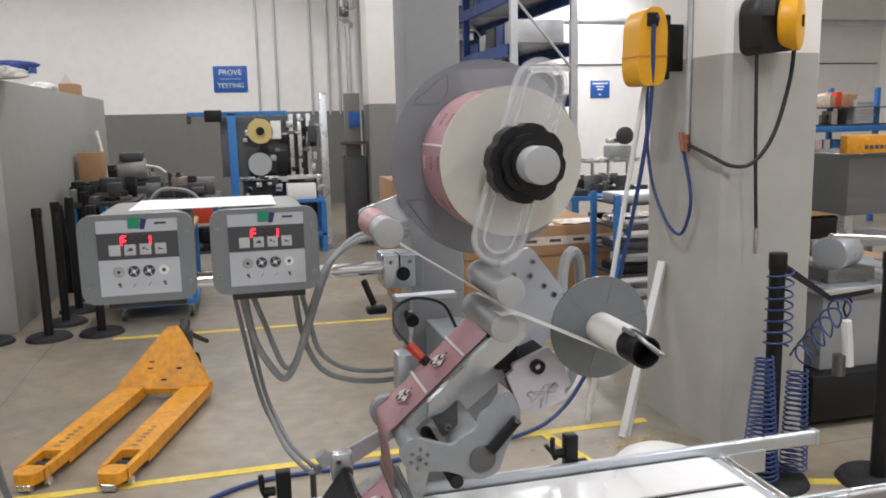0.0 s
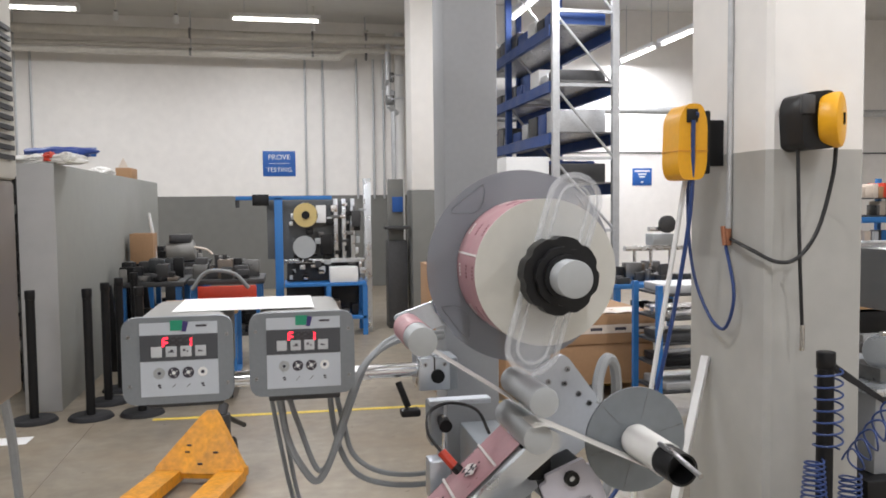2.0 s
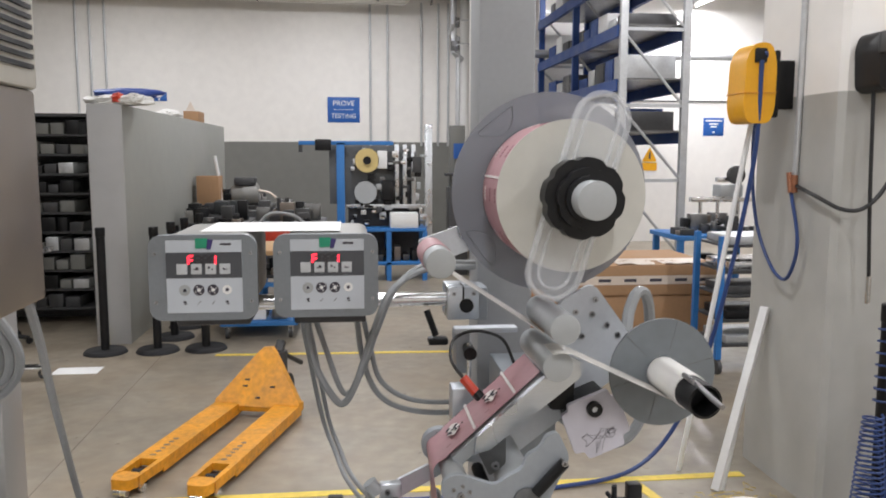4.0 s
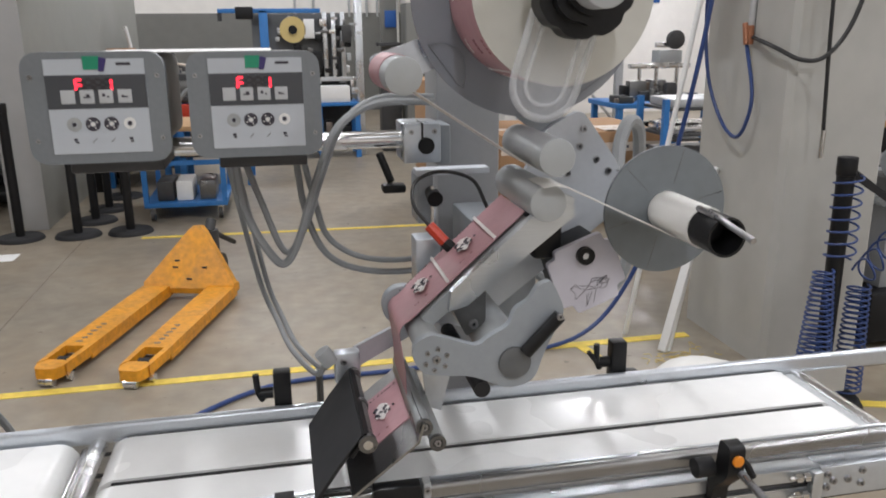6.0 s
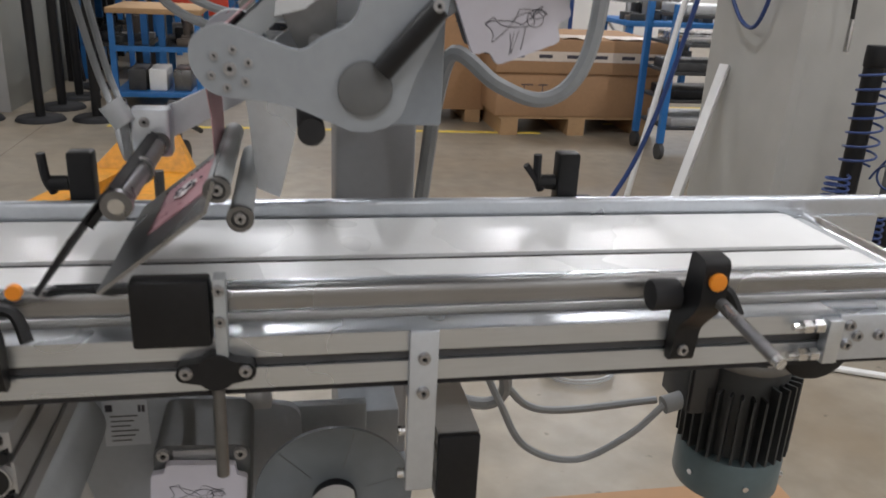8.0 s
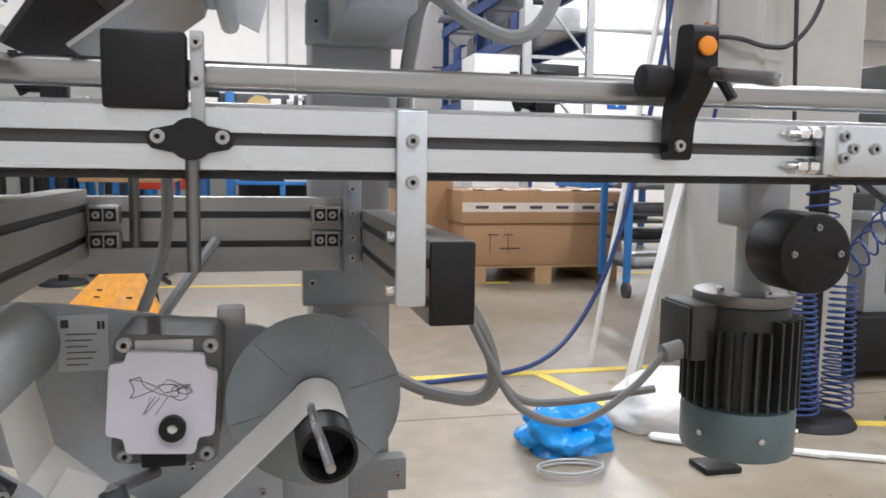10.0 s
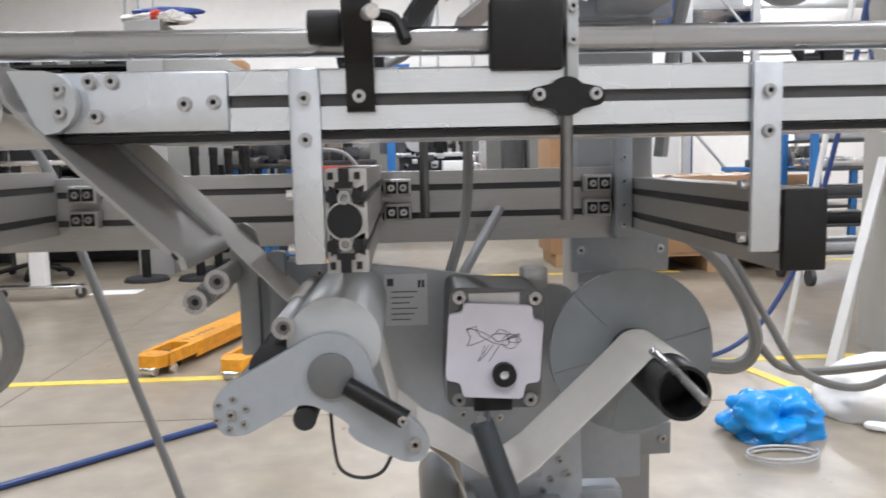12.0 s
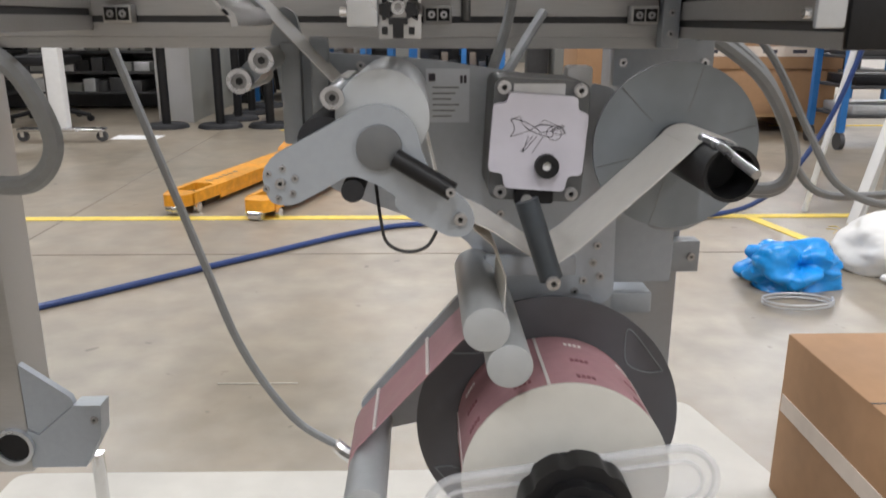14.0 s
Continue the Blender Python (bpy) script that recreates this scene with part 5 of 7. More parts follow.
# ---------- control boxes on their tube ----------
def control_box(x0, x1, y, z0, z1, digits):
    t = thing("control_box", "grey control box with keypad and red display", "control box", ((x0 + x1) / 2, y + 0.1, z0), "control boxes")
    cx, w, h = (x0 + x1) / 2, x1 - x0, z1 - z0
    part("case", slab(rounded([(x0 + 0.012, z0 + 0.006), (x1 - 0.012, z0 + 0.006), (x1 - 0.012, z1 - 0.004), (x0 + 0.012, z1 - 0.004)], 0.02), y + 0.014, y + 0.24), BOX_SIDE, t, "beige metal case")
    part("fascia", slab(rounded([(x0, z0), (x1, z0), (x1, z1), (x0, z1)], 0.022), y, y + 0.0138), FASCIA, t, "rounded grey front frame")
    a, b = x0 + 0.026, x1 - 0.022
    part("keypad", box(a, b, y - 0.0016, y - 0.0001, z0 + 0.012, z1 - 0.008), PANEL_LIGHT, t, "light blue-grey keypad")
    part("display_field", box(a, b, y - 0.0022, y - 0.0017, z0 + h * 0.50, z1 - 0.026), PANEL_DARK, t)
    part("brand_mark", slab([(cx - 0.010, z1 - 0.020), (cx + 0.006, z1 - 0.020), (cx + 0.008, z1 - 0.005), (cx - 0.010, z1 - 0.005)], y - 0.0028, y - 0.0017), GREEN, t)
    part("brand_mark", slab([(cx + 0.006, z1 - 0.022), (cx + 0.012, z1 - 0.022), (cx + 0.016, z1 - 0.008), (cx + 0.008, z1 - 0.006)], y - 0.0028, y - 0.0017), VIOLET, t)
    part("text_bar", box(cx + 0.026, cx + 0.042, y - 0.0024, y - 0.0017, z1 - 0.0155, z1 - 0.0125), INK, t)
    zc = z1 - 0.0375
    for k in range(4):
        dx = cx - 0.0165 + k * 0.0105
        lit = digits[k]
        segs = {"a": (0, 0.0064, 1), "g": (0, 0, 1), "d": (0, -0.0064, 1), "f": (-0.0038, 0.0033, 0), "e": (-0.0038, -0.0033, 0), "b": (0.0038, 0.0033, 0), "c": (0.0038, -0.0033, 0)}
        for s, (u, v, flat) in segs.items():
            hw, hh = (0.0031, 0.0014) if flat else (0.0014, 0.0027)
            part("segment", box(dx + u - hw, dx + u + hw, y - 0.0029, y - 0.0023, zc + v - hh, zc + v + hh), LED if s in lit else LED_OFF, t)
    for k in range(4):
        kx = a + 0.023 + k * 0.0208
        part("key", box(kx - 0.0078, kx + 0.0078, y - 0.0034, y - 0.0023, z0 + h * 0.545, z0 + h * 0.545 + 0.0158, 0.001), KEY, t)
        zk = z0 + h * 0.545 + 0.0065
        marks = ([], [(-0.004, 0, 0.004, 0.0016), (-0.001, 0.0016, 0.003, 0.0042)], [(-0.004, 0.0015, -0.0008, 0.005), (0.0012, 0, 0.0034, 0.0022)], [(-0.0035, 0, 0.0035, 0.0016), (-0.0035, 0.0016, -0.001, 0.0030)])[k]
        for u0, v0, u1, v1 in marks:
            part("key_mark", box(kx + u0, kx + u1, y - 0.0039, y - 0.0035, zk + v0, zk + v1), INK, t)
    for k in range(4):
        kx = a + 0.026 + k * 0.0205
        r = 0.0082 if k < 3 else 0.0070
        part("round_key", ring((kx, z0 + h * 0.36), 0.0032, r, y - 0.0026, y - 0.0017, 22), INK if k in (1, 2) else (ROLLER if k == 0 else PAPER), t)
        part("key_dot", cyl((kx, y - 0.003, z0 + h * 0.36), (kx, y - 0.0017, z0 + h * 0.36), 0.0024, 10), PAPER if k in (1, 2) else INK, t)
        zs = z0 + h * 0.19
        if k in (1, 2):
            part("symbol", slab([(kx - 0.0028, zs), (kx - 0.0018, zs), (kx + 0.0030, zs + 0.0052), (kx + 0.0020, zs + 0.0052)], y - 0.0024, y - 0.0017), MID, t)
            for q in range(4):
                part("key_tooth", box(kx + 0.0052 * math.cos(q * 1.571 + 0.5) - 0.0008, kx + 0.0052 * math.cos(q * 1.571 + 0.5) + 0.0008, y - 0.0030, y - 0.0027, z0 + h * 0.36 + 0.0052 * math.sin(q * 1.571 + 0.5) - 0.0008, z0 + h * 0.36 + 0.0052 * math.sin(q * 1.571 + 0.5) + 0.0008), PAPER, t)
        else:
            part("symbol", box(kx - 0.0024, kx + 0.0018, y - 0.0024, y - 0.0017, zs + 0.0028, zs + 0.0054), INK, t)
            part("symbol", box(kx - 0.0010, kx + 0.0026, y - 0.0024, y - 0.0017, zs, zs + 0.0018), INK, t)
    for sx in (x0 + 0.010, x1 - 0.009):
        for sz in (z0 + 0.028, z1 - 0.028):
            bolt(t, sx, y, sz, 0.0028)
    return t


control_box(-0.226, -0.068, 0.220, 1.318, 1.447, ("aefg", "", "", "bc"))
control_box(-0.046, 0.114, 0.238, 1.316, 1.445, ("aefg", "", "", "bc"))


def box_support():
    t = thing("box_support", "bright steel tube carrying the control boxes", "support tube", (0.2, 0.38, 1.3))
    part("tube", cyl((-0.22, 0.412, 1.309), (0.27, 0.412, 1.309), 0.0135, 24), STEEL, t, "bright round steel tube")
    c = part("clamp_block", box(0.240, 0.297, 0.385, 0.463, 1.275, 1.334, 0.003), PLATE, t, "split aluminium clamp block")
    part("clamp_slit", box(0.267, 0.270, 0.3845, 0.43, 1.312, 1.3345), BLACK, t)
    part("tube_end", cyl((0.274, 0.381, 1.301), (0.274, 0.3845, 1.301), 0.0125, 24), BLACK, t, "black tube cap")
    bolt(c, 0.252, 0.385, 1.322, 0.004)
    bolt(c, 0.287, 0.385, 1.322, 0.004)
    part("cross_tube", cyl((0.274, 0.4635, 1.301), (0.274, 0.50, 1.301), 0.012, 20), STEEL, t)
    part("arm", box(0.29, 0.315, 0.40, 0.47, 1.27, 1.33, 0.003), PAINT, t)
    part("handle_rod", cyl((0.205, 0.40, 1.290), (0.219, 0.38, 1.250), 0.006, 12), BLACK, t)
    part("handle", box(0.205, 0.240, 0.365, 0.392, 1.234, 1.247, 0.004), BLACK, t, "black clamp handle")
    for x in (-0.15, 0.035):
        part("saddle", box(x - 0.055, x + 0.06, 0.30, 0.44, 1.293, 1.3135, 0.003), DARK, t)


box_support()
solo("paper_sheet", box(-0.165, 0.055, 0.30, 0.47, 1.4435, 1.4445), PAPER, "white paper sheet lying on the control boxes", "paper", (-0.05, 0.38, 1.4435))


def cable(pts, r, label, mat=None, group="", name="cable"):
    return solo(name, hose(pts, r), mat or CABLE, label, "cable", pts[0], group)


cable([(-0.03, 0.47, 1.33), (-0.011, 0.50, 1.197), (0.0145, 0.51, 1.06), (0.037, 0.48, 1.008), (0.058, 0.41, 0.982), (0.090, 0.28, 0.995), (0.104, 0.20, 1.05)], 0.0043, "grey cable hanging from a control box")
cable([(-0.022, 0.48, 1.33), (0.001, 0.51, 1.197), (0.024, 0.52, 1.062), (0.045, 0.49, 1.010), (0.066, 0.42, 0.986), (0.098, 0.29, 0.999), (0.111, 0.205, 1.05)], 0.0043, "grey cable hanging from a control box")
cable([(-0.005, 0.34, 1.318), (0.008, 0.33, 1.225), (0.036, 0.32, 1.168), (0.057, 0.32, 1.151), (0.079, 0.32, 1.187), (0.107, 0.33, 1.267), (0.141, 0.35, 1.336), (0.205, 0.42, 1.362), (0.30, 0.46, 1.36)], 0.0062, "grey conduit looping under the control box")
cable([(0.002, 0.35, 1.318), (0.028, 0.34, 1.24), (0.058, 0.33, 1.165), (0.088, 0.33, 1.20), (0.115, 0.34, 1.27), (0.150, 0.36, 1.342), (0.21, 0.43, 1.37), (0.30, 0.46, 1.368)], 0.0047, "grey cable looping under the control box")
cable([(0.085, 0.36, 1.318), (0.104, 0.37, 1.231), (0.122, 0.38, 1.170), (0.171, 0.38, 1.136), (0.245, 0.38, 1.128), (0.31, 0.43, 1.13)], 0.0047, "grey conduit curving to the labelling head")
cable([(0.078, 0.36, 1.318), (0.090, 0.37, 1.215), (0.118, 0.38, 1.145), (0.171, 0.38, 1.116), (0.249, 0.38, 1.109), (0.31, 0.43, 1.11)], 0.0050, "grey conduit curving to the labelling head")
cable([(0.505, 0.21, 1.278), (0.520, 0.24, 1.315), (0.541, 0.26, 1.342), (0.566, 0.28, 1.325), (0.592, 0.33, 1.24), (0.600, 0.36, 1.13), (0.580, 0.36, 1.07), (0.541, 0.36, 1.046), (0.487, 0.36, 1.063), (0.438, 0.38, 1.095), (0.424, 0.41, 1.03), (0.420, 0.43, 0.96), (0.412, 0.44, 0.86)], 0.0095, "thick pale grey cable loop with a plug")
cable([(0.40, 0.44, 0.775), (0.427, 0.45, 0.768), (0.496, 0.45, 0.717), (0.545, 0.46, 0.645), (0.560, 0.47, 0.590), (0.535, 0.48, 0.562), (0.47, 0.50, 0.57), (0.41, 0.50, 0.60)], 0.0095, "bundle of grey cables behind the stand")
cable([(0.40, 0.46, 0.785), (0.44, 0.47, 0.775), (0.505, 0.47, 0.722), (0.553, 0.48, 0.645), (0.568, 0.49, 0.580), (0.54, 0.50, 0.552), (0.47, 0.52, 0.56)], 0.0085, "bundle of grey cables behind the stand")
cable([(0.56, 0.47, 0.60), (0.60, 0.47, 0.56), (0.66, 0.46, 0.555), (0.80, 0.45, 0.57)], 0.006, "thin grey cable behind the stand")
cable([(-0.327, 0.04, 1.386), (-0.345, 0.12, 1.31), (-0.372, 0.22, 1.215), (-0.42, 0.40, 1.06), (-0.425, 0.48, 0.92), (-0.40, 0.505, 0.84), (-0.368, 0.5, 0.74), (-0.282, 0.5, 0.472), (-0.228, 0.5, 0.312), (-0.157, 0.5, 0.197), (-0.089, 0.5, 0.147)], 0.0062, "grey cable hanging from the cabinet to the lower reel")
cable([(0.145, 0.30, 0.93), (0.143, 0.30, 0.813), (0.122, 0.28, 0.740), (0.105, 0.26, 0.70)], 0.0062, "grey cable down to the lower head")
cable([(0.19, 0.38, 0.80), (0.15, 0.33, 0.745), (0.12, 0.30, 0.70)], 0.006, "grey cable down to the lower head")
cable([(-0.50, 0.42, 0.757), (-0.448, 0.4, 0.715), (-0.422, 0.4, 0.64), (-0.455, 0.4, 0.590), (-0.54, 0.42, 0.585), (-0.66, 0.45, 0.60)], 0.013, "thick grey hose looping beside the frame leg")


for k in range(3):
    d = 0.017 * k
    cable([(-0.600, 0.455, 1.345 - d), (-0.556 - d, 0.452, 1.305 - d), (-0.512 - d, 0.45, 1.235), (-0.510 - d, 0.45, 1.185), (-0.545 - d * 0.7, 0.452, 1.142 + d), (-0.600, 0.455, 1.135 + d)], 0.0075, "grey corrugated conduit looping beside the frame leg", group="conduit loops")


# ---------- the pallet truck ----------
def pallet_truck():
    at = Vector((-0.80, 2.633, 0.0))
    ax = Vector((0.272, 0.962, 0)).normalized()
    sd = Vector((ax.y, -ax.x, 0))
    m = Matrix((( sd.x, ax.x, 0, at.x), (sd.y, ax.y, 0, at.y), (0, 0, 1, 0), (0, 0, 0, 1)))
    t = thing("pallet_truck", "scuffed orange hand pallet truck parked on the floor", "pallet truck", at)

    def put(name, bm, mat, label="", parent=None):
        bmesh.ops.transform(bm, matrix=m, verts=bm.verts)
        return part(name, bm, mat, parent or t, label)

    for s in (-1, 1):
        c = s * 0.187
        bm = slab([(c - 0.074, 0.20), (c + 0.074, 0.20), (c + 0.076, 1.13), (c - 0.076, 1.13)], 0.052, 0.088, "z")
        for q in (-1, 1):
            slab([(c + q * 0.074, 0.1999), (c + q * 0.046, 0.1999), (c + q * 0.044, 0.045), (c + q * 0.066, 0.0)], 0.040, 0.088, "z", bm=bm)
        slab(rounded([(c - 0.0655, 0.0), (c - 0.0438, 0.0449), (c + 0.0438, 0.0449), (c + 0.0655, 0.0), (c + 0.045, -0.06), (c - 0.045, -0.06)], 0.02, 4), 0.036, 0.086, "z", bm=bm)
        put("fork", bm, ORANGE, "scuffed orange fork with a roller opening")
        for q in (-1, 1):
            put("fork_side", box(c + q * 0.073 - 0.004, c + q * 0.073 + 0.004, 0.20, 1.13, 0.026, 0.0518), ORANGE)
            put("side_roller", cyl((c + q * 0.060, 0.02, 0.022), (c + q * 0.076, 0.02, 0.022), 0.021, 14), STEEL)
        put("wheel", cyl((c - 0.032, 0.11, 0.036), (c + 0.032, 0.11, 0.036), 0.036, 20), BLACK_RUBBER)
        # black plate makes the fork's roller opening read dark
        put("well", box(c - 0.046, c + 0.046, 0.03, 0.20, 0.045, 0.048), BLACK, "grimy roller well, its opening filled by a black plate")
        put("tip_roller", cyl((c - 0.03, -0.045, 0.022), (c + 0.03, -0.045, 0.022), 0.022, 14), STEEL)
        for k in range(6):
            u = 0.24 + k * 0.045
            put("worn_mark", slab(rounded([(c - 0.022 + 0.01 * (k % 3), u), (c + 0.012, u + 0.008), (c + 0.004, u + 0.026 + 0.005 * (k % 2)), (c - 0.024, u + 0.02)], 0.008, 2), 0.0882, 0.0888, "z"), CABINET, "worn dark lettering marks")
    put("cross_beam", box(-0.262, 0.262, 1.09, 1.19, 0.04, 0.096, 0.01), ORANGE)
    # the sloping triangular front plate
    bm = bmesh.new()
    lo = [(-0.262, 1.085, 0.075), (0.262, 1.085, 0.075), (0.262, 1.095, 0.105), (0.05, 1.265, 0.365), (0.02, 1.285, 0.392), (-0.02, 1.285, 0.392), (-0.05, 1.265, 0.365), (-0.262, 1.095, 0.105)]
    a = [bm.verts.new(p) for p in lo]
    b = [bm.verts.new((p[0], p[1] + 0.06, p[2] - 0.01)) for p in lo]
    bm.faces.new(a)
    bm.faces.new(b[::-1])
    for i in range(len(a)):
        bm.faces.new((a[i], b[i], b[(i + 1) % len(a)], a[(i + 1) % len(a)]))
    put("front_plate", bm, ORANGE, "sloping orange triangular plate")
    for u, v, w in ((-0.09, 1.150, 0.182), (0.08, 1.150, 0.182), (0.0, 1.112, 0.124), (-0.085, 1.172, 0.215)):
        put("slot_hole", box(u - 0.014, u + 0.014, v - 0.008, v + 0.003, w - 0.004, w + 0.004), DARK)
    put("pump", cyl((0.03, 1.40, 0.10), (0.03, 1.40, 0.34), 0.05, 20), DARK)
    for s in (-1, 1):
        put("steer_wheel", cyl((s * 0.03, 1.46, 0.09), (s * 0.075, 1.46, 0.09), 0.09, 24, bevel=0.008), BLACK_RUBBER)
    put("pivot", cyl((0.03, 1.39, 0.33), (0.03, 1.44, 0.39), 0.03, 16), DARK)
    put("tiller", hose([(0.03, 1.44, 0.37), (0.03, 1.49, 0.30), (0.03, 1.80, 0.16)], 0.016, 10, 4), BLACK)


pallet_truck()


# ---------- reels, hoses and poles at the column ----------
def hose_reel():
    t = thing("hose_reel", "orange-yellow plastic air hose reel on the column", "hose reel", (2.0, 2.52, 1.70))
    o = rounded([(1.826, 1.78), (1.846, 1.712), (1.955, 1.712), (1.976, 1.78), (1.978, 1.985), (1.952, 2.068), (1.880, 2.072), (1.834, 2.01)], 0.06)
    part("case", slab(o, 2.44, 2.60), REEL_YELLOW, t, "rounded yellow case")
    part("seam", slab(rounded([(1.825, 1.845), (1.979, 1.845), (1.979, 1.851), (1.825, 1.851)], 0.002), 2.436, 2.604), ORANGE, t)
    part("mouth", box(1.868, 1.926, 2.432, 2.4395, 1.980, 2.044, 0.004), BLACK, t, "black hose mouth")
    part("bracket", box(2.010, 2.0995, 2.50, 2.56, 1.78, 2.00, 0.006), BLACK, t, "black wall bracket")
    part("wheel_rim", slab(rounded([(1.980, 1.74), (2.009, 1.74), (2.009, 2.04), (1.980, 2.04)], 0.015), 2.47, 2.56), BLACK, t)


hose_reel()


def cable_reel():
    t = thing("cable_reel", "black cable reel with a yellow front disc", "cable reel", (2.27, 2.05, 1.82))
    o = rounded([(2.155, 1.84), (2.19, 1.82), (2.30, 1.83), (2.32, 1.87), (2.32, 2.03), (2.29, 2.075), (2.165, 2.06), (2.145, 2.0)], 0.025)
    part("case", slab(o, 1.98, 2.139), BLACK, t, "black reel case")
    part("cover", cyl((2.285, 2.035, 1.95), (2.338, 1.978, 1.95), 0.118, 40, bevel=0.012), REEL_YELLOW, t, "round yellow cover")
    part("mark", box(2.352, 2.358, 1.985, 1.992, 1.93, 1.98), BLACK, t)
    part("grip", box(2.135, 2.20, 1.965, 1.98, 1.97, 2.05, 0.006), DARK, t)


cable_reel()
solo("air_pipe", hose([(2.085, 2.43, 1.455), (2.085, 2.425, 2.0), (2.085, 2.42, 5.1)], 0.014, 12, 3), GALV, "grey air pipe running up the column", "pipe", (2.085, 2.43, 1.455))
solo("pipe_valve", cyl((2.08, 2.43, 1.40), (2.08, 2.43, 1.48), 0.018, 12, cyl((2.06, 2.42, 1.40), (2.06, 2.44, 1.49), 0.012, 8)), VALVE, "dull red and brass ball valve on the pipe", "valve", (2.08, 2.43, 1.40))
cable([(2.07, 2.43, 1.40), (2.05, 2.325, 1.20), (2.05, 2.35, 1.07), (2.05, 2.42, 1.0), (2.05, 2.54, 1.05), (2.04, 2.66, 1.22), (2.02, 2.69, 1.45), (1.98, 2.62, 1.75), (1.93, 2.45, 2.0), (1.915, 2.436, 2.02)], 0.0085, "blue air hose hanging in a loop on the column", BLUE_HOSE, name="air_hose")
cable([(1.90, 2.43, 1.99), (1.90, 2.47, 1.5), (1.80, 2.56, 0.75), (1.66, 2.60, 0.30), (1.42, 2.58, 0.05), (1.0, 2.50, 0.011), (0.5, 2.45, 0.011), (-0.06, 2.40, 0.011), (-0.55, 1.98, 0.011), (-1.08, 1.47, 0.011), (-1.7, 0.95, 0.011), (-2.6, 0.6, 0.011)], 0.0105, "blue air hose trailing across the floor", BLUE_HOSE, name="air_hose")
cable([(2.08, 2.40, 1.43), (2.06, 2.20, 1.39), (2.10, 2.08, 1.345), (2.19, 2.06, 1.36), (2.28, 2.05, 1.48), (2.34, 2.04, 1.70), (2.35, 2.03, 1.85)], 0.009, "black cable sagging between reel and pipe", BLACK_CABLE)
cable([(2.185, 2.06, 1.85), (2.20, 2.06, 1.4), (2.225, 2.07, 1.06)], 0.008, "black cable hanging from the reel", BLACK_CABLE)
solo("air_coupling", cyl((2.226, 2.07, 0.95), (2.226, 2.07, 1.065), 0.011, 12), STEEL, "metal air coupling at the cable end", "coupling", (2.226, 2.07, 0.95))


def leaning(name, a, b, w, mat, label):
    d = Vector(b) - Vector(a)
    q = d.to_track_quat("Z", "Y").to_matrix().to_4x4()
    m = Matrix.Translation(a) @ q
    return solo(name, box(-w, w, -w * 0.7, w * 0.7, 0, d.length, 0.002, turn=m), mat, label, "profile", a)


leaning("white_profile", (1.762, 2.41, 0.0), (2.080, 2.62, 0.83), 0.02, WHITE_PLASTIC, "white plastic profile leaning on the column")
leaning("white_profile", (1.790, 2.41, 0.0), (2.085, 2.65, 0.80), 0.012, WHITE_PLASTIC, "thin white strip leaning on the column")
solo("long_pole", cyl((1.69, 2.665, 0.0), (1.962, 2.60, 1.78), 0.0125, 14), WHITE_PLASTIC, "long thin white pole leaning up to the reel", "pole", (1.69, 2.665, 0.0))


def barrier_post(x, y, belt=None):
    t = thing("barrier_post", "black belt barrier post on a round base", "barrier post", (x, y, 0), "barrier posts")
    part("base", cyl((x, y, 0.0), (x, y, 0.03), 0.17, 36, r1=0.15, bevel=0.006), BLACK_RUBBER, t)
    part("tube", cyl((x, y, 0.03), (x, y, 0.97), 0.033, 24), BLACK, t)
    part("head", cyl((x, y, 0.93), (x, y, 1.0), 0.037, 24, bevel=0.004), BLACK, t)
    return t


for x, y in ((-1.88, 5.42), (-1.48, 5.43), (-1.11, 5.46), (-1.45, 5.9), (-1.43, 6.35), (-1.40, 6.9)):
    barrier_post(x, y)
s0 = barrier_post(2.14, 1.80)
part("belt", slab([(2.17, 0.955), (2.40, 0.80), (2.62, 0.815), (2.62, 0.795), (2.40, 0.775), (2.17, 0.915)], 1.79, 1.793), BLACK_RUBBER, s0, "slack black barrier belt")
barrier_post(2.572, 1.653)


def coil(x, y, z0, z1, r0, r1, turns):
    pts = []
    n = turns * 12
    for i in range(n + 1):
        u = i / n
        r = r0 + (r1 - r0) * (1 - u)
        a = 2 * math.pi * i / 12
        pts.append((x + r * math.cos(a), y + r * math.sin(a), z0 + (z1 - z0) * u))
    return pts


cable(coil(2.05, 1.74, 0.05, 0.58, 0.035, 0.075, 26), 0.0042, "blue spiral air hose hung on the barrier post", BLUE_HOSE, name="spiral_hose")
cable(coil(2.23, 1.76, 0.05, 0.50, 0.04, 0.055, 20), 0.0042, "blue spiral air hose hung on the barrier post", BLUE_HOSE, name="spiral_hose")
cable(coil(2.14, 1.78, 0.60, 0.93, 0.05, 0.055, 7), 0.0042, "blue spiral air hose wound round the post", BLUE_HOSE, name="spiral_hose")
q = [(2.22 + 0.22 * i / 72 + 0.01 * math.sin(i), 1.75 + 0.05 * math.cos(i * math.pi / 6), 0.55 + 0.22 * i / 72 + 0.05 * math.sin(i * math.pi / 6)) for i in range(73)]
cable(q, 0.0042, "blue spiral air hose reaching to an air gun", BLUE_HOSE, name="spiral_hose")
g = thing("air_gun", "pale plastic blow gun hanging on the belt", "air gun", (2.46, 1.74, 0.5))
part("body", hose([(2.44, 1.74, 0.70), (2.455, 1.74, 0.60), (2.465, 1.74, 0.50)], 0.022, 10, 4), WHITE_PLASTIC, g)
part("trigger", hose([(2.43, 1.73, 0.72), (2.415, 1.73, 0.76), (2.435, 1.73, 0.80), (2.455, 1.73, 0.78)], 0.005, 6, 4), BLACK, g)
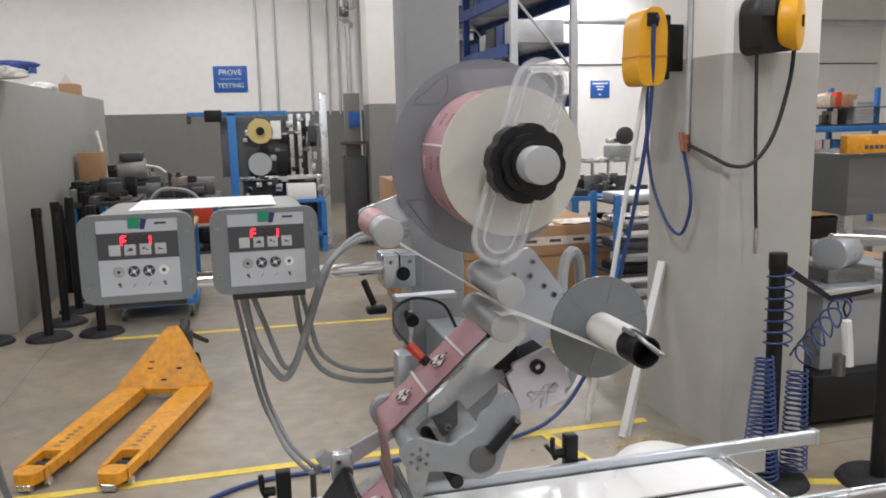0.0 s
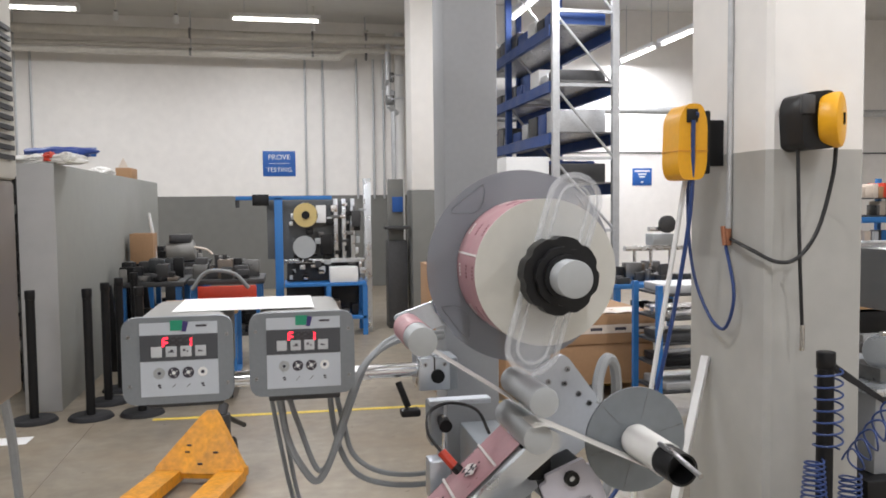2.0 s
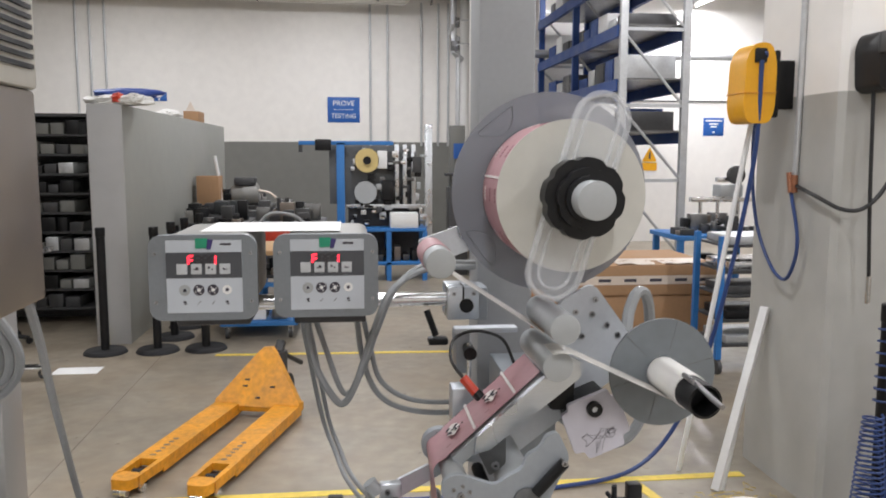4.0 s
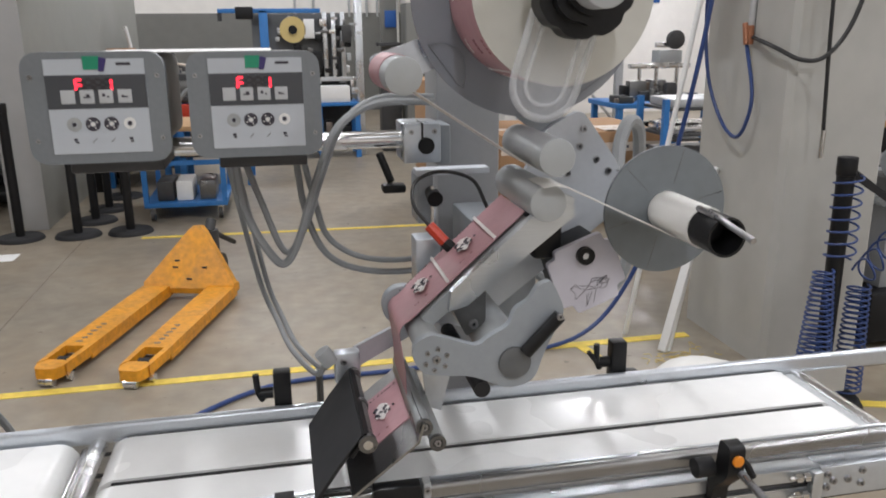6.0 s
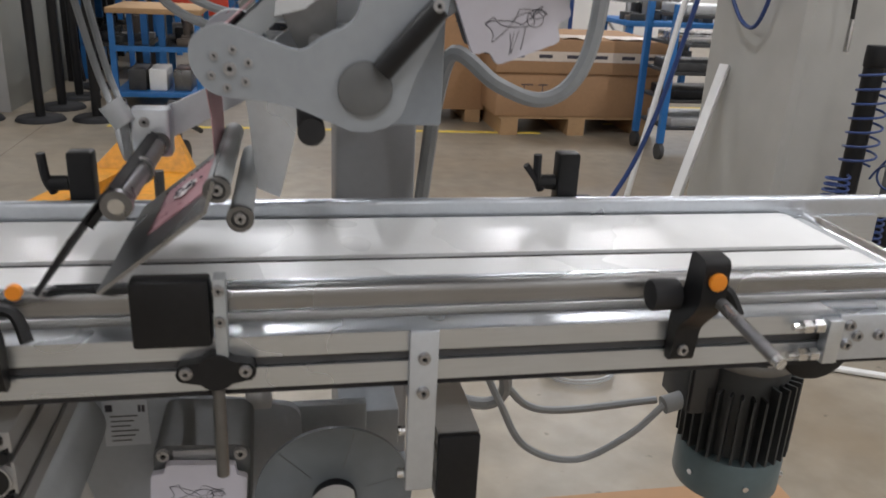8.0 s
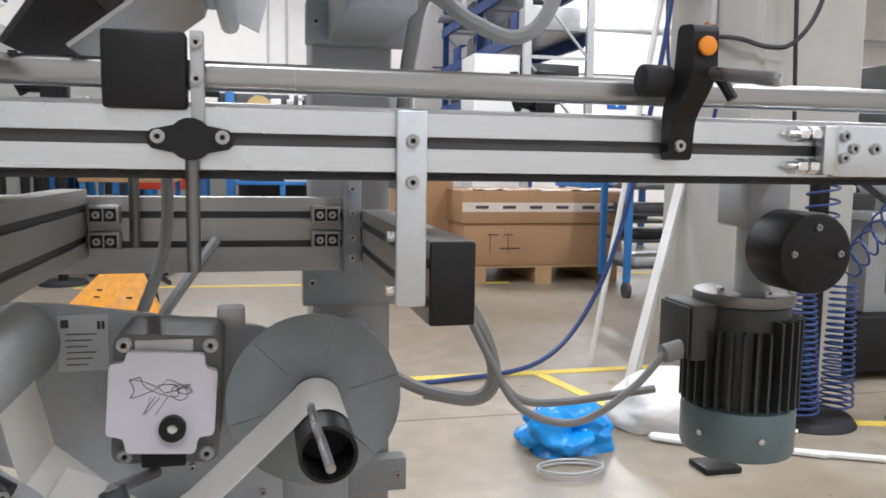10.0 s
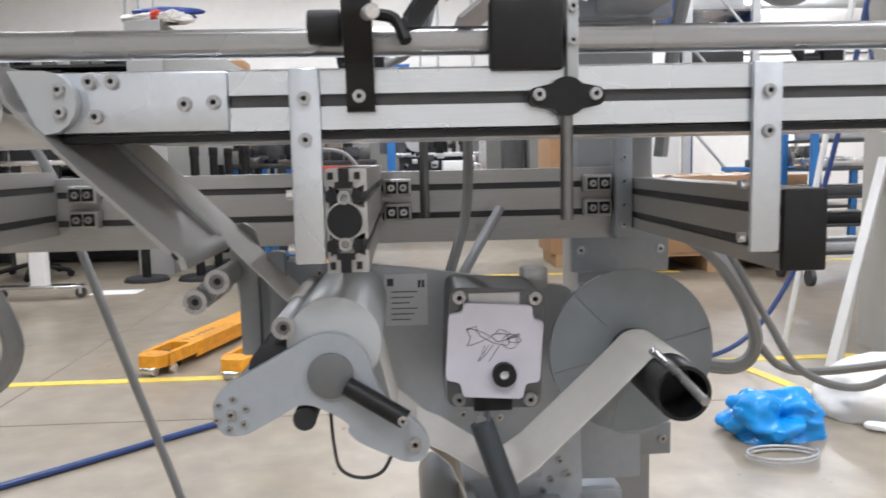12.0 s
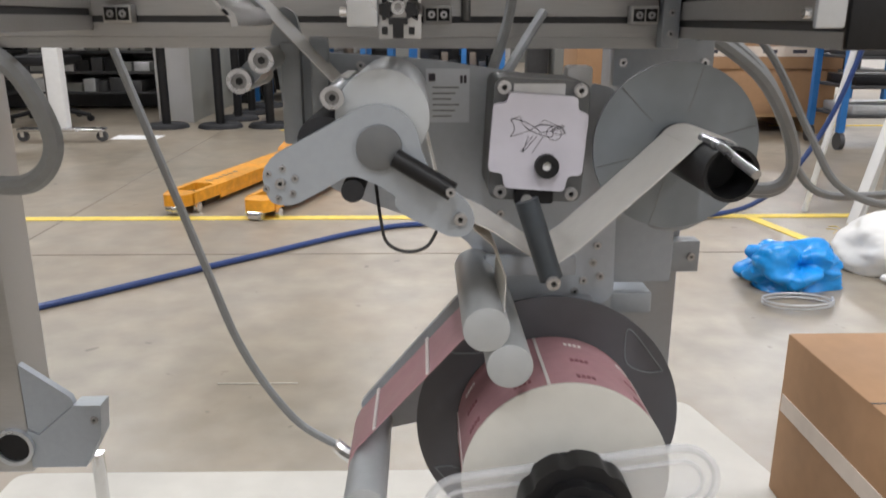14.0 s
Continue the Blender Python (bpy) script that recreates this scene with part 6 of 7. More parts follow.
part("bowl", cyl((2.425, 1.75, 0.46), (2.425, 1.75, 0.55), 0.026, 16), DARK_STEEL, g)


# ---------- on the floor near the line ----------
STRAW = material("yellow_packing_strip", (0.62, 0.46, 0.13), 0.6, vary=0.15, grain=40)


def crumpled(name, at, size, seed, mat, label, category, freq=5.0, amp=0.35, lump=0.35):
    bm = bmesh.new()
    bmesh.ops.create_icosphere(bm, subdivisions=5, radius=1.0)
    o = Vector((seed * 3.1, seed * 1.7, seed))
    for v in bm.verts:
        d = v.co.normalized()
        n1 = noise.noise(d * 1.6 + o)
        n2 = abs(noise.noise(d * freq + o))
        n3 = abs(noise.noise(d * freq * 2.3 + o))
        v.co = d * (1 + n1 * lump + (0.3 - n2) * amp + (0.2 - n3) * amp * 0.4)
        v.co = Vector((v.co.x * size[0], v.co.y * size[1], max(v.co.z, -0.62) * size[2] + size[2] * 0.62)) + Vector(at)
    return solo(name, bm, mat, label, category, at, angle=50)


crumpled("plastic_bag", (1.185, 1.70, 0.0), (0.135, 0.11, 0.085), 3, BAG_BLUE, "crumpled blue plastic bag on the floor", "plastic bag", 1.9, 0.30, 0.75)
crumpled("white_sack", (1.64, 1.85, 0.0), (0.225, 0.19, 0.118), 7, BAG_WHITE, "heap of white foam film by the column", "packing film", 1.8, 0.10, 0.18)
cable([(1.95, 1.45, 0.012), (1.7, 1.60, 0.014), (1.5, 1.70, 0.02), (1.62, 1.62, 0.014), (2.6, 1.15, 0.012)], 0.011, "white tube lying on the floor", WHITE_PLASTIC, name="white_tube")
cable([(1.12 + 0.10 * math.cos(a * 0.6), 1.50 + 0.06 * math.sin(a * 0.6), 0.006 + 0.001 * a) for a in range(22)], 0.0035, "loose coil of pale wire on the floor", GALV, name="wire_coil")
solo("black_wedge", box(1.50, 1.62, 1.40, 1.50, 0, 0.02, 0.006), BLACK, "flat black pad on the floor", "pad", (1.56, 1.45, 0))
rng = random.Random(31)
bm = bmesh.new()
for k in range(70):
    x, y, a, n = 1.80 + rng.gauss(0, 0.075), 2.27 + rng.gauss(0, 0.055), rng.uniform(0, 3.14), rng.uniform(0.03, 0.09)
    d = Vector((math.cos(a), math.sin(a), 0)) * n / 2
    o = Vector((-d.y, d.x, 0)).normalized() * rng.uniform(0.01, 0.03) * rng.choice((-1, 1))
    c = Vector((x, y, 0.004 + rng.uniform(0, 0.012)))
    hose([c - d, c + o + Vector((0, 0, rng.uniform(0, 0.012))), c + d], 0.0018, 4, 3, bm)
solo("packing_strips", bm, STRAW, "scattered yellow packing strips on the floor", "packing strips", (1.80, 2.27, 0), kind="stuff")
solo("paper_sheet", box(-2.08, -1.76, 4.80, 4.98, 0.0, 0.003), PAPER, "white paper sheet lying on the floor", "paper", (-1.92, 4.9, 0))
FAINT = material("dusty_clear_tape", (0.46, 0.43, 0.37), 0.35, vary=0.3, grain=60, stain=20)
solo("paper_strip", box(-0.42, -0.24, 1.0255, 1.030, 0.0, 0.002), FAINT, "narrow white strip lying on the floor", "paper", (-0.33, 1.03, 0))


def carton(name, x0, x1, y0, y1, z0, z1, label, tape=True, turn=None, group=""):
    t = thing(name, label, "carton", ((x0 + x1) / 2, (y0 + y1) / 2, z0), group)
    part("box", box(x0, x1, y0, y1, z0, z1, 0.004, turn=turn), CARTON, t)
    if tape:
        xm = (x0 + x1) / 2
        part("tape", box(xm - 0.03, xm + 0.03, y0 - 0.0012, y0, z1 - 0.09, z1 + 0.0012, turn=turn), TAPE, t, "strip of parcel tape")
        part("tape", box(xm - 0.03, xm + 0.03, y0 - 0.0012, y1, z1, z1 + 0.0012, turn=turn), TAPE, t, "strip of parcel tape")
    return t


cb = carton("shipping_carton", 0.642, 1.14, 0.10, 0.58, 0.0122, 0.30, "large brown cardboard box on the floor", tape=False)
part("tape", box(0.6405, 0.642, 0.11, 0.57, 0.165, 0.195), TAPE, cb, "shiny clear tape")
part("lid_seam", box(0.642, 1.14, 0.33, 0.333, 0.3001, 0.3006), DARK, cb)


def pallet_load():
    t = thing("pallet", "light wooden pallet under the cartons", "pallet", (2.35, 5.5, 0))
    for i in range(5):
        y = 5.05 + i * 0.22
        part("board", box(1.75, 2.98, y, y + 0.12, 0.122, 0.144), PALLET, t)
    for x in (1.77, 2.29, 2.83):
        part("block", box(x, x + 0.13, 5.05, 6.05, 0.03, 0.1218), PALLET, t)
        part("board", box(x, x + 0.13, 5.05, 6.05, 0.0, 0.0298), PALLET, t)
    a = carton("pallet_carton", 1.72, 2.99, 5.04, 6.0, 0.1445, 0.46, "wide brown carton on the pallet", tape=False)
    part("print", box(1.92, 1.925, 5.037, 5.0395, 0.24, 0.38), INK, a)
    part("print", box(2.06, 2.065, 5.037, 5.0395, 0.24, 0.38), INK, a)
    part("print", box(1.90, 1.99, 5.037, 5.0395, 0.37, 0.378), INK, a)
    part("print", box(2.03, 2.10, 5.037, 5.0395, 0.37, 0.378), INK, a)
    part("print", box(2.0, 2.16, 5.037, 5.0395, 0.265, 0.275), INK, a)
    b = carton("carton_lid", 1.70, 3.01, 5.02, 6.02, 0.4602, 0.70, "brown carton lid with white printed tape", tape=False)
    part("tape", box(1.70, 3.01, 5.017, 5.0198, 0.545, 0.615), TAPE, b, "white printed tape")
    part("tape", box(1.70, 3.01, 5.3, 5.42, 0.7001, 0.7015), TAPE, b, "white printed tape")
    for k in range(6):
        x = 1.8 + k * 0.21
        part("tape_print", box(x, x + 0.1, 5.0155, 5.0168, 0.568, 0.592), INK, b)
    for k in range(3):
        bm = bmesh.new()
        rg = random.Random(40 + k)
        grid = [[bm.verts.new((1.80 + k * 0.38 + i * 0.05, 5.03 + j * 0.05, 0.702 + rg.uniform(0, 0.018))) for j in range(5)] for i in range(7)]
        for i in range(6):
            for j in range(4):
                bm.faces.new((grid[i][j], grid[i + 1][j], grid[i + 1][j + 1], grid[i][j + 1]))
        part("crumpled_tape", bm, TAPE, b, "loose crumpled tape")


pallet_load()
tc = carton("tall_carton", 1.22, 1.75, 5.52, 6.1, 0.10, 1.09, "tall brown carton on a small pallet", tape=False)
part("foot", box(1.26, 1.4, 5.52, 6.1, 0.0, 0.0998), PALLET, tc)
part("foot", box(1.60, 1.72, 5.52, 6.1, 0.0, 0.0998), PALLET, tc)
part("slip", box(1.52, 1.68, 5.517, 5.5198, 1.0, 1.05), PAPER, tc)
part("brand_mark", slab([(1.49, 0.76), (1.52, 0.76), (1.505, 0.80)], 5.517, 5.5198), INK, tc)
part("text_bar", box(1.50, 1.68, 5.517, 5.5198, 0.77, 0.785), INK, tc)
part("text_bar", box(1.48, 1.64, 5.517, 5.5198, 0.93, 0.945), INK, tc)
part("text_bar", box(1.56, 1.68, 5.517, 5.5198, 0.955, 0.965), INK, tc)
part("arrow_mark", slab([(1.60, 0.86), (1.62, 0.86), (1.62, 0.82), (1.635, 0.82), (1.61, 0.79), (1.585, 0.82), (1.60, 0.82)], 5.517, 5.5198), INK, tc)


# ---------- the cabinet at the left ----------
def vent_cabinet():
    t = thing("machine_cabinet", "bronze-grey machine cabinet with a vented top panel", "cabinet", (-0.55, -0.2, 0.9))
    part("body", box(-0.80, -0.307, -0.45, 0.05, 1.385, 1.642, 0.006), CABINET, t)
    part("vent_panel", box(-0.80, -0.303, -0.45, 0.05, 1.6425, 2.3, 0.006), CABINET_TOP, t, "beige panel with vent slots")
    for k in range(14):
        z = 1.665 + k * 0.0115
        part("slat", box(-0.3029, -0.2985, -0.10, 0.028, z, z + 0.0055), BLACK, t)
    part("post", box(-0.80, -0.72, -0.12, -0.04, 0.0, 1.3848, 0.004), SHADED_ALU, t)


vent_cabinet()


# ---------- far things, left bay ----------
def shelf_unit(x0, x1, y0, y1, h, levels, label):
    t = thing("parts_shelf", label, "shelf", ((x0 + x1) / 2, (y0 + y1) / 2, 0))
    for x in (x0, x1 - 0.03):
        for y in (y0, y1 - 0.03):
            part("upright", box(x, x + 0.03, y, y + 0.03, 0, h), DARK, t)
    rng = random.Random(int(x0 * 10))
    for k in range(levels):
        z = 0.15 + k * (h - 0.2) / (levels - 1)
        part("shelf", box(x0, x1, y0, y1, z, z + 0.02), DARK, t)
        x = x0 + 0.04
        while x < x1 - 0.16 and k < levels - 1:
            w = rng.uniform(0.08, 0.14)
            hh = rng.uniform(0.07, 0.14)
            part("bin", box(x, x + w, y0 + 0.01, y1 - 0.04, z + 0.0202, z + 0.02 + hh, 0.004), rng.choice([DARK, GALV, GREY_WALL, BLACK]), t)
            x += w + 0.02
    part("back", box(x0, x1, y1 - 0.005, y1, 0, h), DARK, t)
    return t


shelf_unit(-3.4, -2.25, 6.5, 6.95, 1.95, 11, "dark rack full of small grey part bins")
shelf_unit(-4.7, -3.5, 6.3, 6.8, 1.95, 11, "dark rack full of small grey part bins")


def trolley(x, y):
    t = thing("work_trolley", "white and chrome trolley on castors", "trolley", (x, y, 0))
    part("column", box(x - 0.05, x + 0.05, y - 0.04, y + 0.04, 0.09, 0.88, 0.004), WHITE_PLASTIC, t)
    part("top", box(x - 0.3, x + 0.3, y - 0.2, y + 0.2, 0.8801, 0.91, 0.004), STEEL, t)
    part("foot_bar", box(x - 0.28, x + 0.28, y - 0.05, y + 0.05, 0.07, 0.0899, 0.004), STEEL, t)
    for dx in (-0.26, 0.26):
        part("castor", cyl((x + dx, y - 0.015, 0.035), (x + dx, y + 0.015, 0.035), 0.035, 16), DARK, t)
        part("fork", box(x + dx - 0.012, x + dx + 0.012, y - 0.02, y + 0.02, 0.03, 0.0698), STEEL, t)


trolley(-2.35, 4.72)
trolley(-3.3, 5.0)
bd = thing("office_chair", "dark swivel chair with a star base", "chair", (-2.9, 5.8, 0))
part("seat", box(-3.12, -2.68, 5.6, 6.0, 0.44, 0.51, 0.03), BLACK_RUBBER, bd)
part("backrest", box(-3.10, -2.70, 5.98, 6.04, 0.6, 1.05, 0.03), BLACK_RUBBER, bd)
part("stem", cyl((-2.9, 5.8, 0.1), (-2.9, 5.8, 0.44), 0.025, 12), DARK_STEEL, bd)
for k in range(5):
    a = radians(72 * k)
    part("base_arm", hose([(-2.9, 5.8, 0.11), (-2.9 + 0.3 * math.cos(a), 5.8 + 0.3 * math.sin(a), 0.05)], 0.018, 8, 2), BLACK, bd)
    part("castor", cyl((-2.9 + 0.3 * math.cos(a), 5.79 + 0.3 * math.sin(a), 0.025), (-2.9 + 0.3 * math.cos(a), 5.82 + 0.3 * math.sin(a), 0.025), 0.025, 10), BLACK, bd)
crumpled("plastic_bag", (-1.77, 5.98, 2.035), (0.27, 0.14, 0.048), 11, BLUE_BAG, "long dark blue bag lying on the partition", "bag", 1.5, 0.12)
crumpled("plastic_bag", (-1.80, 5.86, 1.966), (0.25, 0.12, 0.055), 13, BAG_WHITE, "white film bag on the partition", "bag", 3, 0.3)
crumpled("plastic_bag", (-1.80, 5.78, 1.985), (0.05, 0.05, 0.045), 15, RED, "small red and white bag on the partition", "bag", 3, 0.3)
crumpled("plastic_bag", (-1.68, 5.82, 1.966), (0.09, 0.08, 0.06), 17, BAG_WHITE, "white film bag on the partition", "bag", 3, 0.3)
crumpled("plastic_bag", (-1.88, 8.0, 1.966), (0.10, 0.35, 0.05), 19, BAG_WHITE, "low heap of white film on the partition", "bag", 3, 0.3)
ob = carton("open_carton", -1.98, -1.80, 9.2, 9.6, 1.966, 2.10, "small open white carton on the partition", tape=False)
part("flap", slab([(-1.95, 2.10), (-1.83, 2.10), (-1.89, 2.22)], 9.2, 9.206), TAPE, ob)

rng = random.Random(4)
for k in range(7):
    y = 7.2 + k * 0.38
    x = -1.72
    h = rng.uniform(0.82, 0.98)
    solo("dark_panel", slab([(x, 0.0), (x + 0.14, 0.0), (x + 0.05, h), (x, h)], y, y + 0.05), BLACK, "dark board leaning against the partition", "board", (x, y, 0), "leaning boards")


def blue_cart():
    t = thing("tool_cart", "low blue tool cart on castors with a grey top", "cart", (-0.72, 6.1, 0))
    part("deck", box(-1.05, -0.40, 5.78, 6.55, 0.11, 0.15, 0.004), BLUE, t)
    for x in (-1.05, -0.44):
        for y in (5.78, 6.51):
            part("post", box(x, x + 0.04, y, y + 0.04, 0.1502, 0.72), BLUE, t)
    part("top", box(-1.06, -0.39, 5.77, 6.56, 0.7201, 0.76, 0.004), PALLET, t, "worn wooden top")
    part("rail", box(-1.05, -0.40, 5.775, 5.779, 0.45, 0.49), BLUE, t)
    for x in (-0.99, -0.46):
        for y in (5.82, 6.5):
            part("castor", cyl((x - 0.016, y, 0.05), (x + 0.016, y, 0.05), 0.05, 18), DARK, t)
            part("castor_fork", box(x - 0.022, x + 0.022, y - 0.02, y + 0.02, 0.06, 0.1098), STEEL, t)
    for x, z, m in ((-0.95, 0.151, DARK), (-0.80, 0.151, WHITE_PLASTIC), (-0.62, 0.151, DARK_STEEL)):
        part("crate", box(x, x + 0.13, 5.85, 6.2, z, z + 0.16, 0.01), m, t)


blue_cart()


YELLOW_REEL = material("pale_yellow_reel", (0.62, 0.48, 0.20), 0.5, vary=0.08, grain=40)


def gantry():
    """Old labelling machine on a blue stand."""
    t = thing("old_labeller", "old labelling machine with reels on a blue stand", "machine", (0.4, 9.0, 0))
    part("post", box(-0.11, -0.01, 9.0, 9.1, 0.0, 1.72, 0.004), BLUE, t)
    part("arm", box(-0.57, 0.60, 9.0, 9.06, 1.69, 1.74, 0.004), BLUE, t)
    part("end_fitting", cyl((-0.55, 9.03, 1.60), (-0.55, 9.03, 1.69), 0.025, 10), DARK, t)
    part("lamp", box(-0.37, -0.17, 8.96, 9.06, 1.62, 1.76, 0.01), BLACK, t)
    part("panel", box(-0.2, 0.85, 9.12, 9.16, 0.95, 1.68, 0.004), MID, t)
    part("reel_disc", cyl((0.27, 8.95, 1.50), (0.27, 9.1, 1.50), 0.15, 28), YELLOW_REEL, t, "pale yellow reel")
    part("reel_core", cyl((0.27, 8.93, 1.50), (0.27, 8.955, 1.50), 0.05, 20), BLACK, t)
    part("reel_disc", cyl((0.25, 8.98, 1.10), (0.25, 9.0, 1.10), 0.14, 28), ROLLER, t)
    part("motor", box(0.45, 0.60, 8.95, 9.1, 1.0, 1.25, 0.01), BLACK, t)
    for x in (0.62, 0.72, 0.83):
        part("slide", box(x, x + 0.05, 9.0, 9.08, 0.95, 1.70, 0.004), ALU, t)
    part("block", box(0.40, 0.52, 8.95, 9.05, 1.40, 1.62, 0.006), WHITE_PLASTIC, t)
    part("block", box(0.84, 0.95, 8.95, 9.05, 1.35, 1.55, 0.006), DARK, t)
    part("rail", box(0.0, 1.0, 9.0, 9.08, 0.90, 0.95, 0.004), ALU, t)
    part("table", box(0.0, 1.0, 8.8, 9.4, 0.62, 0.66, 0.004), BLUE, t)
    for x in (0.5, 0.95):
        part("leg", box(x, x + 0.06, 8.8, 8.86, 0.0, 0.6198), BLUE, t)
        part("leg", box(x, x + 0.06, 9.3, 9.36, 0.0, 0.6198), BLUE, t)
    part("shelf", box(0.0, 1.0, 8.8, 9.4, 0.2, 0.24, 0.004), BLUE, t)
    # dark sheet added to cover the bright floor behind the clutter
    part("dark_backing", box(0.02, 0.98, 9.36, 9.38, 0.2402, 0.6198), DARK, t)
    part("cable_duct", box(0.03, 0.95, 9.165, 9.20, 0.66, 0.95), DARK, t)
    for k in range(8):
        part("crate", box(0.05 + k * 0.11, 0.13 + k * 0.11, 8.9, 9.2, 0.2402, 0.32 + 0.05 * (k % 3), 0.006), (DARK, BLACK, CABINET)[k % 3], t)
    part("white_box", box(0.55, 0.9, 8.82, 9.1, 0.6602, 0.85, 0.01), WHITE_PLASTIC, t)
    part("tower", box(1.0, 1.09, 9.0, 9.1, 0.0, 1.95, 0.004), ALU, t, "tall aluminium tower")
    r2 = random.Random(8)
    for k in range(60):
        x, z = r2.uniform(0.0, 0.95), r2.uniform(0.68, 1.62)
        part("fitting", box(x, x + r2.uniform(0.03, 0.1), 8.99, 9.115, z, z + r2.uniform(0.02, 0.09), 0.004), r2.choice([ALU, DARK, BLACK, STEEL, ROLLER, BLACK, DARK_STEEL]), t)


gantry()


def dark_tower():
    t = thing("test_tower", "dark slim machine tower with a blue screen", "machine", (1.5, 9.3, 0))
    part("body", box(1.33, 1.58, 9.2, 9.5, 0, 1.15, 0.006), DARK, t)
    part("mast", box(1.35, 1.55, 9.3, 9.4, 1.1502, 1.95, 0.006), GREY_WALL, t)
    part("screen", box(1.40, 1.54, 9.27, 9.2995, 1.52, 1.72, 0.004), SIGN_BLUE, t)
    part("shelf", box(1.28, 1.60, 9.1, 9.299, 1.30, 1.34, 0.004), DARK, t)


dark_tower()


def bench(x0, x1, y0, y1, h, seed, top, label, n=26):
    t = thing("work_bench", label, "bench", ((x0 + x1) / 2, (y0 + y1) / 2, 0))
    part("top", box(x0, x1, y0, y1, h - 0.05, h, 0.005), top, t)
    for x in (x0 + 0.03, x1 - 0.09):
        for y in (y0 + 0.03, y1 - 0.09):
            part("leg", box(x, x + 0.06, y, y + 0.06, 0, h - 0.0502), BLUE, t)
    part("shelf", box(x0 + 0.03, x1 - 0.03, y0 + 0.03, y1 - 0.03, 0.3, 0.33), DARK, t)
    r2 = random.Random(seed)
    for k in range(n):
        x, y = r2.uniform(x0 + 0.02, x1 - 0.2), r2.uniform(y0 + 0.02, y1 - 0.2)
        w, d, hh = r2.uniform(0.05, 0.2), r2.uniform(0.05, 0.18), r2.uniform(0.03, 0.22)
        z = h if k % 3 else 0.33
        m = r2.choice([DARK, BLACK, DARK_STEEL, DARK, BLACK, DARK, CABINET, BLACK, DARK_STEEL, MOTOR, BOX_SIDE, BLACK])
        if k % 4 == 1:
            part("cylinder", cyl((x + w / 2, y + d / 2, z), (x + w / 2, y + d / 2, z + hh), w / 2, 14, bevel=0.004), m, t)
        else:
            part("fixture", box(x, x + w, y, y + d, z, z + hh, 0.006), m, t)
    return t


bench(-0.95, -0.2, 7.2, 7.9, 0.88, 3, DARK, "dark bench crowded with tools and a red crate", 60)
rc = solo("red_crate", box(-0.85, -0.28, 7.15, 7.19, 0.62, 0.82, 0.01), RED, "red plastic crate hung on the bench", "crate", (-0.56, 7.17, 0.62))
cable([(-0.9, 7.1, 0.80), (-0.75, 7.1, 0.97), (-0.5, 7.1, 0.95), (-0.35, 7.1, 0.80)], 0.02, "thick grey hose lying over the bench", CABLE)
bench(-1.70, -0.95, 9.3, 10.0, 0.92, 5, DARK, "bench crowded with dark machine parts", 60)
bench(-1.66, -1.0, 7.35, 8.2, 0.86, 44, DARK, "dark bench heaped with small machine parts", 60)
carton("brown_carton", -1.70, -1.45, 8.4, 8.7, 0.9, 1.32, "brown cardboard sheet standing by the partition", tape=False)
mm = thing("milling_head", "pale grey old machine head on a stand", "machine", (-1.2, 8.6, 0))
part("stand", box(-1.35, -1.05, 8.5, 8.8, 0, 0.9, 0.01), DARK, mm)
part("head", cyl((-1.33, 8.65, 1.08), (-1.02, 8.65, 1.12), 0.12, 22, bevel=0.02), BOX_SIDE, mm)
part("cap", box(-1.30, -1.05, 8.55, 8.75, 1.20, 1.30, 0.02), DARK, mm)
part("rod", hose([(-1.45, 8.6, 0.9), (-1.48, 8.6, 1.3), (-1.52, 8.6, 1.55)], 0.02, 8, 4), WHITE_PLASTIC, mm)
part("lever", hose([(-1.05, 8.6, 1.15), (-0.9, 8.6, 1.12), (-0.82, 8.6, 1.06)], 0.015, 8, 4), TAPE, mm)
vz = thing("bench_vice", "small blue bench vice", "vice", (-0.62, 7.4, 0.88))
part("body", box(-0.72, -0.52, 7.35, 7.5, 0.88, 0.98, 0.01), BLUE, vz)
for x in (-0.68, -0.60):
    part("knob", cyl((x, 7.42, 0.98), (x, 7.42, 1.12), 0.022, 12), DARK, vz)


# ---------- far things, right bay ----------
def pallet_rack():
    t = thing("storage_rack", "tall galvanised rack with dark blue beams", "rack", (3.9, 9.5, 0))
    for y in (8.5, 10.6, 12.7):
        for x in (3.38, 4.18):
            part("upright", box(x - 0.045, x + 0.045, y, y + 0.07, 0, 5.0), GALV if y < 9 else RACK_BLUE, t)
        for k in range(5):
            z = 0.35 + k * 0.92
            part("brace", hose([(3.40, y + 0.035, z + 0.85), (4.16, y + 0.035, z)], 0.018, 6, 2), GALV, t)
            part("tie", box(3.42, 4.14, y + 0.02, y + 0.05, z - 0.03, z + 0.01), GALV, t)
    for z in (1.86, 2.50, 3.15, 3.85):
        for x in (3.34, 4.22):
            part("beam", box(x - 0.03, x + 0.03, 8.57, 12.75, z - 0.14, z), RACK_BLUE, t, "dark blue rack beam")
        part("deck", box(3.37, 4.19, 8.6, 12.7, z, z + 0.02), DARK_STEEL, t)
        r2 = random.Random(int(z * 10))
        y = 8.65
        while y < 12.3:
            w, h = r2.uniform(0.25, 0.5), r2.uniform(0.12, 0.3)
            part("tray", box(3.42, 4.1, y, y + w, z + 0.0202, z + 0.02 + h, 0.01), r2.choice([GALV, WHITE_PLASTIC, DARK, DARK, DARK_STEEL, RACK_BLUE]), t)
            y += w + 0.06


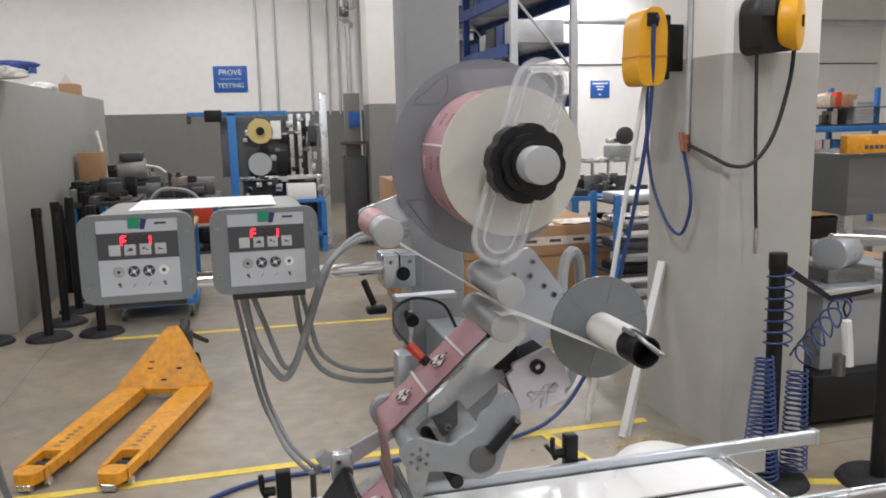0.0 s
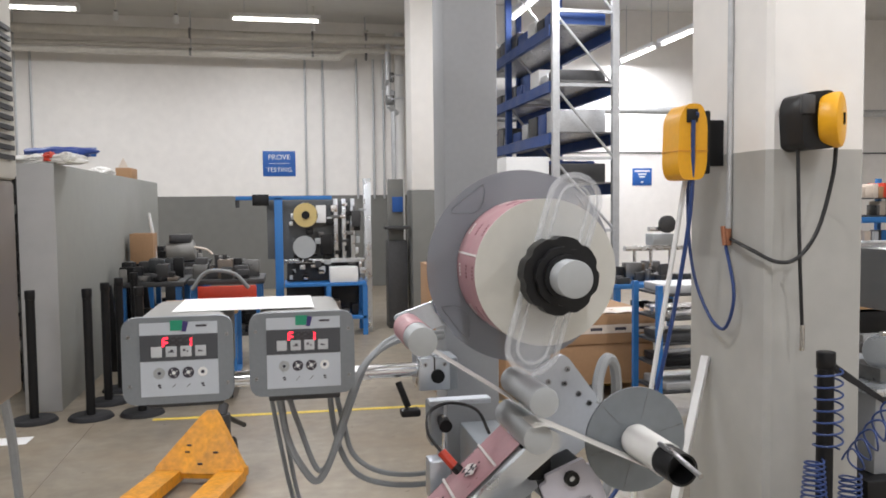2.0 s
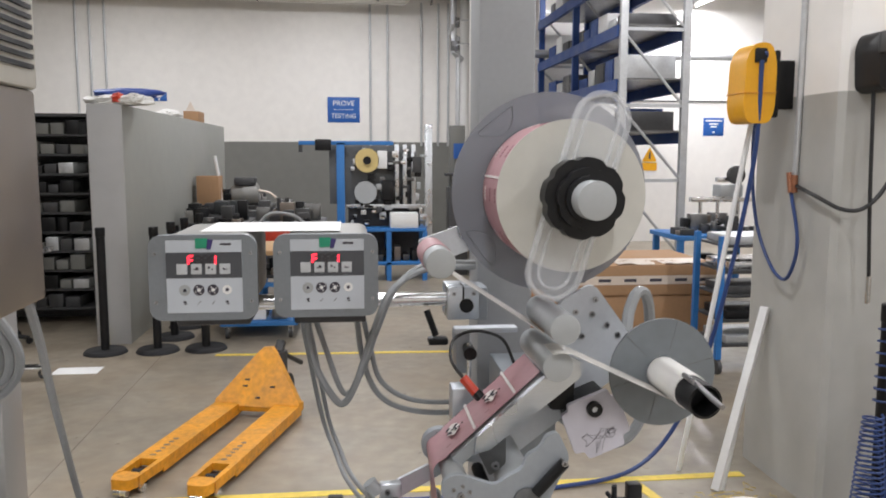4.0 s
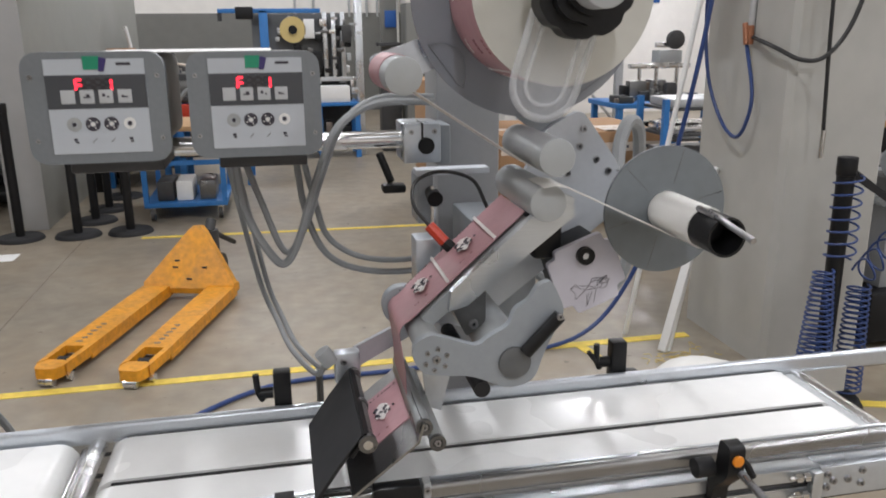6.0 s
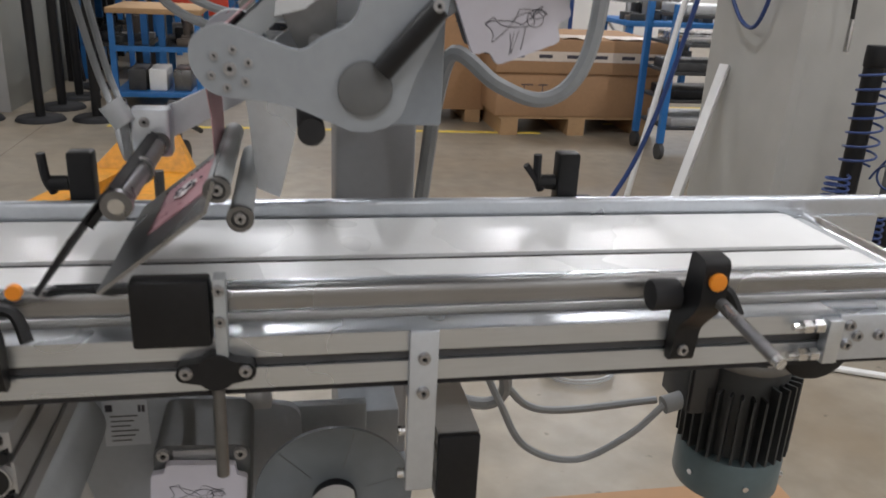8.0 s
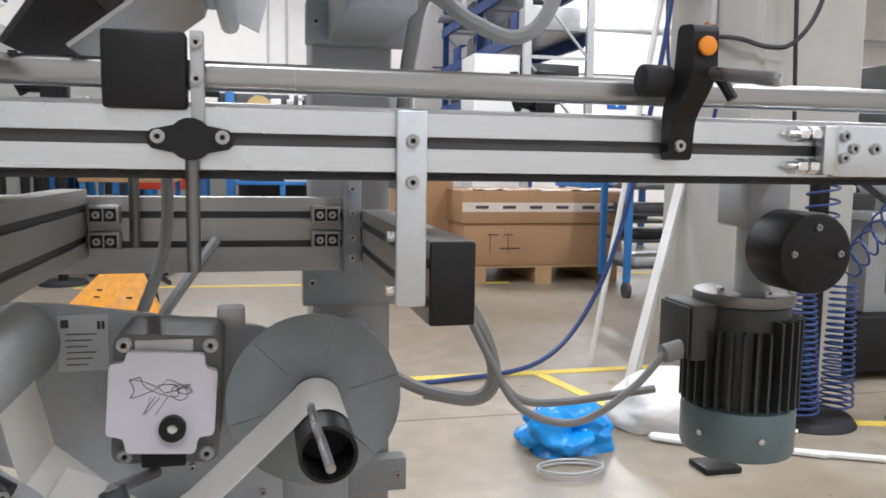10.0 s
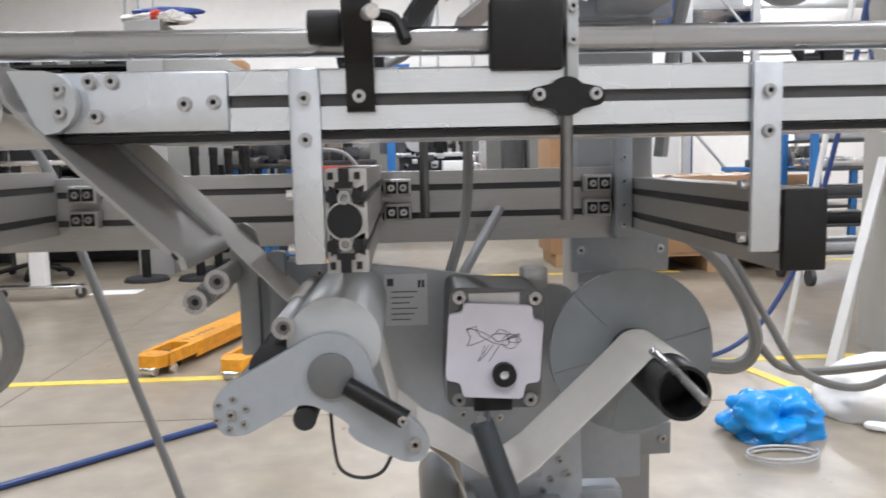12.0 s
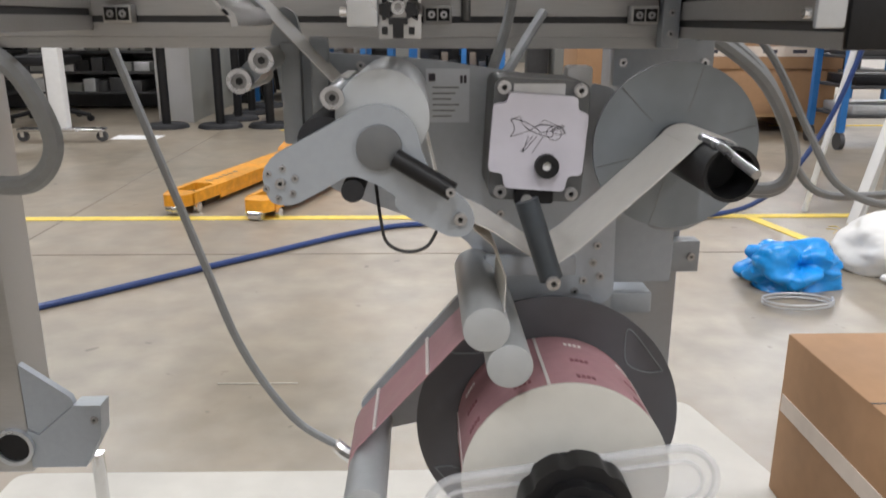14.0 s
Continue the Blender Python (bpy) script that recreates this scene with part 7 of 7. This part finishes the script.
pallet_rack()
solo("white_cabinet", box(2.75, 3.32, 8.6, 9.2, 0.0, 2.2, 0.01), WHITE_PLASTIC, "plain white cabinet under the rack", "cabinet", (3.0, 8.9, 0))
dr = thing("door_1", "white panel door in the inner wall", "door", (4.2, 12.95, 0), kind="structure")
part("leaf", box(3.85, 4.65, 12.955, 12.99, 0.01, 2.05, 0.004), WHITE_PLASTIC, dr)
part("frame", box(3.79, 3.848, 12.94, 12.995, 0, 2.11), GALV, dr)
part("frame", box(4.652, 4.71, 12.94, 12.995, 0, 2.11), GALV, dr)
ws = thing("warning_sign", "yellow triangular warning sign on the wall", "sign", (5.48, 12.98, 1.4))
part("board", slab([(5.34, 1.46), (5.62, 1.46), (5.48, 1.72)], 12.985, 12.996, radius=0.03), REEL_YELLOW, ws)
part("symbol", slab([(5.46, 1.51), (5.50, 1.51), (5.49, 1.64), (5.47, 1.64)], 12.98, 12.9848), INK, ws)
part("plate", box(5.34, 5.62, 12.985, 12.996, 1.30, 1.44), REEL_YELLOW, ws)
bench(3.5, 4.6, 7.0, 7.8, 0.72, 12, BLUE, "blue work table with machine parts", 30)


def small_press():
    t = thing("bench_press", "grey bench drill with chrome slides on the blue table", "machine", (4.15, 7.4, 0.72))
    part("base", box(3.95, 4.4, 7.3, 7.55, 0.72, 0.80, 0.006), DARK_STEEL, t)
    for x in (3.92, 4.12, 4.36):
        part("column", cyl((x, 7.4, 0.72), (x, 7.4, 1.12), 0.02, 12), STEEL, t)
    part("slide", box(3.80, 4.5, 7.36, 7.44, 1.06, 1.11, 0.004), STEEL, t)
    part("head", box(4.10, 4.36, 7.3, 7.5, 1.12, 1.25, 0.01), ROLLER, t)
    part("wheel", cyl((4.27, 7.27, 1.36), (4.27, 7.33, 1.36), 0.10, 24, bevel=0.01), DARK, t)
    part("handle", box(4.08, 4.3, 7.34, 7.40, 1.28, 1.33, 0.004), STEEL, t)


small_press()
bench(5.2, 6.6, 7.2, 7.9, 0.9, 21, GALV, "grey bench with stacked parts", 30)
bl = thing("blue_ladder_cart", "blue steel frame cart beside the column", "cart", (2.7, 4.5, 0))
for y in (4.3, 4.7):
    part("post", box(2.66, 2.70, y, y + 0.04, 0.11, 1.0), BLUE, bl)
    part("castor", cyl((2.665, y + 0.02, 0.055), (2.695, y + 0.02, 0.055), 0.055, 16), DARK, bl)
for k in range(5):
    part("shelf", box(2.70, 3.35, 4.3, 4.74, 0.2 + 0.18 * k, 0.22 + 0.18 * k, 0.004), DARK, bl)
    part("part_tray", box(2.74, 3.2, 4.32, 4.7, 0.2202 + 0.18 * k, 0.28 + 0.18 * k, 0.008), (GALV, BLACK, DARK, STEEL, GALV)[k], bl)


TINTED = clear("tinted_cover_sheet", (0.16, 0.165, 0.17), 0.2, 0.85)


def right_station():
    t = thing("machine_station", "dark machine station with a clear cover and trays", "machine", (3.1, 2.3, 0))
    part("base", box(2.68, 3.6, 2.2, 3.0, 0.04, 0.28, 0.01), BLACK, t)
    part("cabinet", box(2.78, 3.6, 2.28, 3.0, 0.2802, 0.68, 0.006), POST, t)
    part("table", box(2.72, 3.6, 2.2, 3.0, 0.6802, 0.72, 0.006), ALU, t)
    part("motor", cyl((2.86, 2.35, 0.86), (3.05, 2.45, 0.86), 0.09, 24, bevel=0.01), PLATE, t)
    part("motor_mount", box(2.82, 3.10, 2.3, 2.55, 0.7202, 0.79, 0.006), DARK_STEEL, t)
    part("cover", box(2.95, 3.6, 2.35, 3.0, 1.05, 1.36, 0.01), TINTED, t, "grey tinted cover")
    part("band", box(2.885, 3.6, 2.30, 2.3495, 1.365, 1.456, 0.006), ORANGE, t, "orange warning band")
    part("cover_post", box(2.95, 3.0, 2.36, 2.41, 0.7202, 1.0498), ALU, t)
    part("rod", cyl((2.75, 2.22, 0.98), (3.3, 2.22, 0.93), 0.012, 10), STEEL, t)
    for k in range(5):
        part("print_bar", box(2.99 + k * 0.03, 3.012 + k * 0.03, 2.2985, 2.2998, 1.385, 1.405), INK, t)


right_station()


def slide_table():
    """Low table with a board, a dark box under it and steel slides on a frame above."""
    t = thing("slide_table", "grey table with steel slides and a wooden board", "table", (5.3, 5.2, 0))
    part("board", box(4.6, 6.0, 5.0, 5.5, 0.655, 0.70, 0.004), PALLET, t, "plain wooden board")
    part("drawer", box(4.7, 5.3, 5.02, 5.4, 0.44, 0.63, 0.01), BLACK, t, "dark drawer box")
    part("apron", box(4.6, 6.0, 5.02, 5.45, 0.34, 0.4398, 0.004), POST, t)
    for x in (4.62, 5.9):
        part("leg", box(x, x + 0.06, 5.05, 5.11, 0, 0.3398), POST, t)
        part("leg", box(x, x + 0.06, 5.38, 5.44, 0, 0.3398), POST, t)
    for z, m in ((0.98, ALU), (1.07, STEEL), (1.13, ALU), (1.22, GALV)):
        part("slide", box(4.62, 6.0, 5.05 + (z - 0.9) * 0.4, 5.11 + (z - 0.9) * 0.4, z, z + 0.022, 0.003), m, t)
    for x in (4.66, 5.02, 5.3, 5.55, 5.9):
        part("upright", box(x, x + 0.035, 5.3, 5.34, 0.7002, 1.32), POST, t)
    r2 = random.Random(17)
    for k in range(16):
        x, z = r2.uniform(4.65, 5.8), r2.choice([0.7002, 1.0022, 1.1522, 1.2422])
        part("fitting", box(x, x + r2.uniform(0.05, 0.14), 5.12, 5.25, z, z + r2.uniform(0.03, 0.11), 0.004), r2.choice([BLACK, DARK, STEEL, PALE, ROLLER]), t)


slide_table()


def blue_station():
    """Assembly bench with blue rails, boxes on its shelf and a grey drawer unit."""
    t = thing("assembly_bench", "blue assembly bench with boxes and dark parts", "bench", (7.9, 8.2, 0))
    part("rail", box(7.1, 8.9, 7.98, 8.04, 1.31, 1.385, 0.004), BLUE, t, "bright blue rail")
    part("top", box(7.1, 8.9, 8.0, 8.6, 0.84, 0.89, 0.004), BLUE, t)
    for x in (7.15, 8.02, 8.8):
        part("post", box(x, x + 0.06, 8.5, 8.56, 0.0, 1.9), BLUE, t)
        part("front_leg", box(x, x + 0.06, 8.02, 8.08, 0.0, 0.8398), BLUE, t)
    part("shelf", box(7.1, 8.9, 8.05, 8.6, 1.3852, 1.405), DARK, t)
    part("shelf", box(7.1, 8.9, 8.05, 8.6, 1.62, 1.635), DARK, t)
    r2 = random.Random(23)
    x = 7.15
    while x < 8.0:
        w = r2.uniform(0.05, 0.12)
        part("carton", box(x, x + w, 8.1, 8.4, 1.6352, 1.66 + r2.uniform(0.12, 0.2), 0.004), r2.choice([CARTON, RED, CARTON, TAPE]), t)
        x += w + 0.005
    for k in range(40):
        x, w = r2.uniform(7.12, 8.7), r2.uniform(0.04, 0.14)
        z = r2.choice([0.8902, 0.8902, 1.4052, 1.4052, 1.0])
        h = r2.uniform(0.05, 0.19) if z != 1.0 else 0.2
        y = r2.uniform(8.08, 8.3)
        part("bin", box(x, x + w, y, y + 0.2, z if z != 1.0 else 0.8902, z + h, 0.006), r2.choice([DARK, BLACK, BLUE, RACK_BLUE, PALE, DARK_STEEL, TAPE, MOTOR_CAP]), t)


blue_station()
dw = thing("drawer_unit", "grey steel drawer unit on the bench", "drawer unit", (8.2, 8.1, 1.405))
part("body", box(8.05, 8.34, 8.06, 8.4, 1.405, 1.73, 0.004), POST, dw)
for k in range(7):
    part("drawer", box(8.06, 8.33, 8.045, 8.0598, 1.415 + k * 0.044, 1.449 + k * 0.044, 0.003), GALV, dw)
bench(3.9, 4.9, 4.0, 4.4, 0.45, 31, PALLET, "low wooden-topped bench with tools", 10)
barred_sign(9.55, 9.95, 13.0, 1.95, 2.35)
